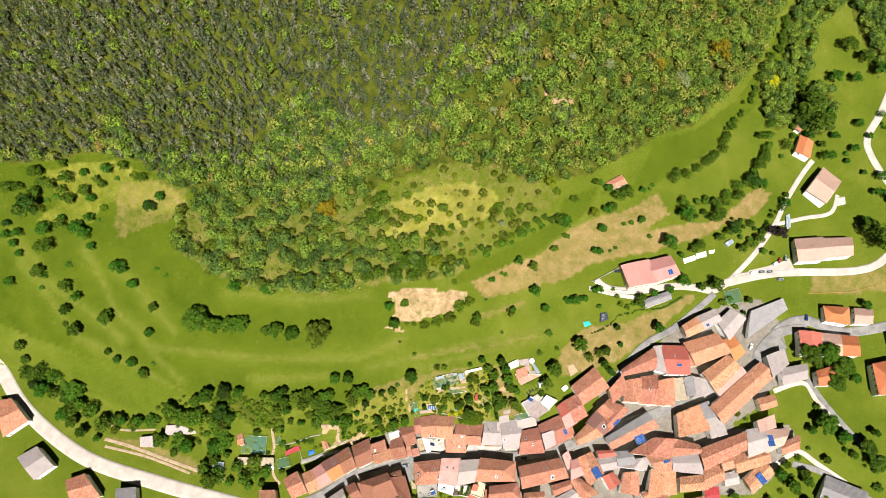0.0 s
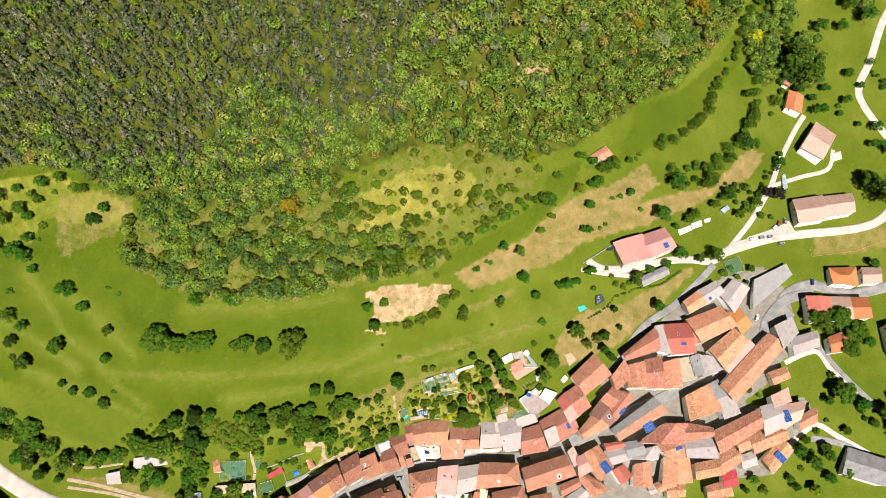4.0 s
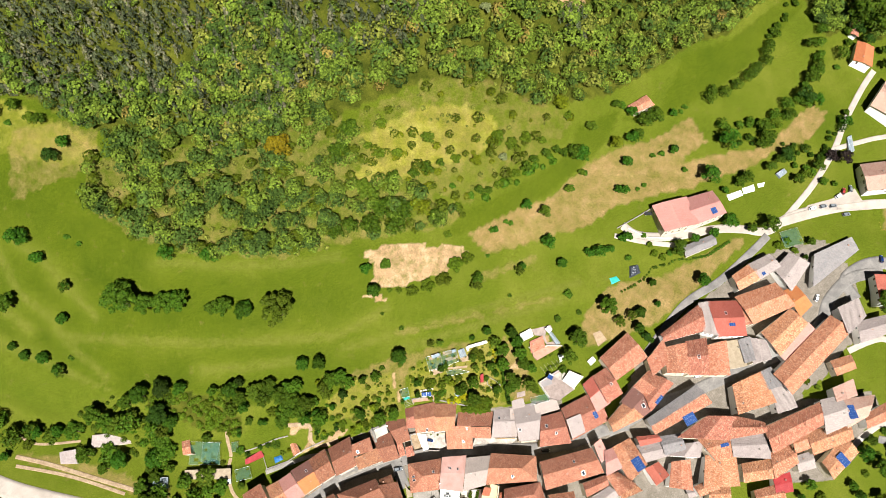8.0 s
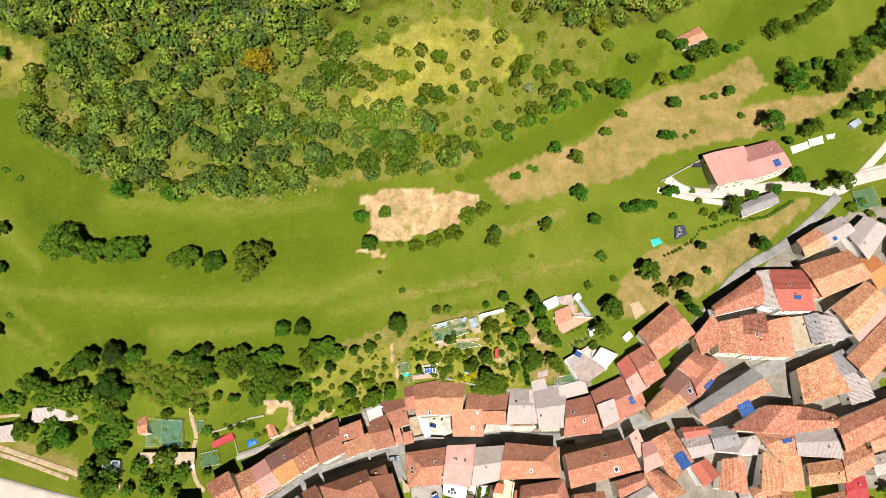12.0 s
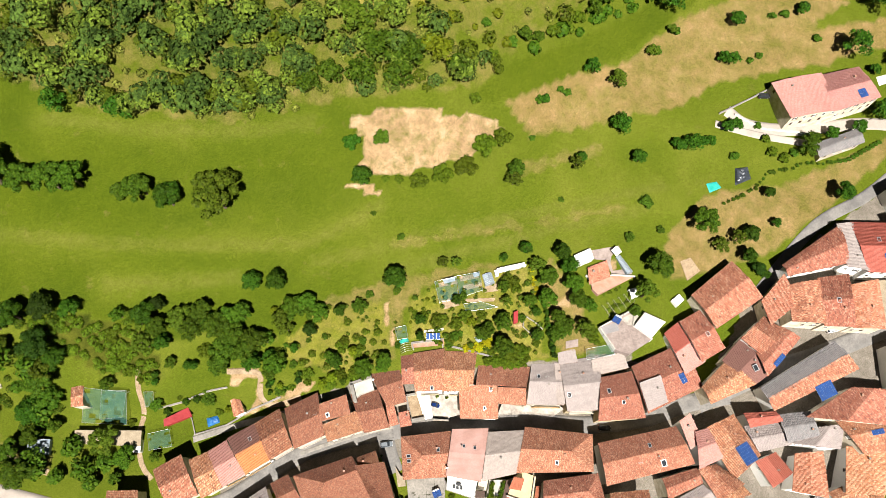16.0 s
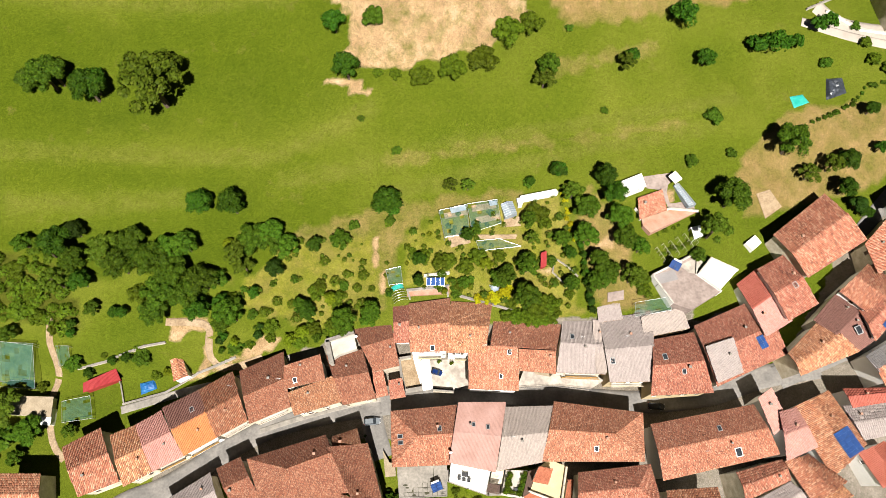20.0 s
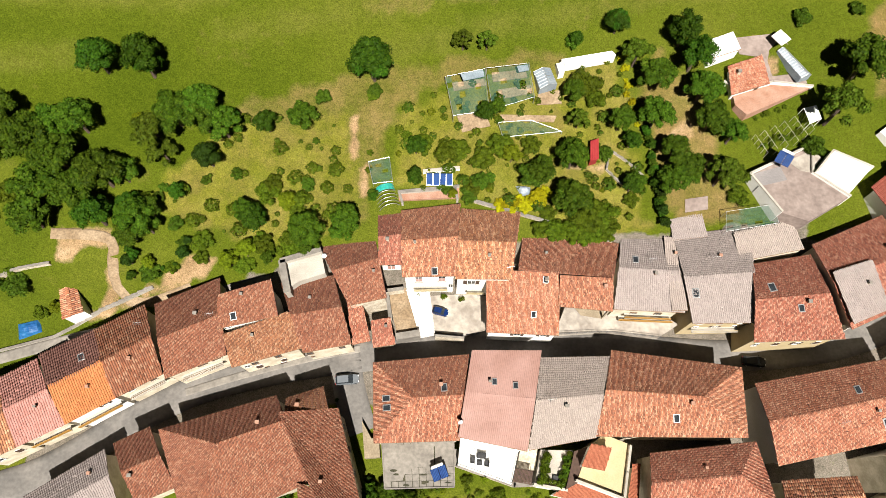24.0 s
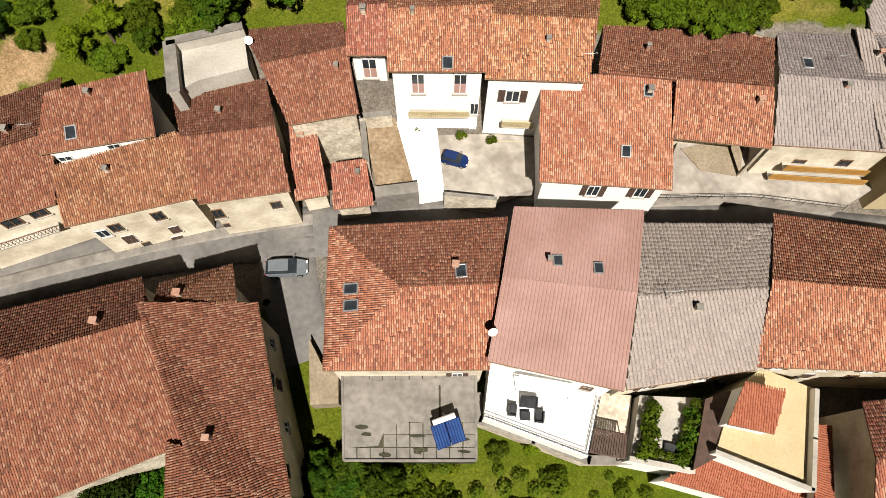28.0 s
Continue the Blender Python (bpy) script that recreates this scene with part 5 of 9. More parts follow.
house("Vs2", (125, 116.3), (142.3, 122.5), (142.9, 116.8), (125.8, 110.8), 20.5, 25.6, 0.8, "g", "grey", "stone", False)
house("N21", (77.8, 64.1), (92.3, 75.3), (99.8, 63.2), (83.9, 53.4), 9.5, 18.5, 2.4, "g", "coppi", "cream", False)
house("N20", (73.7, 55.7), (81.1, 59.8), (86.2, 47.5), (78.7, 43.4), 5.9, 15.5, 1.6, "g", "coppi", "white", False)
house("E1", (108.3, 73.7), (129.8, 87.6), (129.8, 74.3), (109.5, 70), 12.3, 20.5, 1.6, "g", "coppi", "white", False)
house("E1b", (129.3, 87.5), (134.6, 88.3), (136.2, 71.8), (129.2, 73.5), 11.7, 20.6, 1.0, "gn", "greypink", "white", False)
house("E2", (134.1, 88.4), (149.7, 87.9), (149.2, 71), (135.8, 71.3), 11.1, 20.6, 1.6, "g", "red", "white", False)
house("E3a", (150.1, 84.9), (157.2, 88.3), (156.4, 77.2), (149.9, 76.2), 11.9, 20.2, 1.0, "gn", "orangecoppi", "cream", False)
house("E3", (147.8, 89.9), (168.8, 95.8), (175.8, 84), (153.6, 76.2), 11.9, 21.7, 2.0, "g", "orangecoppi", "cream", False)
house("E4", (148.2, 100.4), (158.2, 106.3), (162.4, 98.5), (150.1, 93.1), 15.7, 23.0, 1.4, "g", "orangecoppi", "white", False)
house("E4w", (157.7, 106), (168.8, 110.5), (172.8, 104.2), (161.9, 98.2), 15.7, 23.3, 0.8, "g", "greypink", "white", False)
house("E5", (170.8, 103.1), (179.9, 111), (188.7, 105.3), (176.3, 91.9), 14.5, 21.8, 1.0, "g", "greypink", "white", False)
house("E6", (173.4, 92), (180.2, 94.4), (185.2, 84.5), (178.3, 79.1), 11.6, 19.7, 1.4, "g", "orange", "white", False)
house("E7", (158.1, 72.2), (174.7, 83), (181.2, 75.3), (164.3, 60.7), 9, 18.6, 1.8, "g", "coppi", "white", False)
house("E7b", (165.4, 61.3), (183, 76), (186.5, 71.2), (168.1, 57.8), 8.6, 15.9, 0.8, "sh_s", "pink", "white", False)
house("E8b", (100.5, 62.2), (109.1, 70.9), (111.7, 61.9), (101.7, 54.6), 9.3, 18.0, 1.2, "gn", "orangecoppi", "cream", False)
house("E8a", (109.5, 67), (120.1, 68.9), (119.1, 54.8), (108.8, 55.6), 9, 18.1, 1.4, "gn", "coppi", "cream", False)
house("E8d", (120.4, 69.5), (130.5, 70.9), (128.6, 53.9), (119.1, 54.2), 8.6, 17.6, 1.4, "g", "coppi", "cream", False)
house("E8e", (129.7, 67), (140.4, 69.2), (138.6, 53.2), (128.6, 53.7), 8.3, 16.9, 1.2, "gn", "orangecoppi", "cream", False)
house("E9", (140.1, 68.6), (148.4, 69.6), (147.9, 57.2), (139.2, 56), 8.8, 16.5, 0.3, "sh_s", "tan", "cream", False)
house("E9b", (146.5, 69), (152.1, 70.4), (152.2, 59.7), (147.2, 58.4), 9, 17.2, 0.8, "gn", "grey", "cream", False)
house("E9c", (152.3, 70.1), (160.1, 68.2), (160.5, 59.7), (151.6, 58), 8.9, 16.4, 0.8, "gn", "greypink", "cream", False)
house("E10", (160.1, 52.5), (194.6, 79), (203.1, 71.1), (166.7, 42.5), 6.4, 16.6, 1.8, "g", "coppi", "white", False)
house("E11", (140.2, 48.1), (149, 51.4), (148.1, 37.3), (139.9, 35.1), 5.5, 14.3, 1.2, "gn", "coppi", "white", False)
house("E11m", (148.6, 51.2), (155.1, 53.6), (158.6, 39.6), (147.5, 36.8), 5.7, 14.6, 1.2, "gn", "orangecoppi", "white", False)
house("E11b", (154.8, 53.5), (160.1, 55.5), (164, 47.4), (156.7, 45.5), 6.8, 14.7, 0.8, "gn", "grey", "white", False)
house("E11c", (158.4, 46.1), (167.2, 47.9), (169, 37), (159.6, 34.6), 5.4, 12.6, 0.6, "gn", "greypink", "white", False)
house("E12", (96.5, 34.9), (122.5, 49.3), (128.0, 40.5), (99.4, 28.0), 4.2, 14.3, 1.8, "g", "grey/coppi", "white", False)
house("E13", (92.2, 50.1), (100.1, 56.7), (106.3, 52), (97.2, 45.4), 7, 16.8, 1.4, "gn", "coppi", "white", False)
house("E13b", (97.0, 46.0), (105.7, 53.9), (111.2, 50.4), (98.9, 38.7), 5.8, 15.1, 1.2, "g", "coppi", "white", False)
house("E14", (78.5, 35.4), (86.9, 43.1), (94.7, 36.0), (80.3, 30.4), 3.1, 13.6, 1.8, "g", "coppi", "cream", False)
house("E14b", (86.0, 43.7), (93.4, 51.0), (96.8, 46.0), (90.0, 40.3), 5.6, 14.0, 0.8, "sh_n", "brown", "cream", False)
house("E14c", (90.4, 40.4), (97.2, 46.1), (100.7, 39.9), (94.7, 36.2), 5.3, 13.4, 0.8, "sh_s", "brown", "cream", False)
house("E15", (109.8, 26.1), (125.8, 34.5), (138.9, 33.7), (133.4, 23.7), 3.3, 12.9, 1.6, "g", "coppi", "cream", False)
house("E15c", (119.8, 25.2), (134.5, 28.1), (134.1, 16.5), (126.6, 15.2), 0.7, 10.3, 1.2, "g", "coppi", "cream", False)
house("E15d", (138.5, 34), (151.5, 30.5), (151.7, 26.1), (134.4, 24.1), 3.4, 12.8, 1.0, "g", "coppi", "cream", False)
house("E15b", (135.8, 24.6), (153.3, 26.5), (151.8, 14.6), (135.5, 16.3), 0.5, 10.2, 1.0, "g", "greypink", "cream", False)
house("E16", (151.3, 28.3), (179.9, 38.1), (179.7, 28.2), (153.2, 16.7), 1.2, 12.6, 1.8, "g", "coppi", "cream", False)
house("E18", (140.1, 12.8), (156.6, 14.6), (153.9, 6.1), (139.5, 4.8), -2.2, 6.2, 1.4, "g", "coppi", "cream", False)
house("E19", (123.6, 17.1), (137.3, 16.8), (136.2, 3.6), (120.1, 4), -2.5, 6.9, 1.5, "gn", "orangecoppi", "white", False)
house("E22", (101.9, 26.7), (111.5, 27.5), (112.9, 20.9), (103.4, 18.8), 1.7, 11.0, 1.2, "g", "grey", "white", False)
house("E24", (154.1, 16.6), (165.4, 20.1), (165.9, 12), (154, 5.9), -1.9, 6.9, 1.2, "g", "coppi", "cream", False)
house("E23", (107.3, 15.1), (115.7, 15.7), (114.5, 2.9), (104.3, 4.9), -2.6, 6.1, 1.4, "gn", "orangecoppi", "white", False)
house("E25", (164.2, 24), (175.6, 27.4), (175.5, 19.3), (165, 16.3), 1, 10.0, 1.2, "g", "orangecoppi", "cream", False)
house("E26", (123.5, 3), (132.7, 3.6), (131.6, -3.1), (122.2, -2.8), -3.9, 4.1, 1.2, "g", "coppi", "cream", False)
house("S9c", (103.7, 18.5), (113.3, 23.1), (122.7, 24.1), (119.6, 16.4), 1, 9.6, 1.2, "g", "greypink", "white", False)
house("S9b", (90.7, 23.7), (101.7, 24.7), (105, 18.1), (94.1, 15.8), 0.6, 9.7, 1.0, "g", "greypink", "white", False)
house("S9r", (90.6, 27.5), (101.1, 27.9), (102.7, 24.8), (92, 23), 2.7, 11.3, 0.8, "g", "red", "white", False)
house("S9", (78, 22.8), (88.4, 27.4), (94.7, 15), (85.2, 7.6), -2.2, 9.2, 1.6, "gn", "coppi", "white", False)
house("S9d", (78.3, 11.7), (86, 9.5), (91.6, 3.7), (81.4, 0.4), -4.1, 5.1, 1.2, "gn", "coppi", "white", False)
house("S11", (93.9, 13.2), (100.8, 16), (104.9, 9.9), (98, 5.4), -2.2, 6.5, 1.2, "gn", "red", "white", False)
house("E27", (181.2, 39), (190.5, 40.4), (194.1, 28.7), (179.7, 23.9), 3.4, 13.0, 1.2, "g", "greypink", "white", False)
house("E28", (188.3, 44.3), (198.6, 47.8), (198.3, 40.6), (188.5, 38.3), 5.9, 13.7, 1.2, "gn", "pinktile", "white", False)
house("E29", (189.9, 38.7), (207.2, 40.1), (201.4, 31.1), (190.9, 26.3), 4, 12.6, 1.4, "g", "pinktile", "white", False)
house("E30", (201.1, 31.3), (212.5, 36.4), (210.7, 28.6), (200.6, 25.5), 3.8, 11.6, 1.2, "g", "coppi", "white", False)
house("E31", (171.5, 24.8), (192.8, 29.4), (192.8, 21), (173, 15), 0.6, 10.3, 1.6, "g", "coppi", "cream", False)
house("E32", (177.9, 11.7), (190.7, 22.3), (195.9, 15.3), (181.2, 4.2), -2.3, 6.9, 1.4, "g", "coppi", "cream", False)
house("E33", (166.3, 14.7), (174.4, 16.4), (174.3, 9.6), (166.7, 8.1), -1.5, 5.5, 0.8, "g", "greypink", "white", False)
house("E34", (154.9, 6), (162.8, 7.7), (162.3, -0.1), (154.6, -1), -3.5, 3.2, 0.8, "g", "redmetal", "white", False)
house("E35", (199.2, 82.5), (210.2, 86.5), (211.1, 77.8), (200.5, 69.6), 9.6, 18.2, 1.4, "gn", "greypink", "white", False)
house("E38", (144.9, 0.7), (157.6, 3.2), (158.4, -5.2), (144.9, -5.6), -4.3, 2.7, 1.2, "g", "coppi", "cream", False)
house("S12", (63.2, 8.4), (74.5, 11.5), (75.6, 6.9), (64.5, 2.3), -4.1, 9.0, 1.4, "g", "coppi", "cream", False)
house("S13", (47.3, 4.3), (59.3, 5.2), (59.3, -0.4), (46.9, -1.1), -4.6, 7.0, 1.4, "g", "coppi", "cream", False)
house("S14", (65.8, 1.8), (75.8, 6.6), (79.9, 2.3), (71.2, -3.5), -5.3, 8.0, 1.0, "g", "greypink", "cream", False)


# ---- fittings of the houses ----
def wall_frame(key, side, s, z):
    """A frame on a house's wall, in the house's own space: x along the wall, y inwards, z up."""
    ob, c, base, eave, rise, form, shrink, planes = HOUSES[key]
    mid = np.mean(c, 0)
    nw, ne, se, sw = [mid + (np.array(p) - mid) * shrink for p in c]
    a, b = {"S": (sw, se), "E": (se, ne), "N": (ne, nw), "W": (nw, sw)}[side]
    d = (b - a) / np.linalg.norm(b - a)
    p = a + (b - a) * s - mid
    m = Matrix(((d[0], -d[1], 0, p[0]), (d[1], d[0], 0, p[1]), (0, 0, 1, z - base), (0, 0, 0, 1)))
    return ob, m, float(np.linalg.norm(b - a))


def shared(name, build, material, parent, m, label="", cache={}):
    """A part whose mesh is shared by all parts built the same way."""
    key = (name, build, material.name)
    if key not in cache:
        bm = build()
        me = bpy.data.meshes.new(name)
        bm.to_mesh(me)
        bm.free()
        me.materials.append(material)
        cache[key] = me
    ob = new(name, cache[key])
    ob.parent = parent
    ob.matrix_local = m
    return tagged(ob, label)


def bm_frame():
    bm = bmesh.new()
    for x, w, z, h in ((-0.47, 0.08, 0, 1), (0.47, 0.08, 0, 1), (0, 0.06, 0, 1), (0, 1, 0, 0.05), (0, 1, 0.95, 0.05)):
        block(w, 0.09, h, Matrix.Translation((x, -0.045, z)), 0, bm)
    return bm


def bm_pane():
    return block(0.9, 0.04, 0.94, Matrix.Translation((0, -0.02, 0.03)))


def bm_sill():
    return block(1.2, 0.2, 0.07, Matrix.Translation((0, -0.1, -0.07)), 0.01)


def bm_shutter():
    return block(0.48, 0.06, 1.04, Matrix.Translation((0, -0.055, -0.02)), 0.015)


def bm_blind():
    bm = block(0.92, 0.05, 0.5, Matrix.Translation((0, -0.06, 0.0)))
    return bm


def window(key, side, s, low, high, w, style="plain"):
    """A window on a wall, with frame, panes, sill and its shutters or blind."""
    ob, m, length = wall_frame(key, side, s, low)
    h = max(high - low, 0.5)
    m = m @ Matrix.Diagonal((w, 1, h, 1))
    win = shared("window", bm_frame, M["whitepaint" if style != "dark" else "wood"], ob, m)
    shared("pane", bm_pane, M["glass"], win, Matrix())
    shared("sill", bm_sill, M["paleconcrete"], win, Matrix())
    if style == "shutters":
        for sx in (-0.78, 0.78):
            shared("shutter", bm_shutter, M["shutter"], win, Matrix.Translation((sx, 0, 0)))
    if style == "closed":
        for sx in (-0.25, 0.25):
            shared("shutter", bm_shutter, M["shutter"], win, Matrix.Translation((sx, -0.04, 0)))
    if style == "blind":
        shared("blind", bm_blind, M["pinkblind"], win, Matrix())
    return win


def window_rows(key, side, floors, gap=3.0, skip=0.2):
    """Rows of windows floor by floor along one wall."""
    ob, m, length = wall_frame(key, side, 0, 0)
    base, eave = HOUSES[key][2], HOUSES[key][3]
    n = int(length / gap)
    rng = random.Random(sum(map(ord, key + side)))
    for k in range(floors):
        top = eave - 0.7 - 2.9 * k
        if top - 1.4 < base + 0.4:
            break
        for i in range(n):
            if rng.random() > skip:
                window(key, side, (i + 0.5) / n, top - 1.35, top, 0.95, rng.choice(("shutters", "closed", "plain", "dark")))


def bm_slab():
    return block(1, 1, 0.14, Matrix.Translation((0, -0.5, -0.14)), 0.01)


def bm_baluster():
    return block(0.05, 0.03, 0.9, None)


def balcony(key, side, s, z, w, depth=1.0, material="balcony", planks=False):
    """A balcony: slab, rails and balusters or boards."""
    ob, m, length = wall_frame(key, side, s, z)
    slab = shared("balcony", bm_slab, M["paleconcrete"], ob, m @ Matrix.Diagonal((w, depth, 1, 1)))
    rail = part("railing", block(w, 0.07, 0.07, m @ Matrix.Translation((0, -depth + 0.05, 0.9)), 0.01), M[material], ob)
    n = max(int(w / (0.2 if planks else 0.32)), 4)
    for i in range(n + 1):
        mm = m @ Matrix.Translation((-w / 2 + w * i / n, -depth + 0.05, 0)) @ Matrix.Diagonal((3.4 if planks else 1, 1, 1, 1))
        shared("baluster", bm_baluster, M[material], ob, mm)


def roof_frame(key, x, y):
    """A frame on a house's roof over (x, y), in the house's space: x along the eave, z off the roof."""
    ob, c, base, eave, rise, form, shrink, planes = HOUSES[key]
    best = None
    for poly in planes:
        p = np.array(poly)
        n = np.cross(p[1] - p[0], p[2] - p[0])
        n = n / np.linalg.norm(n) * np.sign(n[2])
        z = p[0][2] - (n[0] * (x - p[0][0]) + n[1] * (y - p[0][1])) / n[2]
        if best is None or z < best[0]:
            best = (z, n, (p[1] - p[0]) / np.linalg.norm(p[1] - p[0]))
    z, n, e = best
    up = np.cross(n, e)
    if up[2] < 0:
        e, up = -e, -up
    mid = np.mean(c, 0)
    return ob, Matrix(((e[0], up[0], n[0], x - mid[0]), (e[1], up[1], n[1], y - mid[1]), (e[2], up[2], n[2], z - base), (0, 0, 0, 1)))


def bm_skyframe():
    bm = bmesh.new()
    for x, y, w, d in ((-0.45, 0, 0.12, 1.3), (0.45, 0, 0.12, 1.3), (0, 0.6, 0.8, 0.12), (0, -0.6, 0.8, 0.12)):
        block(w, d, 0.2, Matrix.Translation((x, y, 0)), 0.01, bm)
    return bm


def bm_skypane():
    return block(0.8, 1.1, 0.14)


def skylight(key, x, y, size=1.0):
    ob, m = roof_frame(key, x, y)
    f = shared("skylight", bm_skyframe, M["alu"], ob, m @ Matrix.Diagonal((size, size, 1, 1)), "grey metal roof window")
    shared("pane", bm_skypane, M["glass"], f, Matrix())


def bm_cell():
    return block(0.97, 1.57, 0.04, Matrix.Translation((0, 0, 0.06)), 0.01)


def bm_mount():
    return block(1.0, 1.6, 0.05, None)


def solar(key, x, y, cols, rows, turn=0.0):
    """Solar panels flat on a roof, side by side."""
    ob, m = roof_frame(key, x, y)
    m = m @ pose(0, 0, 0.16, 0, 0, turn)
    mount = shared("solar_array", bm_mount, M["alu"], ob, m @ Matrix.Diagonal((cols, rows, 1, 1)), "blue solar panels in a metal frame")
    for i in range(cols):
        for j in range(rows):
            mm = Matrix.Translation(((i + 0.5) / cols - 0.5, 1.6 * ((j + 0.5) / rows - 0.5), 0)) @ Matrix.Diagonal((1 / cols, 1 / rows, 1, 1))
            shared("solar_panel", bm_cell, M["solar"], mount, mm)


def dish(key, x, y, h=0.6):
    """A satellite dish on a short mast."""
    ob, m = roof_frame(key, x, y)
    p = m.translation
    mast = rod("dish_mast", p - Vector((0, 0, 0.2)), p + Vector((0, 0, h)), 0.03, M["darkmetal"], ob)
    bm = bmesh.new()
    bmesh.ops.create_cone(bm, cap_ends=True, segments=14, radius1=0.08, radius2=0.42, depth=0.14, matrix=Matrix.Translation(p + Vector((0, -0.1, h))) @ pose(0, 0, 0, 55, 0, 20))
    part("dish", bm, M["whitepaint"], mast, "white satellite dish")


def aerial(key, x, y, h=2.0):
    """A television aerial: mast and cross bars."""
    ob, m = roof_frame(key, x, y)
    p = m.translation
    mast = rod("aerial", p - Vector((0, 0, 0.2)), p + Vector((0, 0, h)), 0.025, M["alu"], ob)
    rod("aerial_boom", p + Vector((-0.7, 0, h - 0.1)), p + Vector((0.7, 0.2, h - 0.1)), 0.02, M["alu"], mast)
    for i in range(5):
        q = p + Vector((-0.6 + 0.3 * i, 0.03 * i, h - 0.1))
        rod("aerial_rod", q + Vector((0, -0.35, 0)), q + Vector((0, 0.35, 0)), 0.012, M["alu"], mast)


# the white house over the courtyard
window("N10w", "S", 0.487, 6.51, 9.51, 1.45, "blind")
window("N10", "S", 0.282, 8.12, 11.12, 1.26, "blind")
window("N10", "S", 0.763, 8.12, 11.12, 1.26, "blind")
window("N10", "S", 0.950, 4.63, 6.56, 0.82, "plain")
window("N10", "S", 0.950, 0.39, 2.14, 0.62, "plain")
window("N11", "S", 0.280, 7.38, 9.17, 1.36, "shutters")
balcony("N10w", "S", 0.445, 3.28, 3.57, 1.0, "balcony", True)
balcony("N10", "S", 0.519, 5.42, 5.80, 1.0, "balcony", True)
balcony("N11", "S", 0.384, 4.33, 3.07, 1.0, "balcony", True)
balcony("N11", "S", 0.364, 0.68, 3.21, 1.0, "balcony", True)
window("N13", "S", 0.436, 4.09, 6.13, 1.13, "shutters")
window("N13", "S", 0.828, 4.43, 6.46, 1.14, "shutters")
window("N13", "W", 0.950, 6.11, 6.71, 1.06, "dark")
balcony("N15", "S", 0.568, 4.59, 7.87, 1.0, "ochre", True)
balcony("N15", "S", 0.584, 2.78, 9.36, 1.0, "ochre", True)
window("N15", "S", 0.348, 3.39, 5.28, 1.18, "dark")
window("N15", "S", 0.731, 3.90, 5.77, 1.20, "dark")
# the old stone houses along the street
window("N7b", "S", 0.638, 4.75, 6.37, 1.05, "dark")
window("N7b", "S", 0.234, 4.45, 5.92, 1.07, "dark")
window("N7b", "S", 0.094, 3.93, 5.37, 1.09, "plain")
window("N7b", "S", 0.240, 1.67, 3.26, 1.11, "closed")
window("N7b", "S", 0.667, 1.67, 3.00, 0.97, "closed")
window("N7b", "S", 0.619, -0.64, 0.90, 1.12, "closed")
window("N7b", "S", 0.324, -0.63, 1.14, 0.76, "dark")
window("N8", "S", 0.050, 4.19, 5.97, 1.03, "dark")
window("N8", "S", 0.790, 4.46, 5.80, 1.00, "dark")
window("N8", "S", 0.050, 2.09, 2.81, 0.59, "dark")
window("N7", "S", 0.093, 8.07, 8.75, 1.21, "plain")
window("N7", "S", 0.614, 8.75, 9.42, 1.17, "plain")
window("N6", "S", 0.557, 6.47, 8.25, 1.60, "dark")
window("N6", "S", 0.811, 6.64, 8.25, 1.45, "dark")
balcony("N6", "S", 0.488, 4.99, 6.93, 1.0, "wood")
for key in ("N1", "N2", "N3", "N4", "N5", "N16", "N17", "N18", "N20", "N21", "N0"):
    window_rows(key, "S", 2)
balcony("N5", "S", 0.5, 5.2, 6.0, 1.0, "wood")
balcony("N4", "S", 0.5, 5.0, 7.0, 1.1, "ochre", True)
balcony("N3", "S", 0.5, 5.0, 6.0, 1.0, "ochre", True)
balcony("N16", "S", 0.5, 5.0, 8.0, 1.0, "yellow")
for key in ("S1", "S2", "S3", "S4", "S7", "S0a", "S6"):
    window_rows(key, "S" if key != "S0a" else "E", 2, 3.4)
for key in ("S1", "S0a"):
    window_rows(key, "E", 1, 3.6)
for key in [k for k in HOUSES if k[0] in "EVL" or k in ("S8", "S9", "S9b", "S9c", "S10", "S11", "G1")]:
    window_rows(key, "S", 2, 3.2)
    window_rows(key, "W", 1, 3.6, 0.4)
# roof windows, panels, dishes and aerials
skylight("S1", -14.72, 15.42)
skylight("S1", -14.57, 13.95)
skylight("S1", -5.46, 17.27)
skylight("S2", 2.62, 18.2, 0.8)
skylight("S2", 5.99, 17.66, 0.8)
skylight("N13", 11.52, 35.62, 0.9)
skylight("N13", 9.47, 29.92, 0.9)
skylight("N7", -40.36, 27.78)
skylight("N15", 27.29, 39.77)
skylight("N16", 36.67, 33.65, 1.2)
skylight("N17", 49.35, 34.69, 1.2)
skylight("N17", 53.59, 31.15)
skylight("N4", -64.59, 20.77)
skylight("N10", -7.42, 35.75)

skylight("S7", 60.33, 18.01)
skylight("S7", 64.1, 12.77, 1.6)
skylight("S4", 31.38, 13.12)
solar("E2", 143.28, 76.34, 3, 1)
skylight("E2", 141.41, 82.2, 1.2)
solar("E12", 116.55, 33.87, 6, 3)
solar("E13b", 103.28, 43.33, 5, 1)
solar("S9", 90.07, 15.38, 6, 3)
solar("E15c", 131.65, 21.53, 4, 1)
solar("E29", 194, 32.99, 4, 4)
solar("E32", 187.25, 12.18, 4, 4)
solar("N18", 72.94, 38.33, 2, 2)
skylight("N20", 81.51, 51.75, 1.2)
solar("V1b", 141.86, 132.29, 3, 2)
solar("E4w", 163.51, 100.71, 2, 1)
dish("S2", -2.78, 11.89)
aerial("N11", 5.17, 36.24)
aerial("N16", 40.24, 39.45)
aerial("N15", 29.78, 39.23)
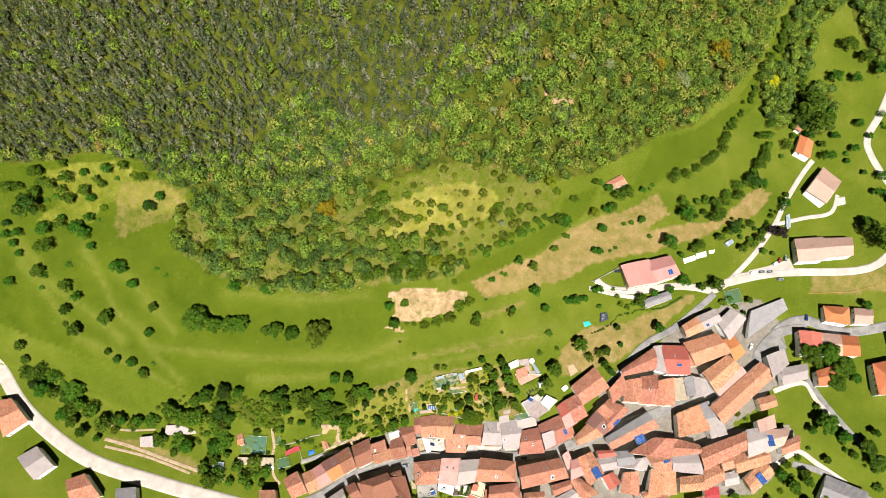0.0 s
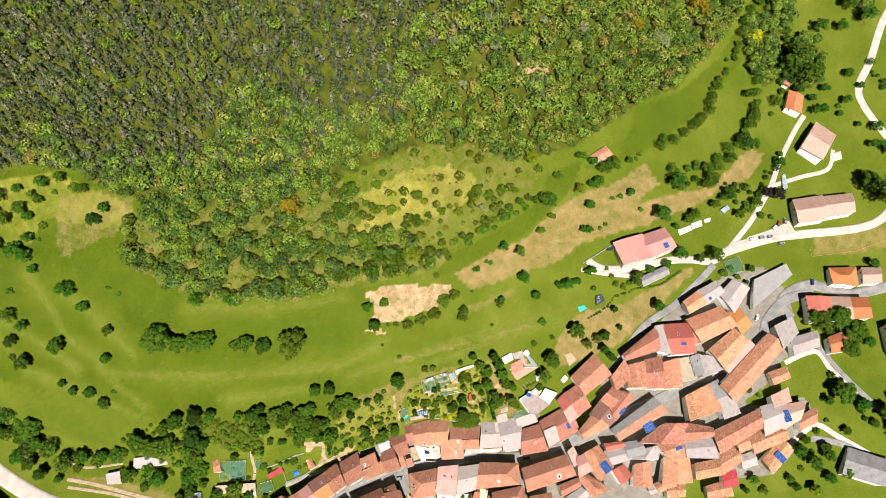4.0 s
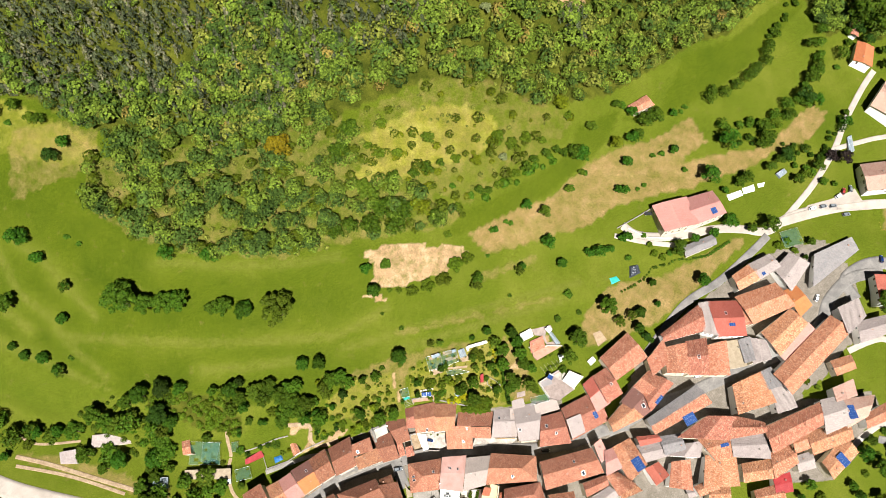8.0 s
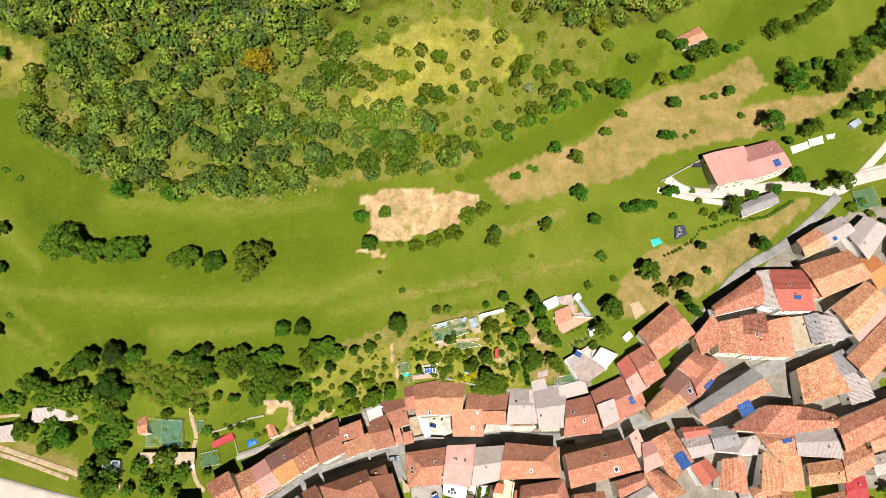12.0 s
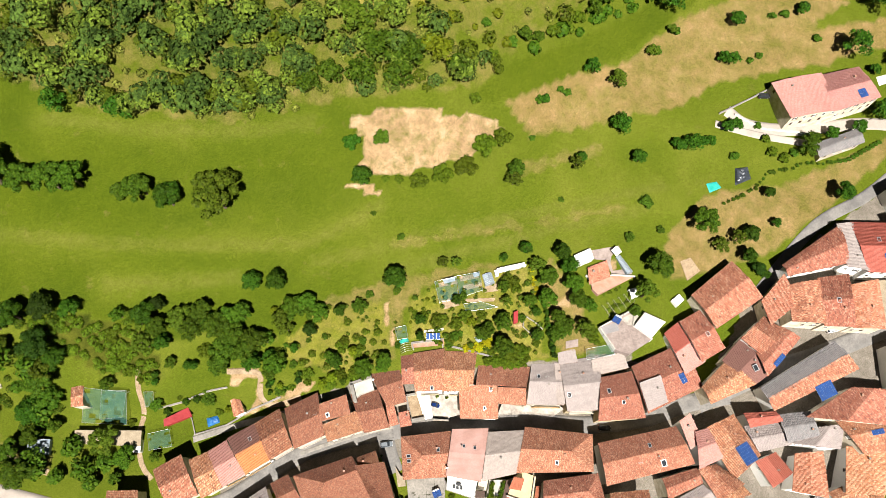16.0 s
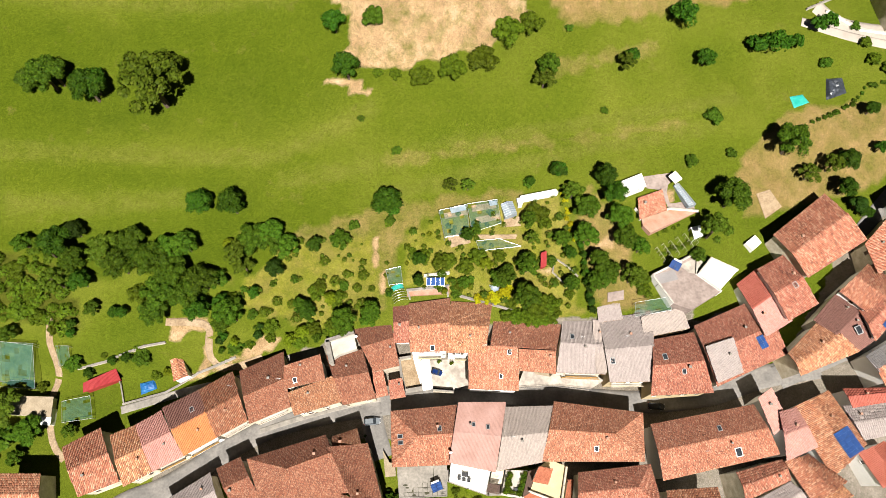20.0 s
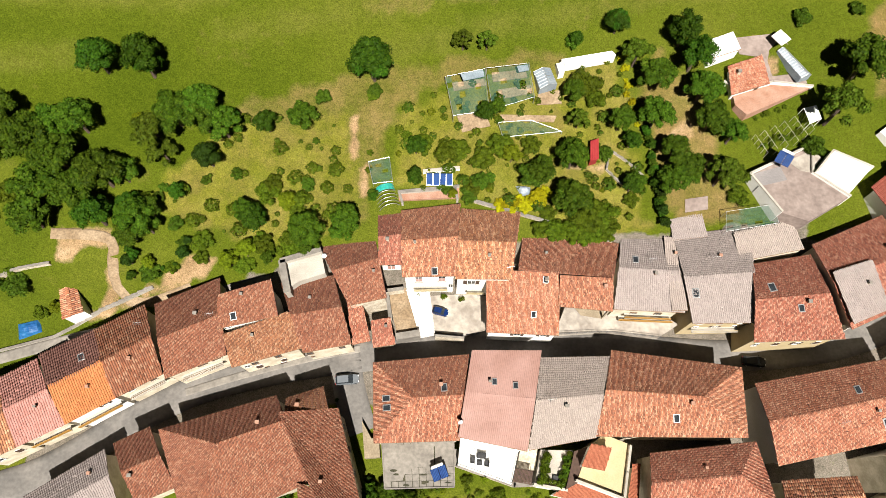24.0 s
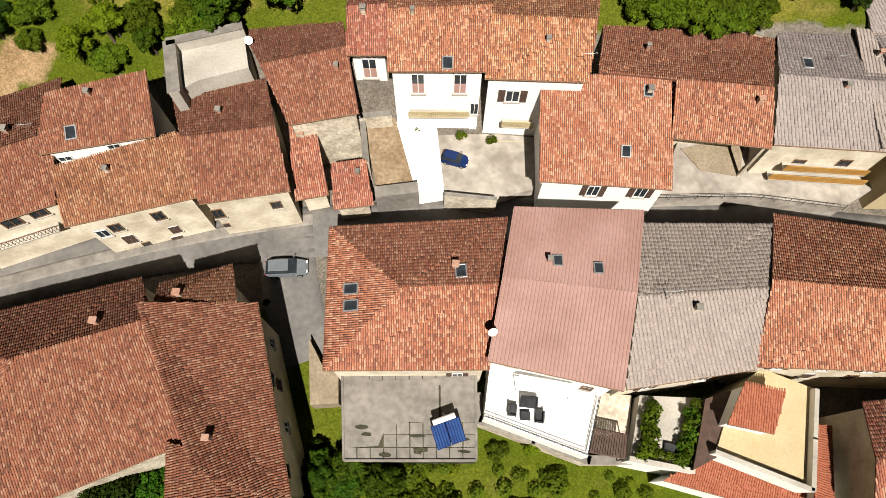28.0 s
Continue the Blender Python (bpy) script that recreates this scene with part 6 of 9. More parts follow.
aerial("N6", -44.18, 27.84)
aerial("N5", -55.78, 26.16)
dish("N9", -26.44, 38.88)
aerial("S3", 11.55, 15.28)
aerial("S7", 56.26, 12.66)
skylight("E8d", 125.11, 62.13, 1.4)
skylight("E14", 95.7, 41.07, 1.6)


# ---- courtyards and terraces on the village side ----
def paved(name, points, low, top, material, label, category="terrace", kind=""):
    return tagged(prism(name, points, low, top, M[material]), label, category, kind=kind)


def wall_line(points, height, thick, material, label, lift=0.0, name="garden_wall", top=None):
    """A free-standing wall along points, following the land unless a top is given, with a coping."""
    ob = empty(name, points[0][0], points[0][1], float(ground(*points[0])))
    tagged(ob, label, "wall")
    home = Matrix.Translation(-ob.matrix_world.translation)
    for (x0, y0), (x1, y1) in zip(points, points[1:]):
        d = math.hypot(x1 - x0, y1 - y0)
        n = max(int(d / (4 if top is not None else 1.3)), 1)
        for i in range(n):
            xa, ya = x0 + (x1 - x0) * i / n, y0 + (y1 - y0) * i / n
            xb, yb = x0 + (x1 - x0) * (i + 1) / n, y0 + (y1 - y0) * (i + 1) / n
            za, zb = float(ground(xa, ya)), float(ground(xb, yb))
            z0, z1 = min(za, zb) - 0.4, (max(za, zb) + height if top is None else top) + lift
            turn = math.degrees(math.atan2(yb - ya, xb - xa))
            m = home @ pose((xa + xb) / 2, (ya + yb) / 2, z0, 0, 0, turn)
            part("wall_body", block(d / n + thick * 0.6, thick, z1 - z0, m, 0.03), M[material], ob)
            part("coping", block(d / n + thick * 0.6, thick * 1.3, 0.07, m @ Matrix.Translation((0, 0, z1 - z0)), 0.02), M["concrete" if material != "white" else "paleconcrete"], ob)
    return ob


def railing(points, z, material, label, height=0.95, gap=0.5):
    """A metal railing of posts and two rails."""
    ob = empty("railing", points[0][0], points[0][1], z)
    tagged(ob, label, "railing")
    o = Vector((points[0][0], points[0][1], z))
    for (x0, y0), (x1, y1) in zip(points, points[1:]):
        a, b = Vector((x0, y0, z)) - o, Vector((x1, y1, z)) - o
        for h in (height, height * 0.5):
            rod("rail", a + Vector((0, 0, h)), b + Vector((0, 0, h)), 0.03, M[material], ob)
        n = max(int((b - a).length / gap), 1)
        for i in range(n + 1):
            p = a + (b - a) * i / n
            rod("post", p, p + Vector((0, 0, height)), 0.025, M[material], ob)


paved("courtyard_paving", [(-8.49, 36.02), (-1.69, 35.23), (2.66, 34.96), (2.84, 31.24), (1.82, 28.9), (-1.9, 27.63), (-7.36, 28.13)], -0.5, 1.6, "yardcrete", "worn concrete courtyard with stains and a parked car")
paved("ramp", [(-12.95, 36.33), (-8.48, 35.85), (-7.29, 27.75), (-9.97, 27.18)], -0.5, 2.6, "white", "white plastered ramp beside the courtyard", "ramp")
wall_line([(-7.16, 27.08), (-2.15, 26.76)], 0.5, 0.3, "stone", "low stone wall along the street", top=3.3)
paved("yard", [(-16.26, 35.89), (-12.93, 36.41), (-10.15, 27.59), (-13.87, 27.1)], -0.5, 2.9, "soil", "dry earth yard between low walls", "yard")
wall_line([(-13.72, 26.61), (-10.09, 27.28)], 0.5, 0.9, "concrete", "grey concrete wall beside the yard", top=4.0)
wall_line([(-20.55, 33), (-15.91, 34.56), (-13.1, 35.03)], 0.5, 0.5, "stone", "broken old stone wall of a ruin", top=5.0)
wall_line([(-16.01, 34.96), (-15.08, 29.75)], 0.5, 0.5, "stone", "broken old stone wall of a ruin", top=4.4)
paved("forecourt", [(13.91, 28.09), (17.14, 35.64), (24.27, 35.64), (28.67, 35.51), (36.07, 30.23), (32.49, 27.97), (23.61, 28.8)], -0.5, 2.2, "yardcrete", "pale concrete forecourt above the street")
paved("barn_floor", [(16.96, 34), (23.8, 35.84), (22.68, 30.97), (18.73, 31.56)], 1.0, 2.3, "tan", "sandy barn floor under the open roof", "floor")
railing([(13.78, 27.89), (21.87, 28.47), (24.41, 28.46), (32.45, 27.72)], 2.2, "darkmetal", "dark metal railing above the street", 1.0, 1.2)
wall_line([(-33.39, 37.33), (-27.03, 39.5)], 1, 0.7, "paleconcrete", "pale parapet of a roofless building", top=11.6)
wall_line([(-33.26, 37.2), (-31.76, 32)], 1, 0.9, "paleconcrete", "pale parapet of a roofless building", top=11.6)
paved("roofless_floor", [(-33.54, 37.81), (-27.22, 40.15), (-25.96, 35.7), (-30.31, 34.08), (-31.85, 32.87)], 0, 10.4, "paleconcrete", "stained pale floor of a roofless building", "terrace")


def slab_terrace():
    """Cracked concrete terrace: cast slabs with mossy joints, partly under a smooth screed."""
    pts = [(-15.7, 10.25), (-3.71, 10.8), (-3.46, 2.38), (-14.68, 1.88)]
    ob = empty("terrace", *np.mean(pts, 0), 0)
    tagged(ob, "grey cracked concrete terrace with mossy joints", "terrace")
    c = np.mean(pts, 0)
    prism("terrace_body", [tuple(np.array(p) - c) for p in pts], -6, 2.34, M["blackmoss"], ob)
    nw, ne, se, sw = [np.array(p) - c for p in pts]
    rng = random.Random(8)

    def spot(a, b):
        return (nw * (1 - a) + ne * a) * (1 - b) + (sw * (1 - a) + se * a) * b

    def piece(name, corners, high):
        v = [(*spot(a, b), 2.2) for a, b in corners] + [(*spot(a, b), high) for a, b in corners]
        n = len(corners)
        solid(name, v, [tuple(range(n)), tuple(range(n, 2 * n))] + [(k, (k + 1) % n, n + (k + 1) % n, n + k) for k in range(n)], M["concrete"], ob)

    for i in range(10):
        for j in range(8):
            a, b = i / 10, j / 8
            if 0.16 < b < 0.62 or (b > 0.6 and a < 0.28 and j < 7):
                continue
            g = 0.0018 + 0.001 * rng.random()
            w = [rng.uniform(0, 0.0025) for k in range(8)]
            piece("slab", [(a + g + w[0], b + g + w[1]), (a + 0.1 - g - w[2], b + g + w[3]), (a + 0.1 - g - w[4], b + 0.125 - g - w[5]), (a + g + w[6], b + 0.125 - g - w[7])], 2.4 + rng.uniform(-0.02, 0.01))
    piece("screed", [(0.004, 0.1), (0.1, 0.13), (0.24, 0.2), (0.5, 0.19), (0.72, 0.17), (0.72, 0.64), (0.5, 0.62), (0.36, 0.66), (0.3, 0.74), (0.26, 0.86), (0.005, 0.88)], 2.43)
    piece("screed", [(0.735, 0.17), (0.99, 0.16), (0.99, 0.62), (0.735, 0.64)], 2.42)
    for k in range(16):
        a, b = rng.uniform(0.02, 0.93), rng.choice((rng.uniform(0.02, 0.13), rng.uniform(0.66, 0.95)))
        w, h = rng.uniform(0.02, 0.07), rng.uniform(0.012, 0.035)
        ring = [(a + w * math.cos(t) * rng.uniform(0.6, 1.1), b + h * math.sin(t) * rng.uniform(0.6, 1.1)) for t in (0, 0.9, 1.8, 2.7, 3.6, 4.5, 5.4)]
        v = [(*spot(*q), 2.38) for q in ring] + [(*spot(*q), 2.45) for q in ring]
        solid("moss_patch", v, [tuple(range(7)), tuple(range(7, 14))] + [(i, (i + 1) % 7, 7 + (i + 1) % 7, 7 + i) for i in range(7)], M["blackmoss"], ob)
    for p, r in ((sw, se), (se, ne), (nw, sw)):
        d = r - p
        part("kerb", block(np.linalg.norm(d), 0.22, 0.25, pose((p[0] + r[0]) / 2, (p[1] + r[1]) / 2, 2.3, 0, 0, math.degrees(math.atan2(d[1], d[0]))), 0.03), M["concrete"], ob)


slab_terrace()


def water_heater(x, y, z, turn):
    """Two tilted solar collectors with a tank on top, on a stand."""
    ob = empty("solar_heater", x, y, z, turn)
    tagged(ob, "blue solar water heater with a white tank", "solar heater")
    for sx in (-0.65, 0.65):
        p = part("collector", block(1.25, 2.2, 0.1, pose(sx, 0, 0.75, 28), 0.02), M["carblue"], ob)
        for i in range(5):
            part("tube", block(0.18, 2.1, 0.05, pose(sx - 0.48 + 0.24 * i, -0.02, 0.86, 28), 0.02), M["solar"], p)
    for sx in (-1.1, 1.1):
        rod("leg", (sx, 0.85, 0), (sx, 0.85, 1.2), 0.04, M["alu"], ob)
        rod("leg", (sx, -0.85, 0), (sx, -0.85, 0.35), 0.04, M["alu"], ob)
    rod("tank", (-1.0, 1.15, 1.45), (1.0, 1.15, 1.45), 0.24, M["whitepaint"], ob, sides=12)


water_heater(*(-5.94, 4.43), 2.46, 22)
paved("roof_terrace", [(-2.48, 10.63), (7.05, 8.6), (5.73, 2.96), (-2.98, 5.77)], -6, 3.6, "white", "bright white roof terrace with dark garden furniture")
railing([(-2.89, 5.86), (5.65, 3.13), (6.82, 7.87)], 3.6, "darkmetal", "thin metal railing round the white terrace", 0.95, 0.35)


def lounge(name, x, y, z, turn, w, d, label, table=False):
    """Garden seat or table of dark woven cane."""
    ob = empty(name, x, y, z, turn)
    tagged(ob, label, "garden furniture", "furniture on the white terrace")
    for sx in (-1, 1):
        for sy in (-1, 1):
            part("leg", block(0.08, 0.08, 0.3, pose(sx * (w / 2 - 0.06), sy * (d / 2 - 0.06), 0)), M["darkmetal"], ob)
    part("tabletop" if table else "seat", block(w, d, 0.12, pose(0, 0, 0.3), 0.03), M["darkmetal"], ob)
    if not table:
        part("backrest", block(w, 0.16, 0.4, pose(0, d / 2 - 0.08, 0.42), 0.04), M["darkmetal"], ob)
        for sx in (-1, 1):
            part("armrest", block(0.14, d, 0.2, pose(sx * (w / 2 - 0.07), 0, 0.42), 0.03), M["darkmetal"], ob)


lounge("garden_sofa", *(0.82, 7.2), 3.6, -5, 1.5, 0.95, "dark woven garden sofa on the white terrace")
lounge("garden_armchair", *(-0.58, 6.48), 3.6, 85, 1.0, 0.75, "dark woven armchair on the white terrace")
lounge("garden_armchair", *(1.72, 6.02), 3.6, -95, 1.0, 0.75, "dark woven armchair on the white terrace")
lounge("coffee_table", *(0.52, 6.06), 3.6, 0, 0.85, 0.75, "low dark square coffee table", True)


def awning(a, b, z, depth):
    ob = empty("awning", a[0], a[1], z)
    tagged(ob, "white folded awning along the house wall", "awning")
    d = np.subtract(b, a)
    turn = math.degrees(math.atan2(d[1], d[0]))
    m = pose(d[0] / 2, d[1] / 2, 0, 0, 0, turn)
    part("cover", block(np.hypot(*d), depth, 0.1, m @ pose(0, 0, 2.2, -12), 0.02), M["whitepaint"], ob)
    for s in (-1, 1):
        rod("post", m @ Vector((s * np.hypot(*d) * 0.48, -depth / 2, 0)), m @ Vector((s * np.hypot(*d) * 0.48, -depth / 2, 2.2)), 0.04, M["whitepaint"], ob)
    rod("front_bar", m @ Vector((-np.hypot(*d) / 2, -depth / 2, 2.12)), m @ Vector((np.hypot(*d) / 2, -depth / 2, 2.12)), 0.05, M["alu"], ob)


awning((-0.29, 8.71), (4.39, 8.09), 3.6, 1.0)


def pergola(points, z, top, material, label, slats=14):
    """A slatted roof on posts."""
    c = np.mean(points, 0)
    ob = empty("pergola", c[0], c[1], z)
    tagged(ob, label, "pergola")
    nw, ne, se, sw = [np.array(p) - c for p in points]
    for p in (nw, ne, se, sw):
        rod("post", (*p, 0), (*p, top - z), 0.06, M[material], ob)
    for a, b in ((nw, ne), (sw, se)):
        rod("beam", (*a, top - z), (*b, top - z), 0.07, M[material], ob)
    for i in range(slats):
        s = (i + 0.5) / slats
        a, b = nw + (ne - nw) * s, sw + (se - sw) * s
        d = b - a
        w = np.linalg.norm(ne - nw) / slats * (0.82 if slats > 8 else 0.2)
        part("slat", block(np.linalg.norm(d), w, 0.05, pose((a[0] + b[0]) / 2, (a[1] + b[1]) / 2, top - z + 0.08, 0, 0, math.degrees(math.atan2(d[1], d[0])))), M[material], ob)


pergola([(6.32, 5.39), (9.15, 4.92), (8.84, 3), (5.85, 3.41)], -2.0, 3.6, "shutter", "dark brown slatted pergola roof")
paved("small_court", [(7.56, 8.71), (10.39, 8.59), (9.86, 5.15), (6.71, 5.63)], -6, 1.5, "stone", "small stone court behind the house", "yard")
paved("planted_terrace", [(10.63, 8.37), (15.95, 8.37), (14.63, 2.4), (9.48, 3.07)], -6, 3.0, "paleconcrete", "sunny pale terrace edged with potted plants")
wall_line([(9.31, 3.02), (14.48, 2.28)], 1, 0.35, "white", "white terrace parapet", top=3.6)


def pot_plant(x, y, z, r, kind="bush"):
    """A leafy plant in a clay pot."""
    ob = empty("potted_plant", x, y, z)
    tagged(ob, "green leafy plant in a clay pot", "plant", "potted plants")
    bm = bmesh.new()
    bmesh.ops.create_cone(bm, cap_ends=True, segments=10, radius1=0.16, radius2=0.24, depth=0.4, matrix=Matrix.Translation((0, 0, 0.2)))
    part("pot", bm, M["terracotta"], ob)
    rng = np.random.default_rng(int(abs(x * 13 + y * 7)))
    v, f = leaf_cloud(rng, [(0, 0, 0.4 + r * 0.5, r), (r * 0.5, 0.1, 0.5, r * 0.6), (-0.4 * r, -0.2 * r, 0.6, r * 0.6)], 70, r * 0.22)
    quads("leaves", v, f, LEAF[kind], ob)


for i in range(9):
    a = np.array((10.88, 7.61)) * (1 - i / 8) + np.array((10, 3.62)) * (i / 8)
    pot_plant(a[0] + 0.5 + 0.35 * (i % 2), a[1], 3.0, 0.5 + 0.14 * (i % 3), "bush" if i % 3 else "oak")
for i in range(8):
    a = np.array((15.18, 7.81)) * (1 - i / 7) + np.array((14.07, 3.12)) * (i / 7)
    pot_plant(a[0] - 0.4 * (i % 2), a[1], 3.0, 0.5 + 0.13 * (i % 3), "oak" if i % 3 else "bush")
for i in range(4):
    a = np.array((10.78, 3.29)) * (1 - i / 3) + np.array((13.33, 2.77)) * (i / 3)
    pot_plant(a[0], a[1] + 0.4, 3.0, 0.4 + 0.1 * (i % 2))
lounge("garden_table", *(12.95, 4.06), 3.0, -8, 1.3, 0.7, "white garden table on the planted terrace", True)
tagged(prism("lean_to", [(15.87, 8.13), (18.38, 9.05), (16.95, 3.84), (14.2, 2.31)], -6, [4.2, 4.8, 4.8, 4.2], M["shutter"]), "dark brown lean-to roof between terraces", "lean-to")
paved("yellow_terrace", [(18.17, 8.91), (20.75, 10.85), (25.15, 9.23), (23.49, 1.18), (16.04, 3.87)], -6, 4.8, "yellow", "pale yellow roof terrace with white parapets")
wall_line([(15.69, 3.71), (23.03, 1.15), (24.72, 9.08)], 1, 0.3, "white", "white parapet of the yellow terrace", top=5.6)
house("hut", *[(17.91, 9), (21.17, 8.46), (19.98, 5.18), (16.35, 5.79)], 4.7, 6.8, 0.5, "sh_s", "hutred", "white", True, small=True)
house("side_roof", *[(25.19, 6.43), (26.58, 6.49), (25.61, -0.08), (23.6, -0.17)], -4, 3.6, 0.6, "sh_e", "hutred", "white", True, small=True)
house("low_roof", *[(15.89, 3.53), (24.45, 0.94), (22.32, -0.66), (12.38, 1.5)], -5, 2.2, 0.6, "sh_s", "hutred", "white", True, small=True)
wall_line([(-3.38, 8.12), (-3.08, 5.88), (6.42, 2.94), (10.15, 3.1)], 1, 0.6, "stone", "old stone retaining wall below the terraces", top=1.0)
paved("side_yard", [(-19.28, 12.64), (-17.51, 9.79), (-16.21, 9.85), (-15.88, 6.8), (-18.42, 6.53)], -3, 0.9, "tan", "bare sandy strip beside the house", "yard")


pot_plant(-5.82, 34.52, 1.6, 0.55)
pot_plant(-2.61, 34.12, 1.6, 0.55)
pot_plant(-10.31, 34.72, 1.6, 0.55)

# ---- cars ----
def car(paint, x, y, z, turn, label, size=1.0):
    """A small hatchback: body, glazed cabin, roof, wheels, lamps, mirrors."""
    ob = empty("car", x, y, z, turn)
    tagged(ob, label, "car", "parked cars")

    def loft(rows, material, name, parent):
        v, f = [], []
        for px, half, low, high, tuck in rows:
            v += [(px, -half, low), (px, -half, (low + high) / 2), (px, -half * tuck, high), (px, half * tuck, high), (px, half, (low + high) / 2), (px, half, low)]
        n = len(rows)
        for i in range(n - 1):
            f += [(6 * i + k, 6 * i + 6 + k, 6 * i + 6 + (k + 1) % 6, 6 * i + (k + 1) % 6) for k in range(6)]
        f += [tuple(range(6)), tuple(reversed(range(6 * n - 6, 6 * n)))]
        return solid(name, v, f, material, parent)

    body = loft([(-2.05, 0.62, 0.35, 0.8, 0.9), (-1.9, 0.82, 0.22, 0.92, 0.9), (-1.0, 0.88, 0.2, 0.97, 0.92), (0.6, 0.88, 0.2, 0.96, 0.92), (1.3, 0.85, 0.22, 0.9, 0.85), (1.9, 0.75, 0.25, 0.74, 0.85), (2.08, 0.55, 0.35, 0.6, 0.85)], M[paint], "body", ob)
    loft([(-1.95, 0.68, 0.88, 0.98, 0.95), (-1.55, 0.74, 0.92, 1.4, 0.82), (-0.4, 0.76, 0.94, 1.46, 0.8), (0.35, 0.76, 0.94, 1.4, 0.8), (1.05, 0.76, 0.9, 0.97, 0.95)], M["glass"], "cabin_glass", ob)
    loft([(-1.6, 0.58, 1.37, 1.44, 0.94), (-0.5, 0.62, 1.42, 1.5, 0.94), (0.3, 0.6, 1.37, 1.44, 0.94)], M[paint], "roof", ob)
    for sx in (-1.25, 1.28):
        for sy in (-0.8, 0.8):
            wheel = rod("wheel", (sx, sy - 0.09, 0.31), (sx, sy + 0.09, 0.31), 0.31, M["rubber"], ob, sides=14)
            rod("rim", (sx, sy - 0.1, 0.31), (sx, sy + 0.1, 0.31), 0.19, M["alu"], wheel, sides=10)
    for sy in (-0.5, 0.5):
        part("headlight", block(0.16, 0.3, 0.12, pose(1.98, sy, 0.6), 0.03), M["whitepaint"], ob)
        part("tail_light", block(0.1, 0.2, 0.25, pose(-2.0, sy * 1.3, 0.62), 0.03), M["redmetal"], ob)
        part("mirror", block(0.12, 0.2, 0.13, pose(0.75, sy * 1.95, 0.95), 0.03), M[paint], ob)
    ob.scale = (size, 0.4 + 0.6 * size, 0.3 + 0.7 * size)


car("cargrey", *(-22.34, 19.54), 0.16, 6, "silver-grey hatchback parked in the street")
car("carblue", *(-6.36, 31.78), 1.6, -14, "small dark blue car parked in the courtyard", 0.68)
car("rubber", 49.11, 24.23, 0.27, -4, "dark car standing in the shaded street")
car("carwhite", 98.49, 43.93, 7.16, 20, "white car parked in the village street")
car("carwhite", 198.59, 135.54, 21.4, 15, "white car parked beside the road")
car("cargrey", 204.58, 136.24, 21.29, 10, "grey car parked beside the road")
car("cargrey", 209.91, 136.4, 21.07, 8, "grey car parked beside the road")
car("redmetal", 216.88, 143.79, 22.15, 60, "dark red car parked at the villa")
car("carwhite", 213.7, 141.47, 21.99, 30, "white car parked at the villa")
car("cargrey", 221.11, 145.23, 22.08, 75, "grey car parked at the villa")
car("cargrey", 216.37, 131.78, 19.55, 5, "grey car driving on the road")
car("rubber", 110.17, 134.45, 27.49, 0, "dark car parked beside the pink villa")
car("carwhite", 125.98, 54.44, 9.24, 10, "pale car parked in the square")

car("carblue", 230.08, 107.64, 15.3, 80, "dark blue car on the village road")
car("carwhite", 192.31, 89.27, 13.84, 60, "white car parked on the village road")


# ---- gardens ----
def net_cage(points, top, label, lift=0.0, material="net"):
    """A garden plot under a net on posts, with beds and paths beneath."""
    c = np.mean(points, 0)
    z = float(ground(*c))
    ob = empty("net_cage", c[0], c[1], z)
    tagged(ob, label, "garden net", "garden nets")
    q = [np.array(p) - c for p in points]
    hs = [float(ground(p[0], p[1])) - z + top for p in points]
    v, f = [], []
    n = 7
    rng = random.Random(int(c[0] * 3))
    for i in range(n + 1):
        for j in range(n + 1):
            a, b = i / n, j / n
            xy = (q[0] * (1 - a) + q[1] * a) * (1 - b) + (q[3] * (1 - a) + q[2] * a) * b
            h = (hs[0] * (1 - a) + hs[1] * a) * (1 - b) + (hs[3] * (1 - a) + hs[2] * a) * b
            v.append((xy[0], xy[1], h - 0.35 * rng.random()))
    for i in range(n):
        for j in range(n):
            if rng.random() < 0.86:
                k = i * (n + 1) + j
                f.append((k, k + 1, k + n + 2, k + n + 1))
    net = solid("net", v, f, M[material], ob)
    for p, h in zip(q, hs):
        rod("post", (p[0], p[1], h - top - 0.2), (p[0], p[1], h + 0.1), 0.05, M["alu"], ob)
    for a, b, h0, h1 in zip(q, q[1:] + q[:1], hs, hs[1:] + hs[:1]):
        rod("top_bar", (*a, h0 + 0.05), (*b, h1 + 0.05), 0.04, M["alu"], ob)


net_cage([(-6.35, 68.39), (0.49, 70.07), (1.43, 63.37), (-4.84, 62.23)], 2.0, "green netting over vegetable beds")
net_cage([(0.68, 70.18), (8.25, 71.78), (9.35, 66.24), (2.02, 63.6)], 2.0, "green netting over vegetable beds")
net_cage([(3.11, 62.1), (8.92, 62.87), (14.49, 61.32), (3.97, 59.76)], 1.0, "low green netting over berry rows")
net_cage([(-19.41, 54.63), (-15.77, 55.51), (-15.11, 51.55), (-18.52, 51.11)], 1.2, "small green netted bed")
net_cage([(43.03, 47.98), (51.57, 49.52), (52.09, 46.24), (42.93, 44.63)], 2.2, "dark green netted plot with climbing plants")
net_cage([(-112.76, 35.86), (-104.92, 35.63), (-108.88, 28.27), (-116.24, 27.76)], 2.4, "large green net over a garden plot")
net_cage([(-99.84, 35.35), (-96.82, 35.4), (-97.99, 31.74), (-100.96, 31.36)], 1.8, "small green net over a garden plot")
net_cage([(-100.26, 23.22), (-93.47, 24.7), (-91.8, 19.23), (-99.1, 18.05)], 1.6, "green net over a garden plot")
net_cage([(-118.2, 36.48), (-105.12, 35.23), (-107.14, 26.04), (-121.88, 26.74)], 2.4, "large green net over a garden plot")
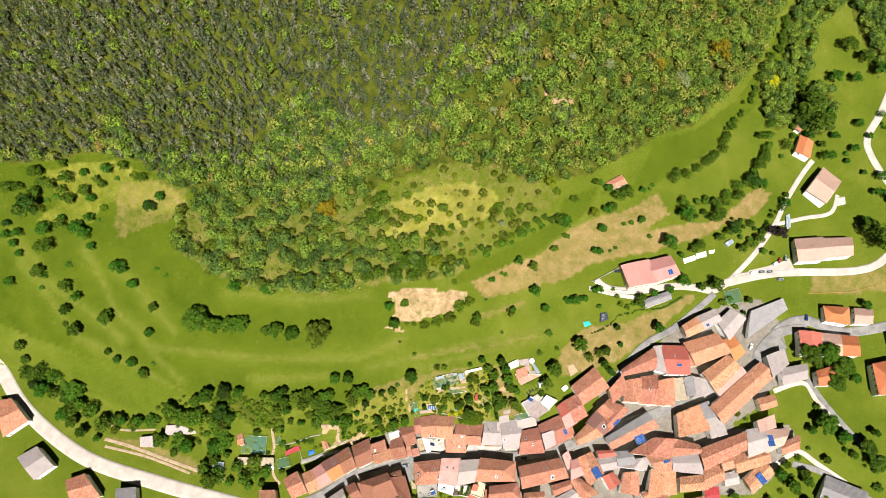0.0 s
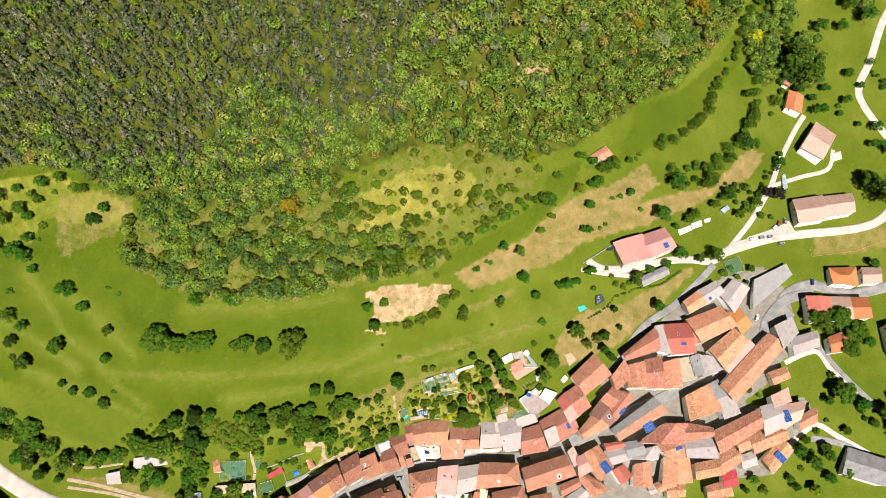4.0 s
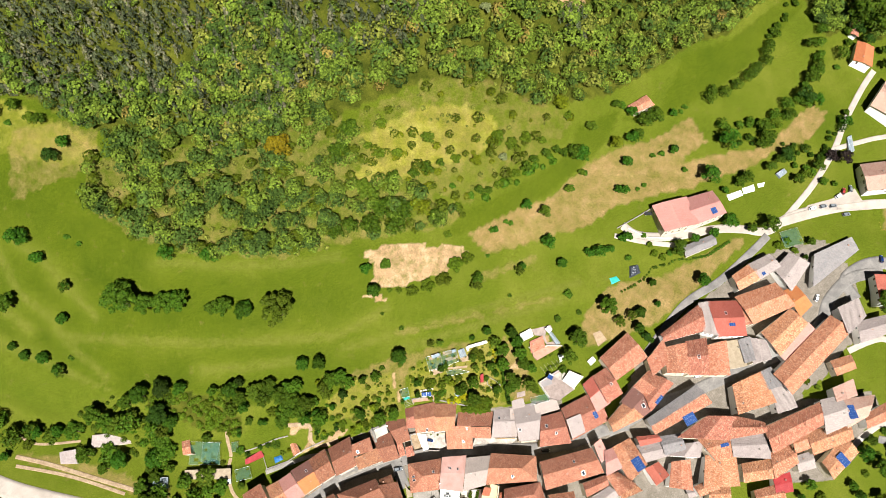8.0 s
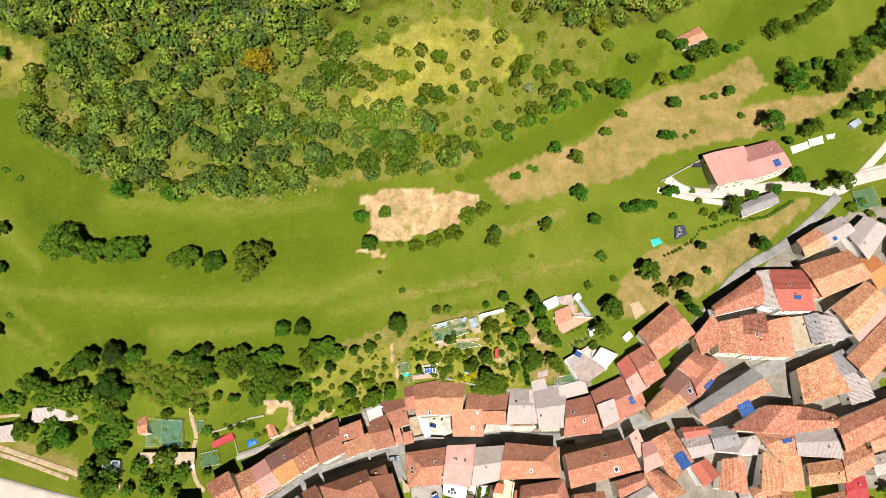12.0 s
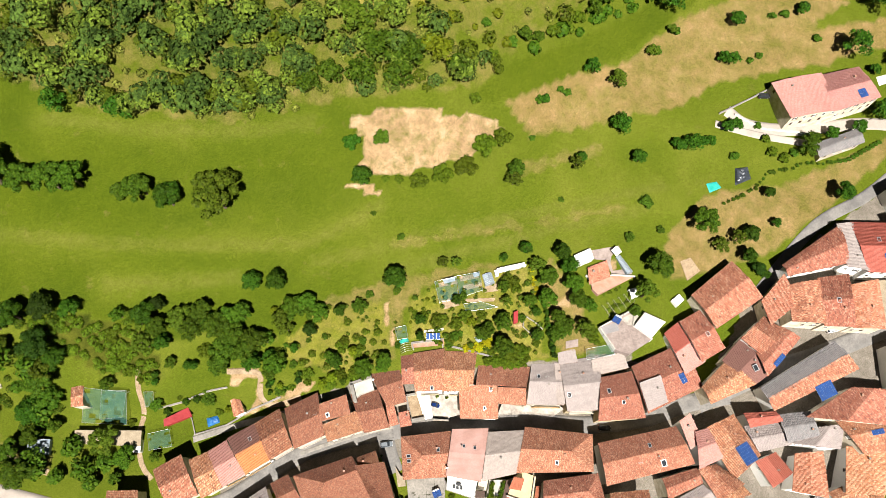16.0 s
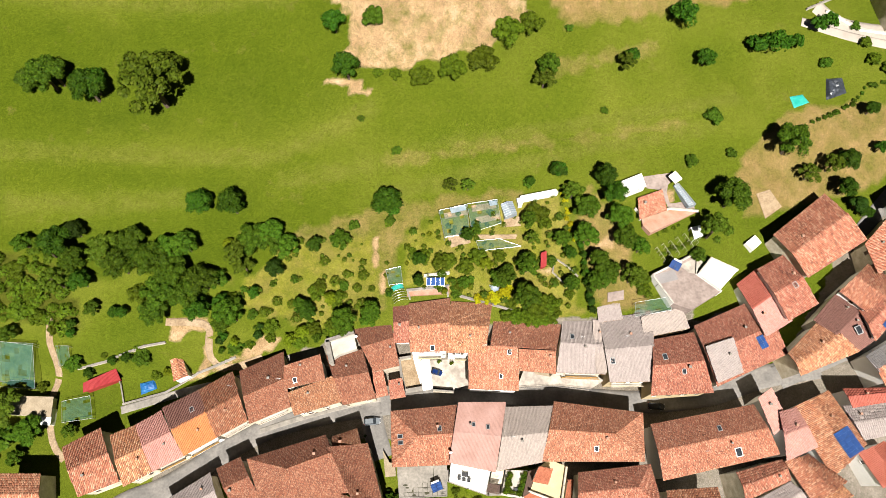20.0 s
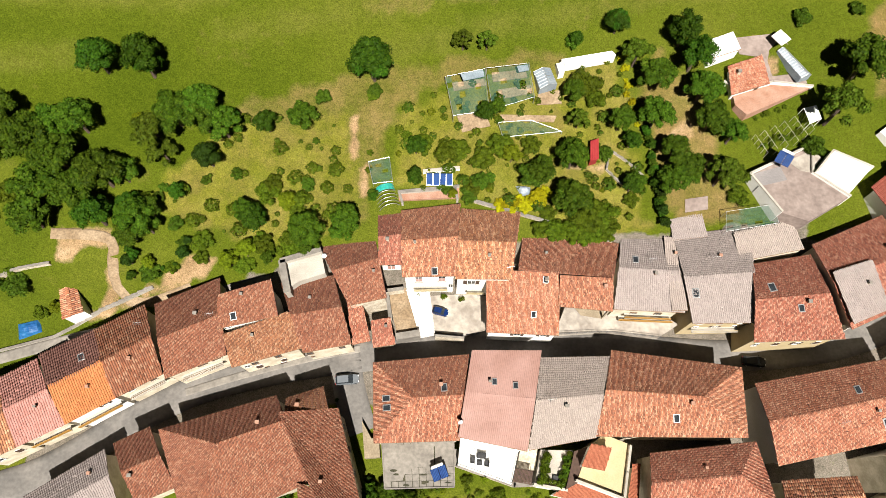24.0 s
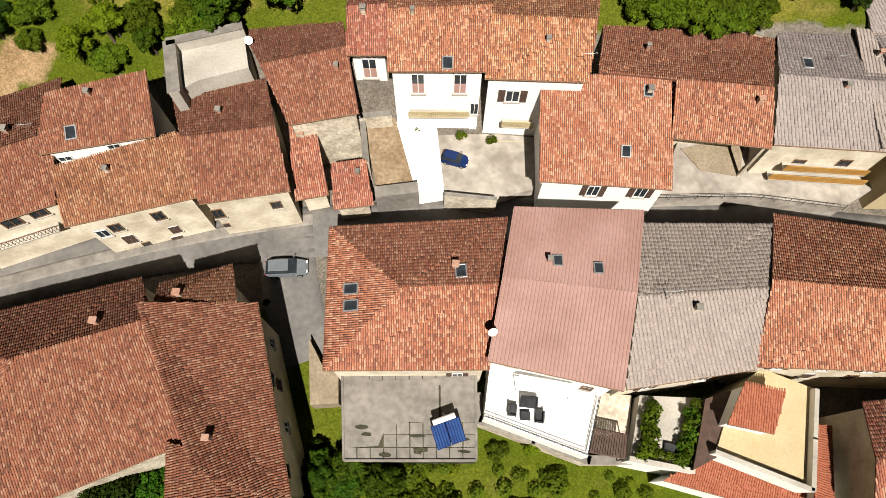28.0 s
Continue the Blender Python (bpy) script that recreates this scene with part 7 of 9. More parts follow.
net_cage([(177.9, 122.79), (187.74, 125.21), (189.62, 116.64), (179.27, 114.41)], 2, "green net over a garden plot")


def bed(points, material, label, high=0.18):
    """A raised bed or patch of worked soil with an edge."""
    c = np.mean(points, 0)
    tagged(prism("garden_bed", points, float(min(ground(p[0], p[1]) for p in points)) - 0.3, [float(ground(p[0], p[1])) + high for p in points], M[material]), label, "garden bed", "garden beds")


bed([(-4.23, 63.39), (0.75, 64.39), (1.81, 61.89), (-3.17, 60.62)], "soil", "bare brown vegetable bed")
bed([(3.48, 63.87), (13.65, 64.4), (13.16, 63.31), (4.01, 62.97)], "soil", "bare sandy garden path")
bed([(10.23, 68.13), (14.12, 68.82), (14.55, 66.61), (10.05, 65.99)], "soil", "bare brown bed before the greenhouse")
bed([(-5.14, 68.51), (0.63, 69.6), (0.86, 68.5), (-4.82, 67.23)], "soil", "dug bed under the netting")
bed([(1.82, 70.66), (7.9, 71.83), (8.24, 70.55), (2.06, 69.19)], "soil", "dug bed under the netting")
bed([(2.89, 67.96), (8.98, 69.28), (9.21, 67.95), (3.43, 66.49)], "soil", "dug bed under the netting")
bed([(76.32, 76.7), (80.01, 78.07), (82.95, 73.63), (78.38, 70.41)], "soil", "dug brown vegetable plot by the fence")
bed([(36.71, 50.88), (40.85, 51.58), (40.76, 49.26), (36.64, 48.57)], "paver", "reddish paved garden corner")


def glasshouse(points, eaves, ridge, label, bars=6):
    """A small greenhouse: glazed sides and a gabled roof on a metal frame."""
    c = np.mean(points, 0)
    z = float(ground(*c)) - 0.2
    ob = empty("greenhouse", c[0], c[1], z)
    tagged(ob, label, "greenhouse", "greenhouses")
    nw, ne, se, sw = [np.array(p) - c for p in points]
    prism("glass_wall", [tuple(p) for p in (sw, se, ne, nw)], 0, eaves, M["greenhouse"], ob)
    a, b = (nw + ne) / 2, (sw + se) / 2
    v = [(*nw, eaves), (*sw, eaves), (*b, ridge), (*a, ridge), (*ne, eaves), (*se, eaves)]
    solid("roof_pane", v, [(0, 1, 2, 3), (4, 3, 2, 5), (0, 3, 4), (1, 5, 2)], M["greenhouse"], ob)
    for i in range(bars + 1):
        s = i / bars
        for p, q in ((nw, sw), (ne, se)):
            low, top = p + (q - p) * s, a + (b - a) * s
            rod("bar", (*low, eaves + 0.02), (*top, ridge + 0.02), 0.035, M["alu"], ob)
    rod("ridge_bar", (*a, ridge), (*b, ridge), 0.05, M["alu"], ob)


glasshouse([(9.27, 71.23), (12.28, 72.13), (13.35, 68.74), (10.24, 67.64)], 1.6, 2.3, "milky glass greenhouse with a metal frame")
glasshouse([(54.14, 77.66), (55.66, 78.39), (59.28, 72.49), (57.31, 71.82)], 1.5, 2.1, "long narrow polytunnel of grey sheeting", 12)
glasshouse([(225.23, 173.8), (227.88, 174.71), (226.8, 165.47), (223.49, 164.01)], 1.5, 2.2, "green polytunnel greenhouse beside a hedge")
glasshouse([(-139.18, 21.98), (-131.92, 21.63), (-131.39, 16.78), (-138.59, 17.12)], 1.6, 2.2, "white polytunnel in the garden")
glasshouse([(181.89, 154.19), (186.84, 157.08), (187.95, 154.72), (183.54, 151.8)], 1.6, 2.2, "small pale greenhouse on the slope")


def hoop_frame(points, label):
    """Hoops of a half-covered tunnel with a turquoise sheet at one end."""
    c = np.mean(points, 0)
    z = float(ground(*c))
    ob = empty("hoop_tunnel", c[0], c[1], z)
    tagged(ob, label, "garden tunnel")
    nw, ne, se, sw = [np.array(p) - c for p in points]
    for i in range(7):
        s = i / 6
        a, b = nw + (sw - nw) * s, ne + (se - ne) * s
        pts = [(*(a + (b - a) * t), 1.5 * math.sin(math.pi * t) ** 0.6) for t in np.linspace(0, 1, 7)]
        for p, q in zip(pts, pts[1:]):
            rod("hoop", p, q, 0.05, M["alu"], ob)
    v = []
    for s in (0.0, 0.28):
        a, b = nw + (sw - nw) * s, ne + (se - ne) * s
        v += [(*(a + (b - a) * t), 1.54 * math.sin(math.pi * t) ** 0.6 + 0.02) for t in np.linspace(0, 1, 7)]
    solid("cover", v, [(i, i + 1, i + 8, i + 7) for i in range(6)], M["turquoise"], ob)


hoop_frame([(-18.51, 50.68), (-14.77, 51.88), (-13.87, 47.99), (-17.26, 46.79)], "bare hoops of a garden tunnel with a turquoise sheet")


def panel_row(x, y, z, count, label):
    """Tilted solar collectors side by side on a frame."""
    ob = empty("solar_array", x, y, z)
    tagged(ob, label, "solar panels")
    for i in range(count):
        sx = (i - (count - 1) / 2) * 1.15
        p = part("collector", block(1.1, 2.1, 0.1, pose(sx, 0, 0.6, 28), 0.02), M["alu"], ob)
        part("solar_panel", block(1.0, 2.0, 0.06, pose(sx, 0, 0.7, 28)), M["solar"], p)
        for sy, h in ((0.8, 1.0), (-0.8, 0.15)):
            rod("leg", (sx, sy, -0.3), (sx, sy, h), 0.04, M["alu"], ob)


panel_row(*(-6.96, 52.03, 13.46), 4, "four blue solar panels on a low frame in the garden")


def vine_row(a, b, label):
    """Poles and wires of a vine row."""
    ob = empty("vine_trellis", a[0], a[1], float(ground(*a)))
    tagged(ob, label, "trellis", "vine rows")
    d = np.subtract(b, a)
    n = 4
    for i in range(n + 1):
        p = d * i / n
        g = float(ground(a[0] + p[0], a[1] + p[1]) - ground(*a))
        rod("post", (p[0], p[1], g - 0.2), (p[0], p[1], g + 1.8), 0.04, M["paleconcrete"], ob)
    g1 = float(ground(*b) - ground(*a))
    rod("top_rail", (0, 0, 1.8), (d[0], d[1], g1 + 1.8), 0.035, M["paleconcrete"], ob)


for a, b in zip([(49.1, 61.9), (50.77, 62.76), (52.65, 63.63), (54.43, 64.5), (56.32, 65.48), (58.11, 66.45)], [(51.23, 58.79), (53.09, 59.45), (54.96, 60.31), (56.84, 61.17), (58.53, 62.23), (59.81, 63.28)]):
    vine_row(a, b, "pale poles and wires of a vine row")


def sheet(points, label, material, high=0.5):
    """A tarpaulin thrown over a heap, sagging and creased."""
    c = np.mean(points, 0)
    ob = empty("tarpaulin", c[0], c[1], float(ground(*c)))
    tagged(ob, label, "tarpaulin", "tarpaulins")
    q = [np.array(p) - c for p in points]
    v, f, n = [], [], 9
    for i in range(n + 1):
        for j in range(n + 1):
            a, b = i / n, j / n
            xy = (q[0] * (1 - a) + q[1] * a) * (1 - b) + (q[3] * (1 - a) + q[2] * a) * b
            dome = (4 * a * (1 - a)) ** 0.4 * (4 * b * (1 - b)) ** 0.4
            g = float(ground(xy[0] + c[0], xy[1] + c[1]) - ground(*c))
            v.append((xy[0], xy[1], g + 0.06 + high * dome * (0.8 + 0.3 * noise.noise(Vector((xy[0] * 1.3, xy[1] * 1.3, 3))))))
    for i in range(n):
        for j in range(n):
            k = i * (n + 1) + j
            f.append((k, k + 1, k + n + 2, k + n + 1))
    solid("cloth", v, f, M[material], ob)


sheet([(97.98, 108.81), (102.5, 109.39), (103.46, 105.25), (97.32, 102.68)], "black plastic sheet over a stack, with white edges", "blacksheet", 1.4)
sheet([(86.95, 102.87), (90.75, 103.84), (92.37, 101.65), (87.81, 99.66)], "turquoise sheet lying on dry grass", "turquoise", 0.3)
sheet([(-82.19, 28.16), (-78.51, 29.14), (-77.59, 26.86), (-81.38, 25.27)], "blue tarpaulin over garden stuff", "bluesheet", 0.9)
sheet([(6.43, 52.13), (9.05, 52.05), (9.26, 50.79), (7.45, 50.43)], "pale grey sheet in the flower garden", "greenhouse", 0.9)
sheet([(153.43, 143.51), (161.52, 146.1), (162.21, 143.15), (154.19, 140.39)], "white sheets and building stuff by the villa", "whitepaint", 0.6)
sheet([(162.28, 146.99), (169.19, 149.04), (169.11, 145.44), (162.6, 143.73)], "white sheets and building stuff by the villa", "whitepaint", 0.7)
sheet([(171.03, 149.33), (175.37, 150.2), (174.31, 147.79), (171.22, 147.22)], "white sheets and building stuff by the villa", "whitepaint", 0.4)
sheet([(260.41, 187.03), (267.73, 187.87), (267.38, 182.76), (261.1, 181.1)], "heap of pale rubble by the farmhouse", "gravel", 0.8)
paved("garden_store", [(14.08, 73), (23.16, 75.07), (23.8, 74.2), (14.71, 72.13)], 8, 20.56, "white", "long narrow white-roofed garden store", "shed")
paved("garden_store", [(13.25, 72.63), (14.56, 73), (14.71, 71.07), (13.69, 70.81)], 8, 19.81, "white", "small white garden store beside the greenhouse", "shed")
paved("shade_roof", [(-3.72, 69.08), (0.19, 70.13), (0.42, 68.68), (-3.2, 67.73)], 20.85, 21.01, "polysheet", "pale blue-grey sheet roof over garden beds", "canopy")
paved("shade_roof", [(6.15, 71.31), (8.05, 71.67), (8.28, 70.49), (6.48, 70.04)], 20.49, 20.65, "polysheet", "pale blue-grey sheet roof over garden beds", "canopy")
paved("tank_platform", [(-14.16, 50.29), (-3.57, 51.6), (-3.43, 49.6), (-14.02, 48.77)], 4, 12.24, "terracotta", "brown paved ledge above the roofs", "terrace")
wall_line([(-14.16, 50.29), (-3.57, 51.6)], 0.5, 0.3, "paleconcrete", "pale edge of a paved ledge")
wall_line([(-9.79, 53.75), (-3.63, 54.54)], 0.6, 0.5, "white", "white low wall behind solar panels")
paved("house_terrace", [(45.6, 69.5), (52.7, 71.8), (60.3, 71.4), (47.5, 65.2), (45.7, 67.2)], 8, 16.2, "terracotta", "pinkish paved terrace before the garden house")
bed([(45.9, 79.7), (55.5, 81.5), (59.7, 72.3), (52.9, 71.8), (50.9, 76.6), (47.1, 76.9)], "paver", "bare pinkish yard beside the garden house", 0.12)
wall_line([(44.0, 71.6), (45.9, 69.6), (53.0, 71.9), (60.3, 71.4)], 0.9, 0.3, "white", "white wall round the garden house terrace")
paved("white_canopy", [(52.35, 79.3), (54.27, 80.85), (55.78, 78.68), (53.8, 77.19)], 20.14, 20.32, "white", "white canopy roof in the garden", "canopy")
wall_line([(-13.35, 48.14), (-13.98, 50.1), (-4.2, 51.18), (-3.81, 48.98)], 0.6, 0.35, "paleconcrete", "pale wall of a small roof garden")
wall_line([(23.23, 58.98), (26.78, 56.85), (29.13, 54.66)], 0.3, 0.25, "stone", "low stone edging of a lawn")
wall_line([(23.23, 58.98), (22.64, 55.57), (25.58, 52.84)], 0.3, 0.25, "stone", "low stone edging of a lawn")
wall_line([(-97.08, 31.07), (-89.39, 32.67), (-78.92, 35.88), (-73.67, 36.75)], 0.5, 0.4, "stone", "grey dry stone garden wall")
wall_line([(-85.52, 22.87), (-75.08, 25.98), (-67.29, 30.64), (-57.17, 34.15)], 0.5, 0.35, "paleconcrete", "pale wall behind the gardens")
wall_line([(-87.27, 29.15), (-85.18, 22.88)], 0.5, 0.25, "paleconcrete", "pale wall between two lawns")
wall_line([(-0.73, 49.11), (5.27, 47.71), (11.27, 46.25), (23.38, 43.13)], 0.5, 0.45, "stone", "old stone wall behind the roofs")
wall_line([(93.2, 127.13), (114.4, 138.17)], 0.8, 0.3, "paleconcrete", "pale wall of the villa yard")
wall_line([(98.92, 127.17), (108.3, 122.36), (126.76, 121.35)], 0.8, 0.3, "white", "white curved wall of the villa drive")
paved("garden_terrace", [(47.68, 54.83), (58.45, 61.08), (61.02, 60.37), (58.79, 55.72), (64.37, 50.77), (56.42, 45.95), (51.93, 47.54)], 8, 13.12, "paver", "reddish-grey paved roof terrace with white edges")
wall_line([(47.68, 54.83), (51.93, 47.54)], 2.7, 0.3, "white", "white parapet of a paved terrace", top=13.66)
wall_line([(47.68, 54.83), (59.86, 61.12), (58.77, 55.37), (64.37, 50.77)], 2.7, 0.3, "white", "white parapet of a paved terrace", top=13.66)
paved("white_terrace", [(59.07, 55.48), (62.8, 59.38), (69.11, 56.18), (64.07, 51.11)], 6, 13.63, "white", "glaring white terrace with a low wall")
wall_line([(59.05, 55.13), (62.8, 59.38), (69.11, 56.18)], 2.7, 0.3, "white", "white wall round the terrace", top=14.37)
water_heater(*(52.97, 56.78, 14.67), -30)
pergola([(57.94, 66.84), (60.43, 67.53), (60.73, 64.76), (58.41, 63.65)], 13.91, 16.04, "whitepaint", "white slatted pergola over vines", 9)
paved("terrace_floor", [(47.79, 54.76), (53.4, 56.52), (54.16, 53.87), (48.88, 52.43)], 8, 13.17, "grey", "grey sunken part of the paved terrace")
paved("terrace_floor", [(54.97, 57.66), (60.16, 60.21), (61.08, 58.36), (58.57, 55.49), (56.87, 55.73)], 8, 13.17, "yardcrete", "stained pale corner of the paved terrace")
paved("white_canopy", [(72.27, 63.68), (75.18, 65.9), (76.5, 63.86), (73.94, 61.67)], 6, 13.97, "white", "white garden platform beside the trees", "platform")
house("lean_one", *[(33.92, 47.22), (39.64, 48.61), (40.33, 44.26), (34.07, 43.47)], 6, 9.6, 0.3, "sh_s", "greypink", "cream", True, small=True)
house("lean_two", *[(44.67, 44.6), (55.26, 47.34), (56.75, 42.2), (45.08, 39.63)], 6, 9.8, 0.4, "sh_s", "greytile", "cream", True, small=True)
paved("parking", [(194.5, 135.33), (203.06, 142.86), (222.73, 150.13), (225.93, 137.98)], 8, 21.82, "gravel", "pale gravel parking place by the villa")
railing([(234.83, 134.81), (233.6, 122.83), (262.03, 124.12), (296.03, 132.87)], 16.8, "ochre", "orange site fence round a dry slope", 1.0, 3)

# ---- trees and shrubs ----
tree("round", -18.7, 68.3, 3.9)
tree("round", -64.2, 67.8, 3.1)
tree("round", -56.2, 67.5, 3.1)
tree("round", -89.2, 90.5, 5.2)
tree("oak", -99, 92.5, 4.7)
tree("airy", -73, 90.1, 8.6)
tree("round", -31.7, 106.4, 3.4)
tree("scrub", -22.7, 108.5, 3.1)
tree("round", -28.7, 96.7, 4.1)
tree("airy", 19.6, 99.5, 3.4)
tree("airy", 41.1, 106.2, 2.7)
tree("round", 63, 109.7, 3.1)
tree("round", 77.4, 114.4, 2.5)
tree("round", 81.6, 114.5, 3.8)
tree("round", 88, 116.1, 2.4)
tree("round", 56.5, 118.9, 3.9)
tree("round", 23.8, 79.1, 2.3)
tree("airy", 0.8, 74.3, 1.9)
tree("round", 35.5, 78.2, 2.9)
tree("scrub", 16.4, 76.7, 1.7)
tree("scrub", 36.1, 95.7, 1.2)
tree("scrub", -17, 82, 1.6)
tree("scrub", -25.9, 88.3, 1.1)
tree("oak", 83.8, 87.9, 5.0)
tree("oak", 67.4, 73.2, 5.0)
tree("airy", 62.6, 65.2, 4.6)
tree("airy", 89.7, 81.3, 3.0)
tree("airy", 95.6, 83.7, 3.0)
tree("round", 100.2, 85.1, 3.4)
tree("round", 98.5, 77.7, 3.4)
tree("dark", 102, 73.9, 2.6)
tree("scrub", 65.2, 95.5, 2.8)
tree("scrub", 70.1, 87, 1.7)
tree("round", 97.3, 121.8, 2.9)
tree("round", 107.9, 99.3, 2.5)
tree("round", 109.4, 89, 2.1)
tree("bush", 10.1, 108, 4.5)
tree("bush", 4, 102.2, 4.2)
tree("bush", -3.6, 99, 3.9)
tree("bush", -11.1, 97.3, 3.3)
tree("bush", 15.8, 111.2, 3.4)
tree("bush", -17.3, 97.7, 1.9)
tree("bush", -21.7, 98.1, 1.6)
tree("airy", -3.4, 74.1, 2.2)
tree("round", 23.8, 79, 2.6)
tree("round", 35.6, 77.7, 3.5)
tree("round", 16.6, 76.6, 1.7)
tree("airy", 27.3, 73.8, 3.2)
tree("oak", 30.6, 70.3, 3.8)
tree("oak", 30.5, 63.2, 3.8)
tree("round", 37.5, 73.5, 3.7)
tree("oak", 39, 68.3, 3.9)
tree("oak", 40.6, 63.4, 3.5)
tree("oak", 33.6, 57.4, 3.3)
tree("oak", 35.6, 53.8, 3.1)
tree("oak", 44.4, 61.1, 2.8)
tree("airy", 43.9, 53.5, 3.2)
tree("bushy", 18.4, 69.4, 3.3)
tree("bushy", 20.6, 67.2, 2.2)
tree("oak", 16.1, 67.2, 2.4)
tree("airy", 17.2, 62.7, 2.2)
tree("oak", 24.5, 62.7, 2.7)
tree("oak", 15.9, 55.7, 3.4)
tree("oak", 9.2, 52.9, 2.9)
tree("oak", 15.4, 48.2, 3.3)
tree("bushy", 20, 47.6, 2.9)
tree("yellow", 12.7, 50.7, 1.2)
tree("yellow", 4.2, 48.7, 1.1)
tree("yellow", 9.2, 49.6, 1.2)
tree("round", 0.8, 63, 2.1)
tree("bush", 3.5, 58.4, 2.7)
tree("bush", 0.6, 56, 2.5)
tree("scrub", 0.1, 52.3, 1.9)
tree("scrub", -1.8, 49.5, 1.7)
tree("round", -11.2, 57, 2.3)
tree("round", -11.1, 52, 1.9)
tree("scrub", -5.8, 51.2, 1.7)
tree("bush", -3.9, 57.2, 2.5)
tree("round", 26.7, 59.8, 2.2)
tree("round", 26.6, 52.1, 2.2)
tree("scrub", 22.2, 58.2, 1.8)
tree("scrub", 59.8, 60.4, 2.5)
tree("round", -18.9, 68.7, 4.3)
tree("scrub", -18.4, 66.3, 1.6)
tree("scrub", -27.4, 64.7, 1.6)
tree("round", -64.1, 67.4, 3.9)
tree("round", -56.3, 67, 4.0)
tree("oak", -47.4, 61.5, 3.8)
tree("oak", -51.8, 59.8, 4.1)
tree("airy", -54.6, 56.3, 4.0)
tree("oak", -43.7, 58.3, 3.6)
tree("dark", -46.3, 53.5, 2.8)
tree("round", -36.7, 59.4, 2.4)
tree("oak", -30.4, 60.6, 2.9)
tree("oak", -67.7, 58.1, 3.7)
tree("oak", -71.9, 56.9, 4.1)
tree("oak", -70.7, 52, 4.5)
tree("oak", -74.9, 54.1, 5.0)
tree("oak", -66.8, 46.8, 4.8)
tree("oak", -73.1, 46.5, 4.9)
tree("oak", -63.4, 49.7, 4.5)
tree("oak", -57.6, 42.8, 3.7)
tree("round", -38.4, 44.2, 2.9)
tree("bush", -36.4, 49, 2.7)
tree("oak", -29.2, 41.9, 3.4)
tree("oak", -22.8, 44.3, 2.8)
tree("bush", -31.5, 47.3, 2.7)
tree("scrub", -18.5, 49.5, 1.3)
tree("scrub", -51.5, 49.2, 1.6)
tree("scrub", -42, 51.9, 1.2)
tree("scrub", -29.8, 50.5, 1.3)
tree("scrub", -55.4, 47.8, 1.2)
tree("oak", -75.1, 42.7, 3.8)
tree("oak", -60.6, 50.5, 3.2)
tree("scrub", -52.2, 43.6, 1.6)
tree("scrub", -50.6, 40.4, 1.4)
tree("scrub", -79.7, 33.8, 2.7)
tree("scrub", -56.7, 36, 2.1)
tree("dark", -59.7, 37.2, 1.5)
tree("dark", -49.9, 40.7, 1.0)
tree("round", -120.1, 97.6, 3.7)
tree("oak", -143.2, 96.9, 9.3)
tree("oak", -132.8, 95.2, 5.9)
tree("oak", -124.2, 94.8, 5.8)
tree("oak", -117.2, 95.4, 5.2)
tree("scrub", -104.7, 93.5, 3.6)
tree("oak", -97.3, 93.4, 4.1)
tree("round", -88.7, 91.9, 4.6)
tree("round", -171.9, 105.9, 2.9)
tree("round", -176.4, 93.4, 3.2)
tree("round", -197.8, 79.7, 2.8)
tree("round", -188.9, 77.7, 3.3)
tree("round", -181.1, 71.7, 3.6)
tree("scrub", -175.7, 77.4, 1.2)
tree("round", -183.8, 119.4, 3.2)
tree("round", -190, 127.3, 3.8)
tree("scrub", -168.7, 127.2, 1.1)
tree("scrub", -163.8, 124.2, 1.4)
tree("dark", -170, 158.1, 4.3)
tree("round", -163.7, 163, 3.7)
tree("round", -121.2, 115.8, 4.7)
tree("round", -102.2, 114.2, 4.6)
tree("round", 46.5, 135.4, 3.3)
tree("airy", 55.5, 133.1, 3.6)
tree("round", 56.2, 119.7, 3.6)
tree("scrub", 35.7, 128.2, 1.5)
tree("scrub", 28.8, 124.2, 2.0)
tree("round", 75.1, 159.4, 5.4)
tree("scrub", 77.6, 153.3, 1.9)
tree("scrub", 70, 145.5, 2.4)
tree("round", 98, 144.9, 2.8)
tree("round", 100.5, 159.1, 3.4)
tree("scrub", 109.3, 148.7, 1.4)
tree("scrub", 120.4, 164.9, 2.0)
tree("dark", 127.5, 167.1, 2.3)
tree("scrub", 132.3, 157, 1.8)
tree("yellowgreen", 95, 167.5, 3.9)
tree("round", 104.1, 170.8, 4.0)
tree("airy", 82, 173.5, 3.3)
tree("scrub", 100.2, 187.3, 2.6)
tree("round", 105.2, 183.7, 3.5)
tree("oak", 116.2, 181.5, 5.6)
tree("round", 128.7, 185.6, 2.4)
tree("scrub", 136.1, 190, 1.8)
tree("round", 155.9, 169.7, 6.2)
tree("round", 143.5, 151.5, 5.7)
tree("purple", 217.7, 160.4, 4.7)
tree("round", 94.5, 121.1, 2.4)
tree("round", 80.2, 115.4, 2.4)
tree("round", 76.3, 115.7, 1.9)
tree("round", 86, 116.3, 1.9)
tree("round", 151.1, 128.4, 4.7)
tree("round", 132.5, 120.8, 2.6)
tree("round", 142.7, 123.3, 2.9)
tree("round", 151.8, 145.1, 2.1)
tree("oak", 122.7, 114.2, 3.7)
tree("oak", 171.7, 126.2, 5.5)
tree("oak", 163.3, 125.1, 2.7)
tree("round", 224.5, 181, 3.4)
tree("round", 133.5, 99.3, 4.0)
tree("scrub", 59.2, 84.2, 2.1)
tree("oak", 281.2, 156.2, 11.2)
tree("oak", 286.5, 153.6, 8.6)
tree("purple", 212, 162.1, 3.5)
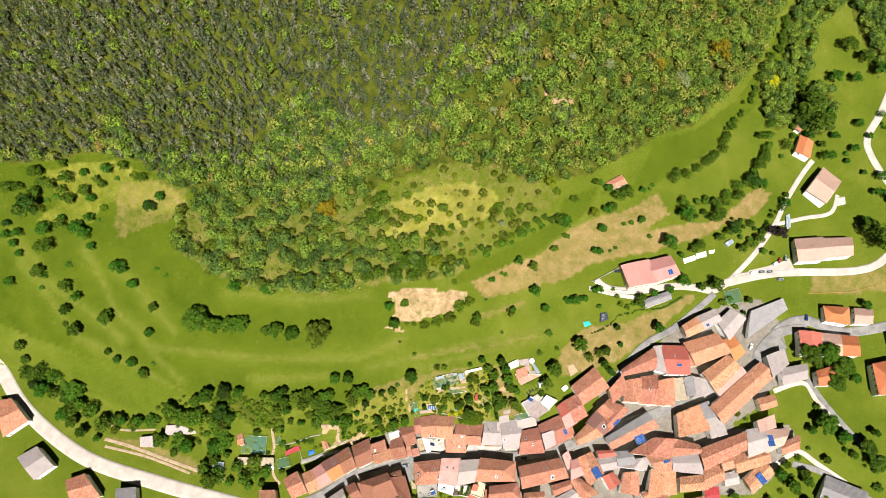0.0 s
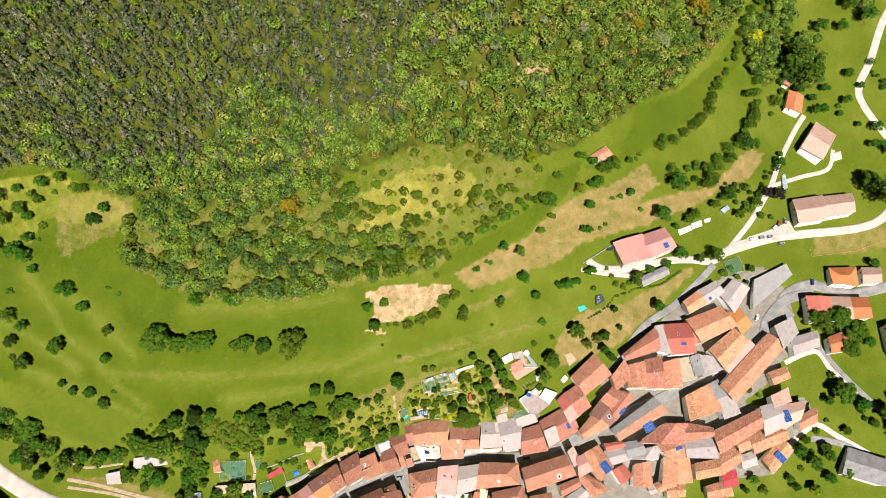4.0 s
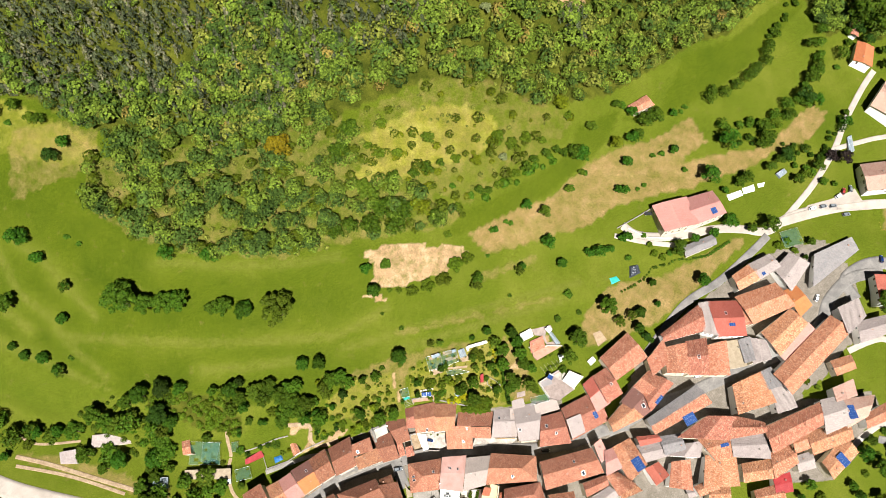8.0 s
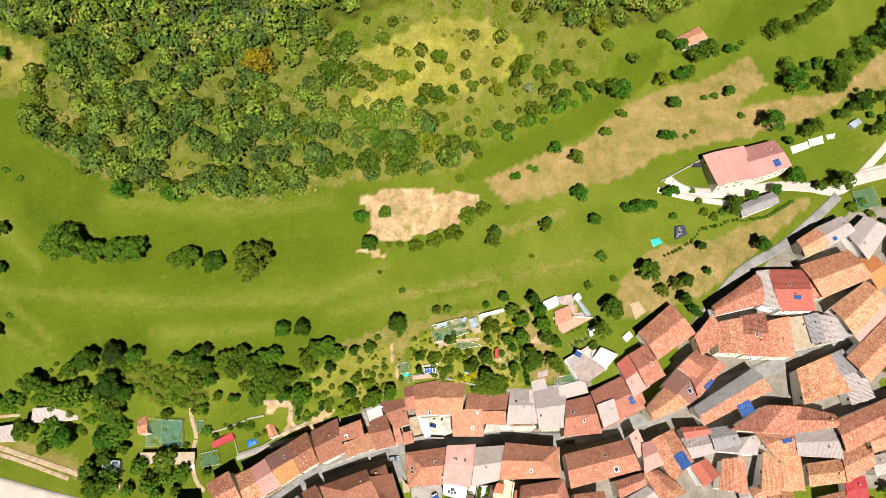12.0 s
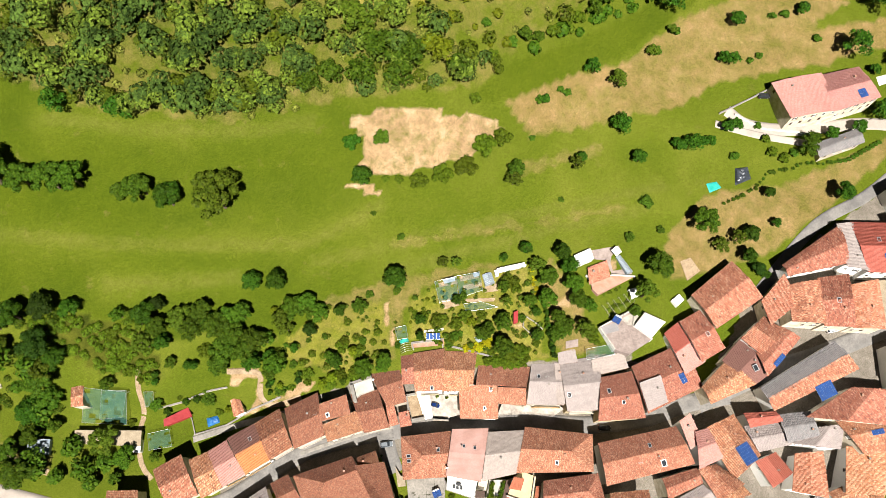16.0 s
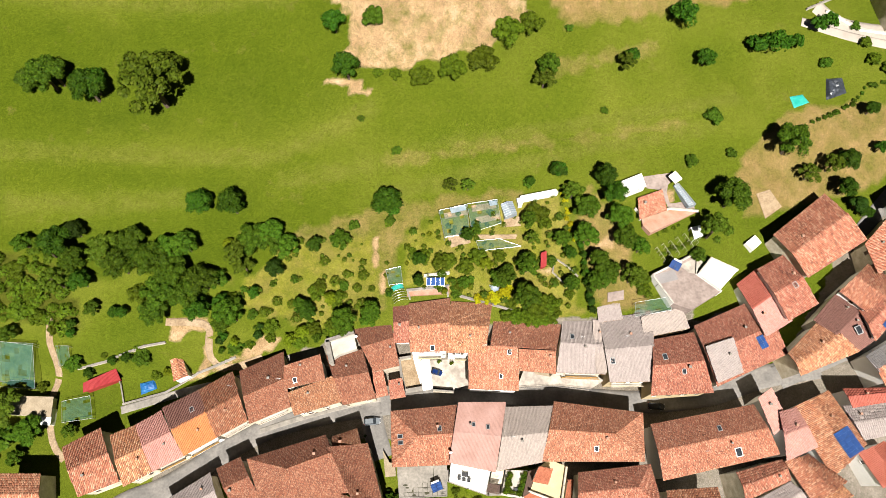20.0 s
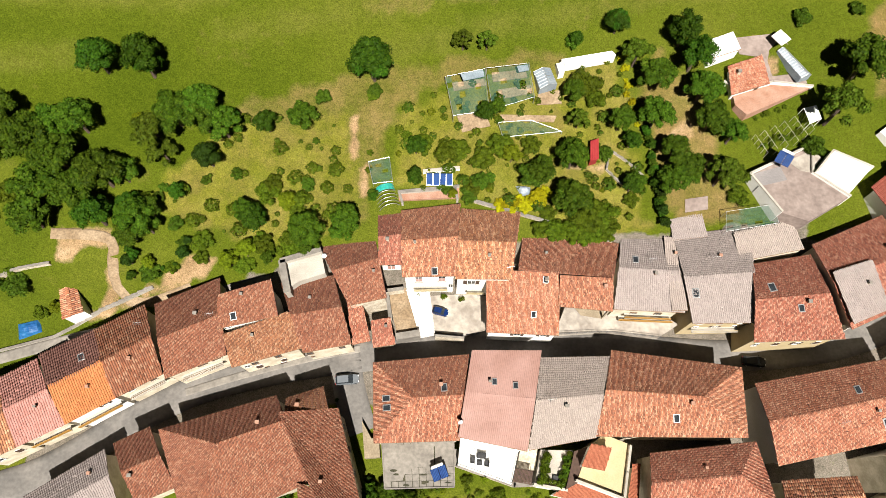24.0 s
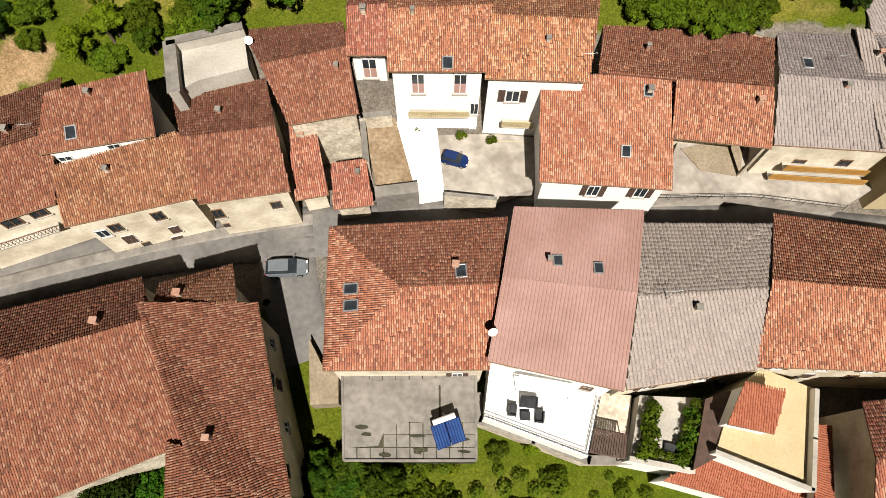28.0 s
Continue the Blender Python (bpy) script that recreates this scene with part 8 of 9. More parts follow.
tree("round", -238.1, 150.6, 5.4)
tree("oak", -227.6, 152.6, 4.5)
tree("round", -216.9, 149.7, 5.2)
tree("round", -212.7, 147.5, 4.4)
tree("round", -209.6, 140.4, 3.0)
tree("oak", -238.4, 141, 6.2)
tree("round", -192.3, 128.1, 5.4)
tree("scrub", -226.1, 132.3, 2.6)
tree("round", -185.1, 119.4, 3.2)
tree("oak", -245.2, 128.9, 4.7)
tree("scrub", -243.2, 127.7, 3.1)
tree("oak", -227.8, 119.7, 4.6)
tree("round", -221.2, 114.1, 3.8)
tree("round", -228.9, 107.3, 3.9)
tree("oak", -201.5, 101.6, 5.2)
tree("airy", -172, 106.1, 3.2)
tree("round", -175.9, 93.3, 3.2)
tree("oak", -223.2, 96.1, 5.0)
tree("scrub", -232, 100.9, 2.3)
tree("round", -203.9, 84, 2.6)
tree("scrub", -198.3, 79.2, 2.2)
tree("round", -187.5, 77.2, 3.3)
tree("airy", -180.1, 71, 3.3)
tree("scrub", -174.7, 76.8, 1.1)
tree("scrub", -246.2, 121.3, 2.0)
tree("scrub", -169.6, 127.4, 1.4)
tree("scrub", -164.3, 124, 1.4)
tree("yellow", 226.4, 265.7, 6.4)
tree("autumn", 184.4, 278.3, 9.1)
tree("autumn", 138.4, 258.4, 5.3)
tree("silver", 155.2, 254.1, 7.0)
tree("silver", 64.4, 236.6, 4.5)
tree("silver", 44.1, 231.3, 3.7)
tree("silver", 75.7, 240.6, 2.7)
tree("silver", 24.3, 217.6, 3.6)
tree("silver", 46.9, 221.5, 3.8)
tree("silver", 100.5, 245.1, 4.2)
tree("silver", 27.9, 202.2, 3.1)
tree("autumn", -65.5, 153, 6.9)
tree("oak", 245.1, 245.4, 11.3)
tree("oak", 252, 234.5, 9.5)
tree("oak", 240.9, 242.4, 7.7)
tree("round", 271.1, 271, 5.4)
tree("round", 286.3, 271.5, 4.6)
tree("round", 304.8, 277.7, 6.6)
tree("oak", 284.1, 295.8, 6.6)
tree("oak", 295.5, 287.7, 5.6)
tree("round", 260.7, 241.9, 5.2)
tree("round", 283.5, 238.4, 3.6)
tree("round", 259.3, 214.1, 4.3)
tree("round", 277.2, 220.1, 3.5)
tree("round", 265.1, 228.7, 3.5)
tree("round", 292.3, 200.8, 4.0)
tree("round", 293.3, 188.8, 3.9)
tree("round", 296.2, 184.7, 3.9)
tree("dark", 246.4, 228.7, 4.2)
tree("round", 267.6, 114.6, 3.7)
tree("oak", 224.9, 82.8, 7.8)
tree("oak", 236.3, 83.9, 7.1)
tree("oak", 245.3, 76.4, 7.2)
tree("oak", 240.1, 66.8, 6.4)
tree("round", 253.4, 69.9, 4.0)
tree("oak", 229.9, 42.4, 7.1)
tree("round", 240.3, 35.5, 4.8)
tree("oak", 252, 29.7, 5.6)
tree("oak", 257.3, 21.3, 5.7)
tree("round", 259.4, 37.6, 3.2)
tree("oak", 206.8, 7.9, 4.6)
tree("oak", 216.3, 10.4, 3.9)
tree("round", 199.2, 14.7, 4.6)
tree("scrub", 259.1, 7.3, 3.3)
tree("round", 253.9, 92.7, 3.2)
tree("oak", -15.2, 0.4, 2.4)
tree("oak", -11.3, 0.1, 2.1)
tree("oak", -17.5, 1.7, 1.6)
tree("oak", -18.2, -0.7, 2.2)
tree("bush", -1.3, 3.5, 1.2)
tree("yellowgreen", 1.7, 4, 1.0)
tree("oak", -33.2, -0.5, 2.3)
tree("oak", -35.9, -1.5, 2.3)
tree("yellowgreen", -39.3, 39.5, 1.9)
tree("bush", -36.8, 40.5, 2.2)
tree("bush", -31.9, 40.2, 2.4)
tree("bush", -39.9, 37.6, 1.8)
tree("oak", -29.2, 40.6, 2.4)
tree("oak", -59, 41.1, 2.8)
tree("oak", -56.1, 42.2, 2.4)
tree("round", -51.6, 48.3, 1.8)
tree("round", -38, 44.2, 2.4)
tree("bush", -35.7, 50.6, 2.0)
tree("oak", -29.5, 41.8, 2.9)
tree("yellowgreen", -33, 47.2, 1.9)
tree("oak", -23.2, 43, 2.7)
tree("bush", -47.4, 40.7, 2.3)
tree("dark", -50.4, 38.6, 1.4)
tree("yellowgreen", -42.8, 37.6, 2.1)
tree("bush", -40.9, 37.4, 1.8)
tree("scrub", -52.1, 43.5, 1.4)
tree("scrub", -29.8, 51.2, 1.3)
tree("scrub", -47.4, 50.9, 1.1)
tree("scrub", -42.2, 52.5, 1.1)
tree("round", -18.3, 49, 1.0)
tree("round", -11.4, 52, 1.6)
tree("bush", -3.4, 57.1, 1.5)
tree("scrub", -1.7, 50.6, 1.6)
tree("scrub", 1.8, 53.1, 1.2)
tree("oak", 10.3, 52.8, 2.7)
tree("yellow", 10.5, 49.9, 1.9)
tree("yellow", 6.6, 49.1, 1.3)
tree("yellow", 3.4, 48.6, 1.0)
tree("oak", 15.9, 48.4, 3.8)
tree("bushy", 18.3, 45.6, 3.0)
tree("bushy", 21.9, 47.4, 2.7)
tree("oak", 27.2, 52.5, 2.2)
tree("dark", 32, 51.4, 1.3)
tree("dark", 32.1, 48.3, 1.4)
tree("dark", 32.5, 46.2, 1.3)
tree("bush", 26.9, 50.2, 1.6)
tree("oak", 33.6, 52.6, 3.3)
tree("oak", 36.7, 55.1, 3.0)
tree("airy", 41.9, 53.6, 3.5)
tree("bush", 46.1, 51.4, 2.1)
tree("dark", -33.9, -2.1, 3.2)
tree("dark", -37.6, -2.9, 3.0)
tree("round", -32, -0.9, 2.3)
tree("round", -17.3, 0.7, 2.0)
tree("round", -14.8, -0.1, 2.2)
tree("oak", -12.7, 0.5, 1.6)
tree("bush", -10.9, -0.3, 1.4)
tree("dark", -17.8, 3.2, 0.8)
tree("dark", -17.8, -2, 2.2)
tree("dark", -23.9, 16, 0.5)
tree("oak", 204.4, 20.2, 3.1)
tree("scrub", 212.6, 24, 2.4)
tree("oak", 215.4, 15.3, 3.5)
tree("scrub", 211.4, 4.8, 2.4)
tree("round", 215.4, -1.1, 3.9)
tree("yellowgreen", 205.5, -6.3, 3.8)
tree("round", 195.5, -4, 3.1)
tree("round", 227.1, 44.6, 4.2)
tree("round", 221.9, 39.5, 3.1)
tree("oak", 239.9, 79.6, 3.6)
tree("oak", 232.4, 77.3, 2.8)
tree("round", 238.1, 74.5, 2.9)
tree("oak", 172.4, 2, 3.0)
tree("bush", 178.1, -3.8, 2.7)
tree("round", 167.6, -3.1, 2.3)
tree("oak", 151.8, 0.2, 2.6)
tree("bush", 179.2, 49.3, 2.0)
tree("bush", 184.2, 46, 1.7)
tree("bush", 201.2, 5.5, 2.1)
tree("oak", 193.2, 0.5, 2.4)
tree("scrub", 219.7, 29.2, 1.7)
tree("scrub", 208.4, 13.3, 2.1)
tree("oak", 228.8, 22.7, 2.8)
tree("oak", 224.9, 1, 3.6)
tree("scrub", -13.3, 33.9, 0.6)
tree("scrub", -12.4, 31.6, 0.5)
tree("bush", -13.5, 30.2, 0.4)
tree("yellowgreen", -39.9, 39, 1.9)
tree("bush", -37.6, 41.5, 1.6)
tree("oak", -35.9, 38.4, 1.6)
tree("bush", -32.7, 41.6, 1.8)
tree("round", -29.9, 41.1, 1.7)
tree("bush", -42.5, 38.1, 1.1)
tree("bush", -34.1, 39.7, 1.1)
tree("bush", -28.5, 41.9, 1.3)
tree("bushy", 15.9, 44, 1.8)
tree("bushy", 19.4, 43.8, 1.5)
tree("bush", 22.2, 44, 1.2)
tree("bush", 13.7, 45.3, 1.5)

# bushes of the gardens
tree("bushy", 10.8, 44.6, 2.0)
tree("bushy", 13.5, 44.2, 2.4)
tree("bushy", 16.3, 44.0, 2.6)
tree("bushy", 19.3, 43.8, 2.6)
tree("bushy", 21.7, 44.5, 2.5)
tree("bushy", 17.6, 45.8, 2.5)
tree("bush", -10.3, 57.8, 2.3)
tree("bush", -5.9, 57.0, 2.5)
tree("yellowgreen", 5.5, 56.3, 2.1)
tree("bush", 9.0, 58.8, 2.1)
tree("oak", 11.0, 54.6, 2.3)
tree("oak", 16.0, 57.7, 2.4)
tree("bush", -0.8, 51.3, 1.9)
tree("yellowgreen", -4.7, 49.9, 1.1)
tree("yellow", 8.1, 48.4, 1.5)
tree("yellow", 11.1, 49.8, 1.4)
tree("yellow", 3.7, 48.0, 1.1)
tree("yellow", 5.7, 47.7, 1.1)
tree("yellow", 9.7, 50.6, 1.0)
tree("yellow", 26.1, 73.2, 0.9)
tree("yellow", 26.7, 70.4, 0.9)
tree("yellow", 27.4, 67.5, 0.9)
tree("yellow", 28.2, 65.0, 0.9)
tree("yellow", 25.6, 75.0, 0.8)
tree("bush", -12.9, 59.4, 1.2)
tree("oak", 2.9, 64.2, 1.6)
tree("bush", -19.2, 56.5, 0.8)
tree("bush", -19.4, 53.7, 0.8)
tree("bushy", 12.1, 47.5, 1.7)
tree("bush", 23.5, 45.5, 1.6)
tree("bush", -18.9, 65.4, 1.2)
tree("scrub", -28.6, 58.0, 0.8)

# trees of the western gardens
tree("airy", -112.0, 20.7, 5.5)
tree("round", -96.1, 40.5, 1.5)
tree("round", -83.4, 33.4, 1.6)
tree("round", -87.2, 32.7, 1.5)
tree("bush", -77.6, 30.1, 1.7)
tree("yellowgreen", -74.1, 30.6, 1.5)
tree("oak", -96.5, 31.9, 2.5)
tree("bush", -106.3, 26.8, 1.6)
tree("oak", -105.1, 15.9, 3.9)
tree("bush", -117.5, 15.7, 2.8)
tree("oak", -130.0, 25.9, 2.7)
tree("oak", -136.6, 22.5, 3.8)
tree("bush", -123.9, 22.7, 1.6)
tree("oak", -96.6, 16.0, 1.9)
tree("bush", -98.7, 38.2, 1.1)
tree("round", -94.0, 30.0, 1.7)
tree("oak", -108.0, 9.6, 2.3)
tree("bush", -118.3, 10.4, 2.4)
tree("round", -58.8, 38.2, 1.2)
tree("round", -59.8, 35.3, 1.1)
tree("yellowgreen", -56.3, 37.0, 1.4)
tree("bush", -52.9, 36.7, 1.6)
tree("bush", -47.6, 38.2, 1.7)

# trees of the meadow, the glade and the foot of the slope
tree("dark", -264.5, 155.8, 3.1)
tree("round", -266.1, 150.0, 3.2)
tree("round", -257.7, 150.1, 3.9)
tree("round", -261.2, 145.2, 3.1)
tree("round", -257.7, 139.6, 2.7)
tree("round", -208.9, 155.0, 3.6)
tree("scrub", -204.5, 154.8, 1.4)
tree("round", -227.5, 156.5, 2.6)
tree("bush", -200.4, 160.5, 2.8)
tree("dark", -245.2, 160.5, 9.2)
tree("oak", -242.4, 169.7, 4.5)
tree("oak", -220.5, 165.2, 4.8)
tree("airy", -225.2, 170.4, 3.7)
tree("oak", -210.3, 168.3, 4.3)
tree("round", -207.0, 165.1, 3.2)
tree("scrub", -236.6, 167.1, 1.9)
tree("scrub", -231.0, 168.4, 2.6)
tree("oak", -221.2, 176.2, 4.8)
tree("airy", -232.7, 173.4, 4.5)
tree("oak", -237.9, 175.0, 3.8)
tree("round", -210.4, 178.4, 2.9)
tree("oak", -223.5, 184.1, 2.9)
tree("oak", -240.8, 180.3, 4.9)
tree("round", -195.4, 178.9, 3.9)
tree("oak", -199.6, 171.8, 2.8)
tree("scrub", -191.0, 175.2, 1.8)
tree("oak", -185.3, 179.9, 3.5)
tree("oak", -174.3, 173.0, 3.4)
tree("bush", -179.4, 175.3, 3.4)
tree("airy", -202.9, 174.5, 2.9)
tree("oak", -260.6, 173.8, 4.7)
tree("oak", -253.8, 173.7, 3.8)
tree("round", -266.6, 124.9, 3.6)
tree("airy", 0.3, 153.8, 3.6)
tree("bush", -14.2, 150.2, 3.0)
tree("bush", -22.2, 150.3, 3.6)
tree("bush", -27.0, 153.6, 2.4)
tree("oak", -34.7, 158.5, 4.8)
tree("oak", -39.7, 150.3, 5.5)
tree("bush", -20.4, 161.0, 3.0)
tree("bush", 31.7, 159.7, 4.4)
tree("bush", 39.5, 159.1, 3.8)
tree("bush", 46.5, 163.4, 3.5)
tree("bush", 55.1, 163.9, 2.6)
tree("oak", 5.2, 146.1, 2.4)
tree("bush", 12.4, 149.3, 2.8)
tree("yellowgreen", 21.8, 149.2, 3.1)
tree("scrub", 28.5, 158.3, 1.9)
tree("silver", 34.9, 153.0, 2.5)
tree("oak", -1.3, 142.5, 3.9)
tree("oak", -7.1, 141.5, 3.0)
tree("oak", -16.5, 139.9, 4.0)
tree("airy", -27.2, 134.0, 6.1)
tree("airy", -30.5, 137.8, 4.3)
tree("oak", -22.4, 128.5, 6.2)
tree("oak", -12.7, 127.2, 6.2)
tree("yellowgreen", -5.2, 128.2, 5.5)
tree("oak", 2.0, 125.2, 4.9)
tree("oak", -16.0, 122.6, 5.6)
tree("oak", -27.4, 122.5, 5.6)
tree("oak", -37.3, 122.7, 4.7)
tree("oak", -44.0, 120.7, 4.0)
tree("scrub", 10.2, 138.9, 1.8)
tree("scrub", 18.7, 136.5, 2.2)
tree("oak", 22.7, 138.5, 2.5)
tree("oak", 27.3, 139.4, 2.2)
tree("bush", 32.4, 142.8, 2.9)
tree("bush", 37.7, 145.2, 2.6)
tree("bush", 41.1, 148.4, 2.9)
tree("oak", 46.3, 151.1, 3.2)
tree("oak", 50.6, 155.0, 2.6)
tree("oak", 57.1, 158.5, 2.6)
tree("oak", 62.7, 161.1, 2.3)
tree("bush", 11.9, 131.2, 2.8)
tree("bush", 7.0, 120.3, 2.2)
tree("oak", 71.6, 160.6, 4.7)
tree("oak", 66.4, 160.1, 2.6)
tree("airy", 75.9, 152.7, 2.0)
tree("airy", 68.5, 144.8, 2.3)
tree("scrub", 38.1, 127.8, 1.6)
tree("round", 30.0, 124.0, 1.9)
tree("round", 42.7, 108.1, 2.6)
tree("oak", 20.7, 102.4, 3.2)
tree("scrub", 26.0, 113.2, 1.3)
tree("oak", 107.6, 172.9, 3.5)
tree("round", 94.9, 145.6, 2.4)
tree("scrub", 105.5, 146.6, 1.4)
tree("scrub", 115.4, 163.9, 1.8)
tree("round", 126.5, 165.9, 2.5)
tree("oak", 112.2, 179.5, 4.9)
tree("scrub", 133.7, 187.5, 1.4)
tree("oak", 96.4, 186.2, 2.8)
tree("yellowgreen", 65.2, 179.3, 4.3)
tree("bush", 69.5, 176.8, 2.6)
tree("oak", 178.7, 172.7, 4.5)
tree("oak", 176.6, 178.2, 4.5)
tree("bush", 185.3, 182.2, 4.6)
tree("oak", 193.5, 184.8, 3.8)
tree("oak", 174.9, 168.8, 3.7)
tree("dark", 187.3, 162.8, 4.2)
tree("oak", 192.1, 149.8, 3.4)
tree("bush", 197.9, 153.5, 3.8)
tree("oak", 203.8, 156.5, 3.8)
tree("oak", 164.0, 151.3, 4.0)
tree("oak", 159.7, 148.9, 3.3)
tree("oak", 177.9, 156.8, 3.4)
tree("oak", 184.0, 160.7, 3.0)
tree("dark", 203.2, 194.5, 5.5)
tree("round", 209.4, 192.7, 4.3)
tree("oak", 209.0, 206.1, 4.4)
tree("oak", 214.6, 213.5, 3.6)
tree("oak", 213.0, 226.4, 3.6)
tree("scrub", 227.0, 214.2, 2.0)
tree("oak", 226.3, 187.0, 2.0)
tree("dark", 242.1, 234.6, 4.2)
tree("oak", 255.1, 222.7, 3.0)
tree("oak", 254.7, 214.0, 3.4)
tree("scrub", 272.6, 217.7, 2.1)
tree("oak", 275.7, 164.6, 6.7)
tree("round", 276.4, 169.9, 3.8)
tree("round", 290.1, 230.1, 2.6)
tree("round", 271.7, 211.7, 2.1)
tree("round", 282.1, 204.0, 2.1)
tree("round", 287.2, 189.6, 3.4)
tree("oak", 82.4, 236.5, 3.0)
tree("round", 228.1, 147.5, 2.0)
tree("round", -247.7, 63.7, 6.4)
tree("dark", -254.3, 67.5, 4.8)
tree("oak", -227.0, 63.3, 7.0)
tree("round", -231.4, 59.7, 5.9)
tree("oak", -224.6, 55.5, 4.3)
tree("round", -233.4, 48.7, 4.7)
tree("oak", -227.6, 44.7, 4.3)
tree("round", -220.4, 38.7, 4.2)
tree("round", -211.1, 35.3, 2.7)
tree("bush", -219.1, 50.6, 3.1)
tree("round", -197.0, 45.5, 3.4)
tree("round", -202.0, 47.3, 2.7)
tree("oak", -176.5, 45.1, 5.2)
tree("round", -186.3, 45.4, 3.7)
tree("oak", -163.3, 50.6, 5.0)
tree("oak", -157.8, 46.7, 5.0)
tree("airy", -151.8, 45.1, 5.0)
tree("oak", -147.6, 55.1, 4.2)
tree("round", -140.0, 57.8, 5.2)
tree("dark", -129.4, 59.8, 5.1)
tree("round", -121.7, 59.4, 3.7)
tree("dark", -131.3, 48.4, 5.5)
tree("round", -126.8, 44.9, 4.1)
tree("airy", -145.6, 47.2, 4.9)
tree("oak", -170.1, 33.7, 4.8)
tree("round", -154.3, 30.5, 4.7)
tree("oak", -161.2, 27.3, 3.6)
tree("oak", -131.3, 37.6, 5.2)
tree("round", -136.7, 30.3, 5.7)
tree("oak", -129.0, 33.2, 4.2)
tree("airy", -130.1, 40.9, 4.2)
tree("oak", -137.7, 11.3, 5.7)
tree("oak", -142.5, 17.7, 4.3)
tree("bush", -201.6, 40.5, 3.0)
tree("bush", -209.4, 43.9, 2.7)
tree("round", -97.5, 57.6, 4.6)
tree("airy", -100.6, 56.0, 4.0)
tree("dark", -94.5, 60.8, 3.0)
tree("oak", -94.0, 54.0, 3.9)
tree("round", -93.1, 49.5, 3.3)
tree("airy", -97.9, 48.8, 4.3)
tree("airy", -86.8, 56.5, 4.7)
tree("oak", -80.5, 58.5, 4.1)
tree("oak", -83.0, 52.8, 4.4)
tree("round", -78.1, 55.7, 3.5)
tree("round", -64.3, 43.3, 3.7)
tree("round", -59.3, 45.6, 2.8)
tree("oak", -56.0, 45.1, 2.5)
tree("bush", -80.4, 47.7, 2.9)
tree("round", -85.7, 43.2, 1.8)
tree("round", -83.7, 43.1, 1.8)
tree("oak", -91.1, 43.9, 2.1)
tree("round", -96.0, 38.2, 1.4)
tree("airy", -53.9, 54.0, 3.0)
tree("oak", -47.0, 59.0, 3.5)
tree("round", -42.7, 60.6, 1.6)
tree("yellowgreen", -57.9, 59.3, 1.7)
tree("oak", -106.8, 57.8, 2.8)
tree("bush", -109.6, 52.8, 2.8)
tree("bush", -105.9, 46.7, 2.5)
tree("bush", -109.6, 43.4, 2.9)
tree("bush", -104.4, 41.6, 2.5)
tree("bush", -100.6, 39.3, 1.9)
tree("oak", -110.9, 37.6, 2.6)
tree("scrub", -54.5, 49.5, 1.1)
tree("oak", -40.3, 45.5, 2.2)

# hedges and shrubs of the villa gardens
tree("yellowgreen", 120.9, 75.6, 2.4)
tree("bush", 110.9, 114.2, 2.1)
tree("bush", 115.1, 112.2, 2.1)
tree("scrub", 119.1, 114.2, 1.9)
tree("oak", 123.4, 117.1, 3.5)
tree("bush", 108.6, 118.5, 1.9)
tree("scrub", 106.5, 123.1, 1.6)
tree("round", 104.1, 72.0, 2.1)
tree("scrub", 97.5, 112.5, 1.8)
tree("bush", 176.4, 116.1, 2.7)
tree("scrub", 181.2, 118.8, 2.4)
tree("bush", 184.5, 113.5, 2.1)
tree("round", 189.2, 109.6, 1.8)
tree("oak", 193.3, 117.2, 2.4)
hedge("scrub", [(92.2, 95.8), (105.1, 102.2), (110.0, 107.8), (123.5, 110.7), (138.6, 112.4), (151.9, 119.6)], 0.9)

# trees along the hedgerows
hedge("oak", [(143.6, 192.4), (168.7, 203.6), (179.7, 211.2), (193.3, 232.9), (209.4, 255.3), (226.5, 280.5), (239, 302.2), (247.1, 324)], 2.6)
hedge("oak", [(153.1, 177.4), (189, 184), (207, 197), (217, 218.5), (223.6, 242.9), (236.7, 267.9), (249, 298.1), (260.7, 324.9)], 2.8)
hedge("round", [(156.2, 172.9), (183.1, 172), (208.4, 162.3), (224.8, 186.6)], 2)
hedge("oak", [(188.8, 162.5), (199.7, 155), (210.7, 150.3)], 2.6)
hedge("oak", [(-263.4, 88.6), (-255.8, 75.5), (-246.4, 65.2), (-220.7, 53.3), (-188.7, 41.1)], 4)
hedge("oak", [(-253.6, 72.3), (-228.1, 63.7), (-214.1, 56.1)], 3.5)
hedge("round", [(29.6, 62.9), (30.6, 57), (31.5, 52.1), (32.5, 47.1)], 0.9)
hedge("round", [(29.7, 62.3), (30.7, 56.4), (31.6, 51.5), (32.6, 46.5)], 1.0)
hedge("oak", [(29.5, 63.3), (30.5, 57.4), (31.4, 52.5), (32.5, 47.5)], 0.9)
hedge("yellow", [(24.8, 74.8), (26.1, 70.6), (27.5, 65.8), (28.6, 62.4)], 0.75)
hedge("round", [(-60.8, 41.7), (-59.9, 38.1), (-59.7, 36)], 0.8)
hedge("round", [(-59.3, 34.8), (-55.5, 35.9), (-51, 37.7)], 0.6)
hedge("yellow", [(2.3, 49), (5.8, 49.4), (9.3, 50.3), (12.8, 51.4)], 0.9)
hedge("bush", [(-90.8, 33.2), (-83.7, 34.5), (-77.8, 35.9)], 1.2)
hedge("bush", [(50.7, 60.5), (56.5, 63), (60.8, 65.7)], 0.7)
hedge("bushy", [(52.3, 61.3), (58.6, 64.1)], 0.8)
hedge("bush", [(49.3, 65.2), (56.7, 68.5)], 0.8)
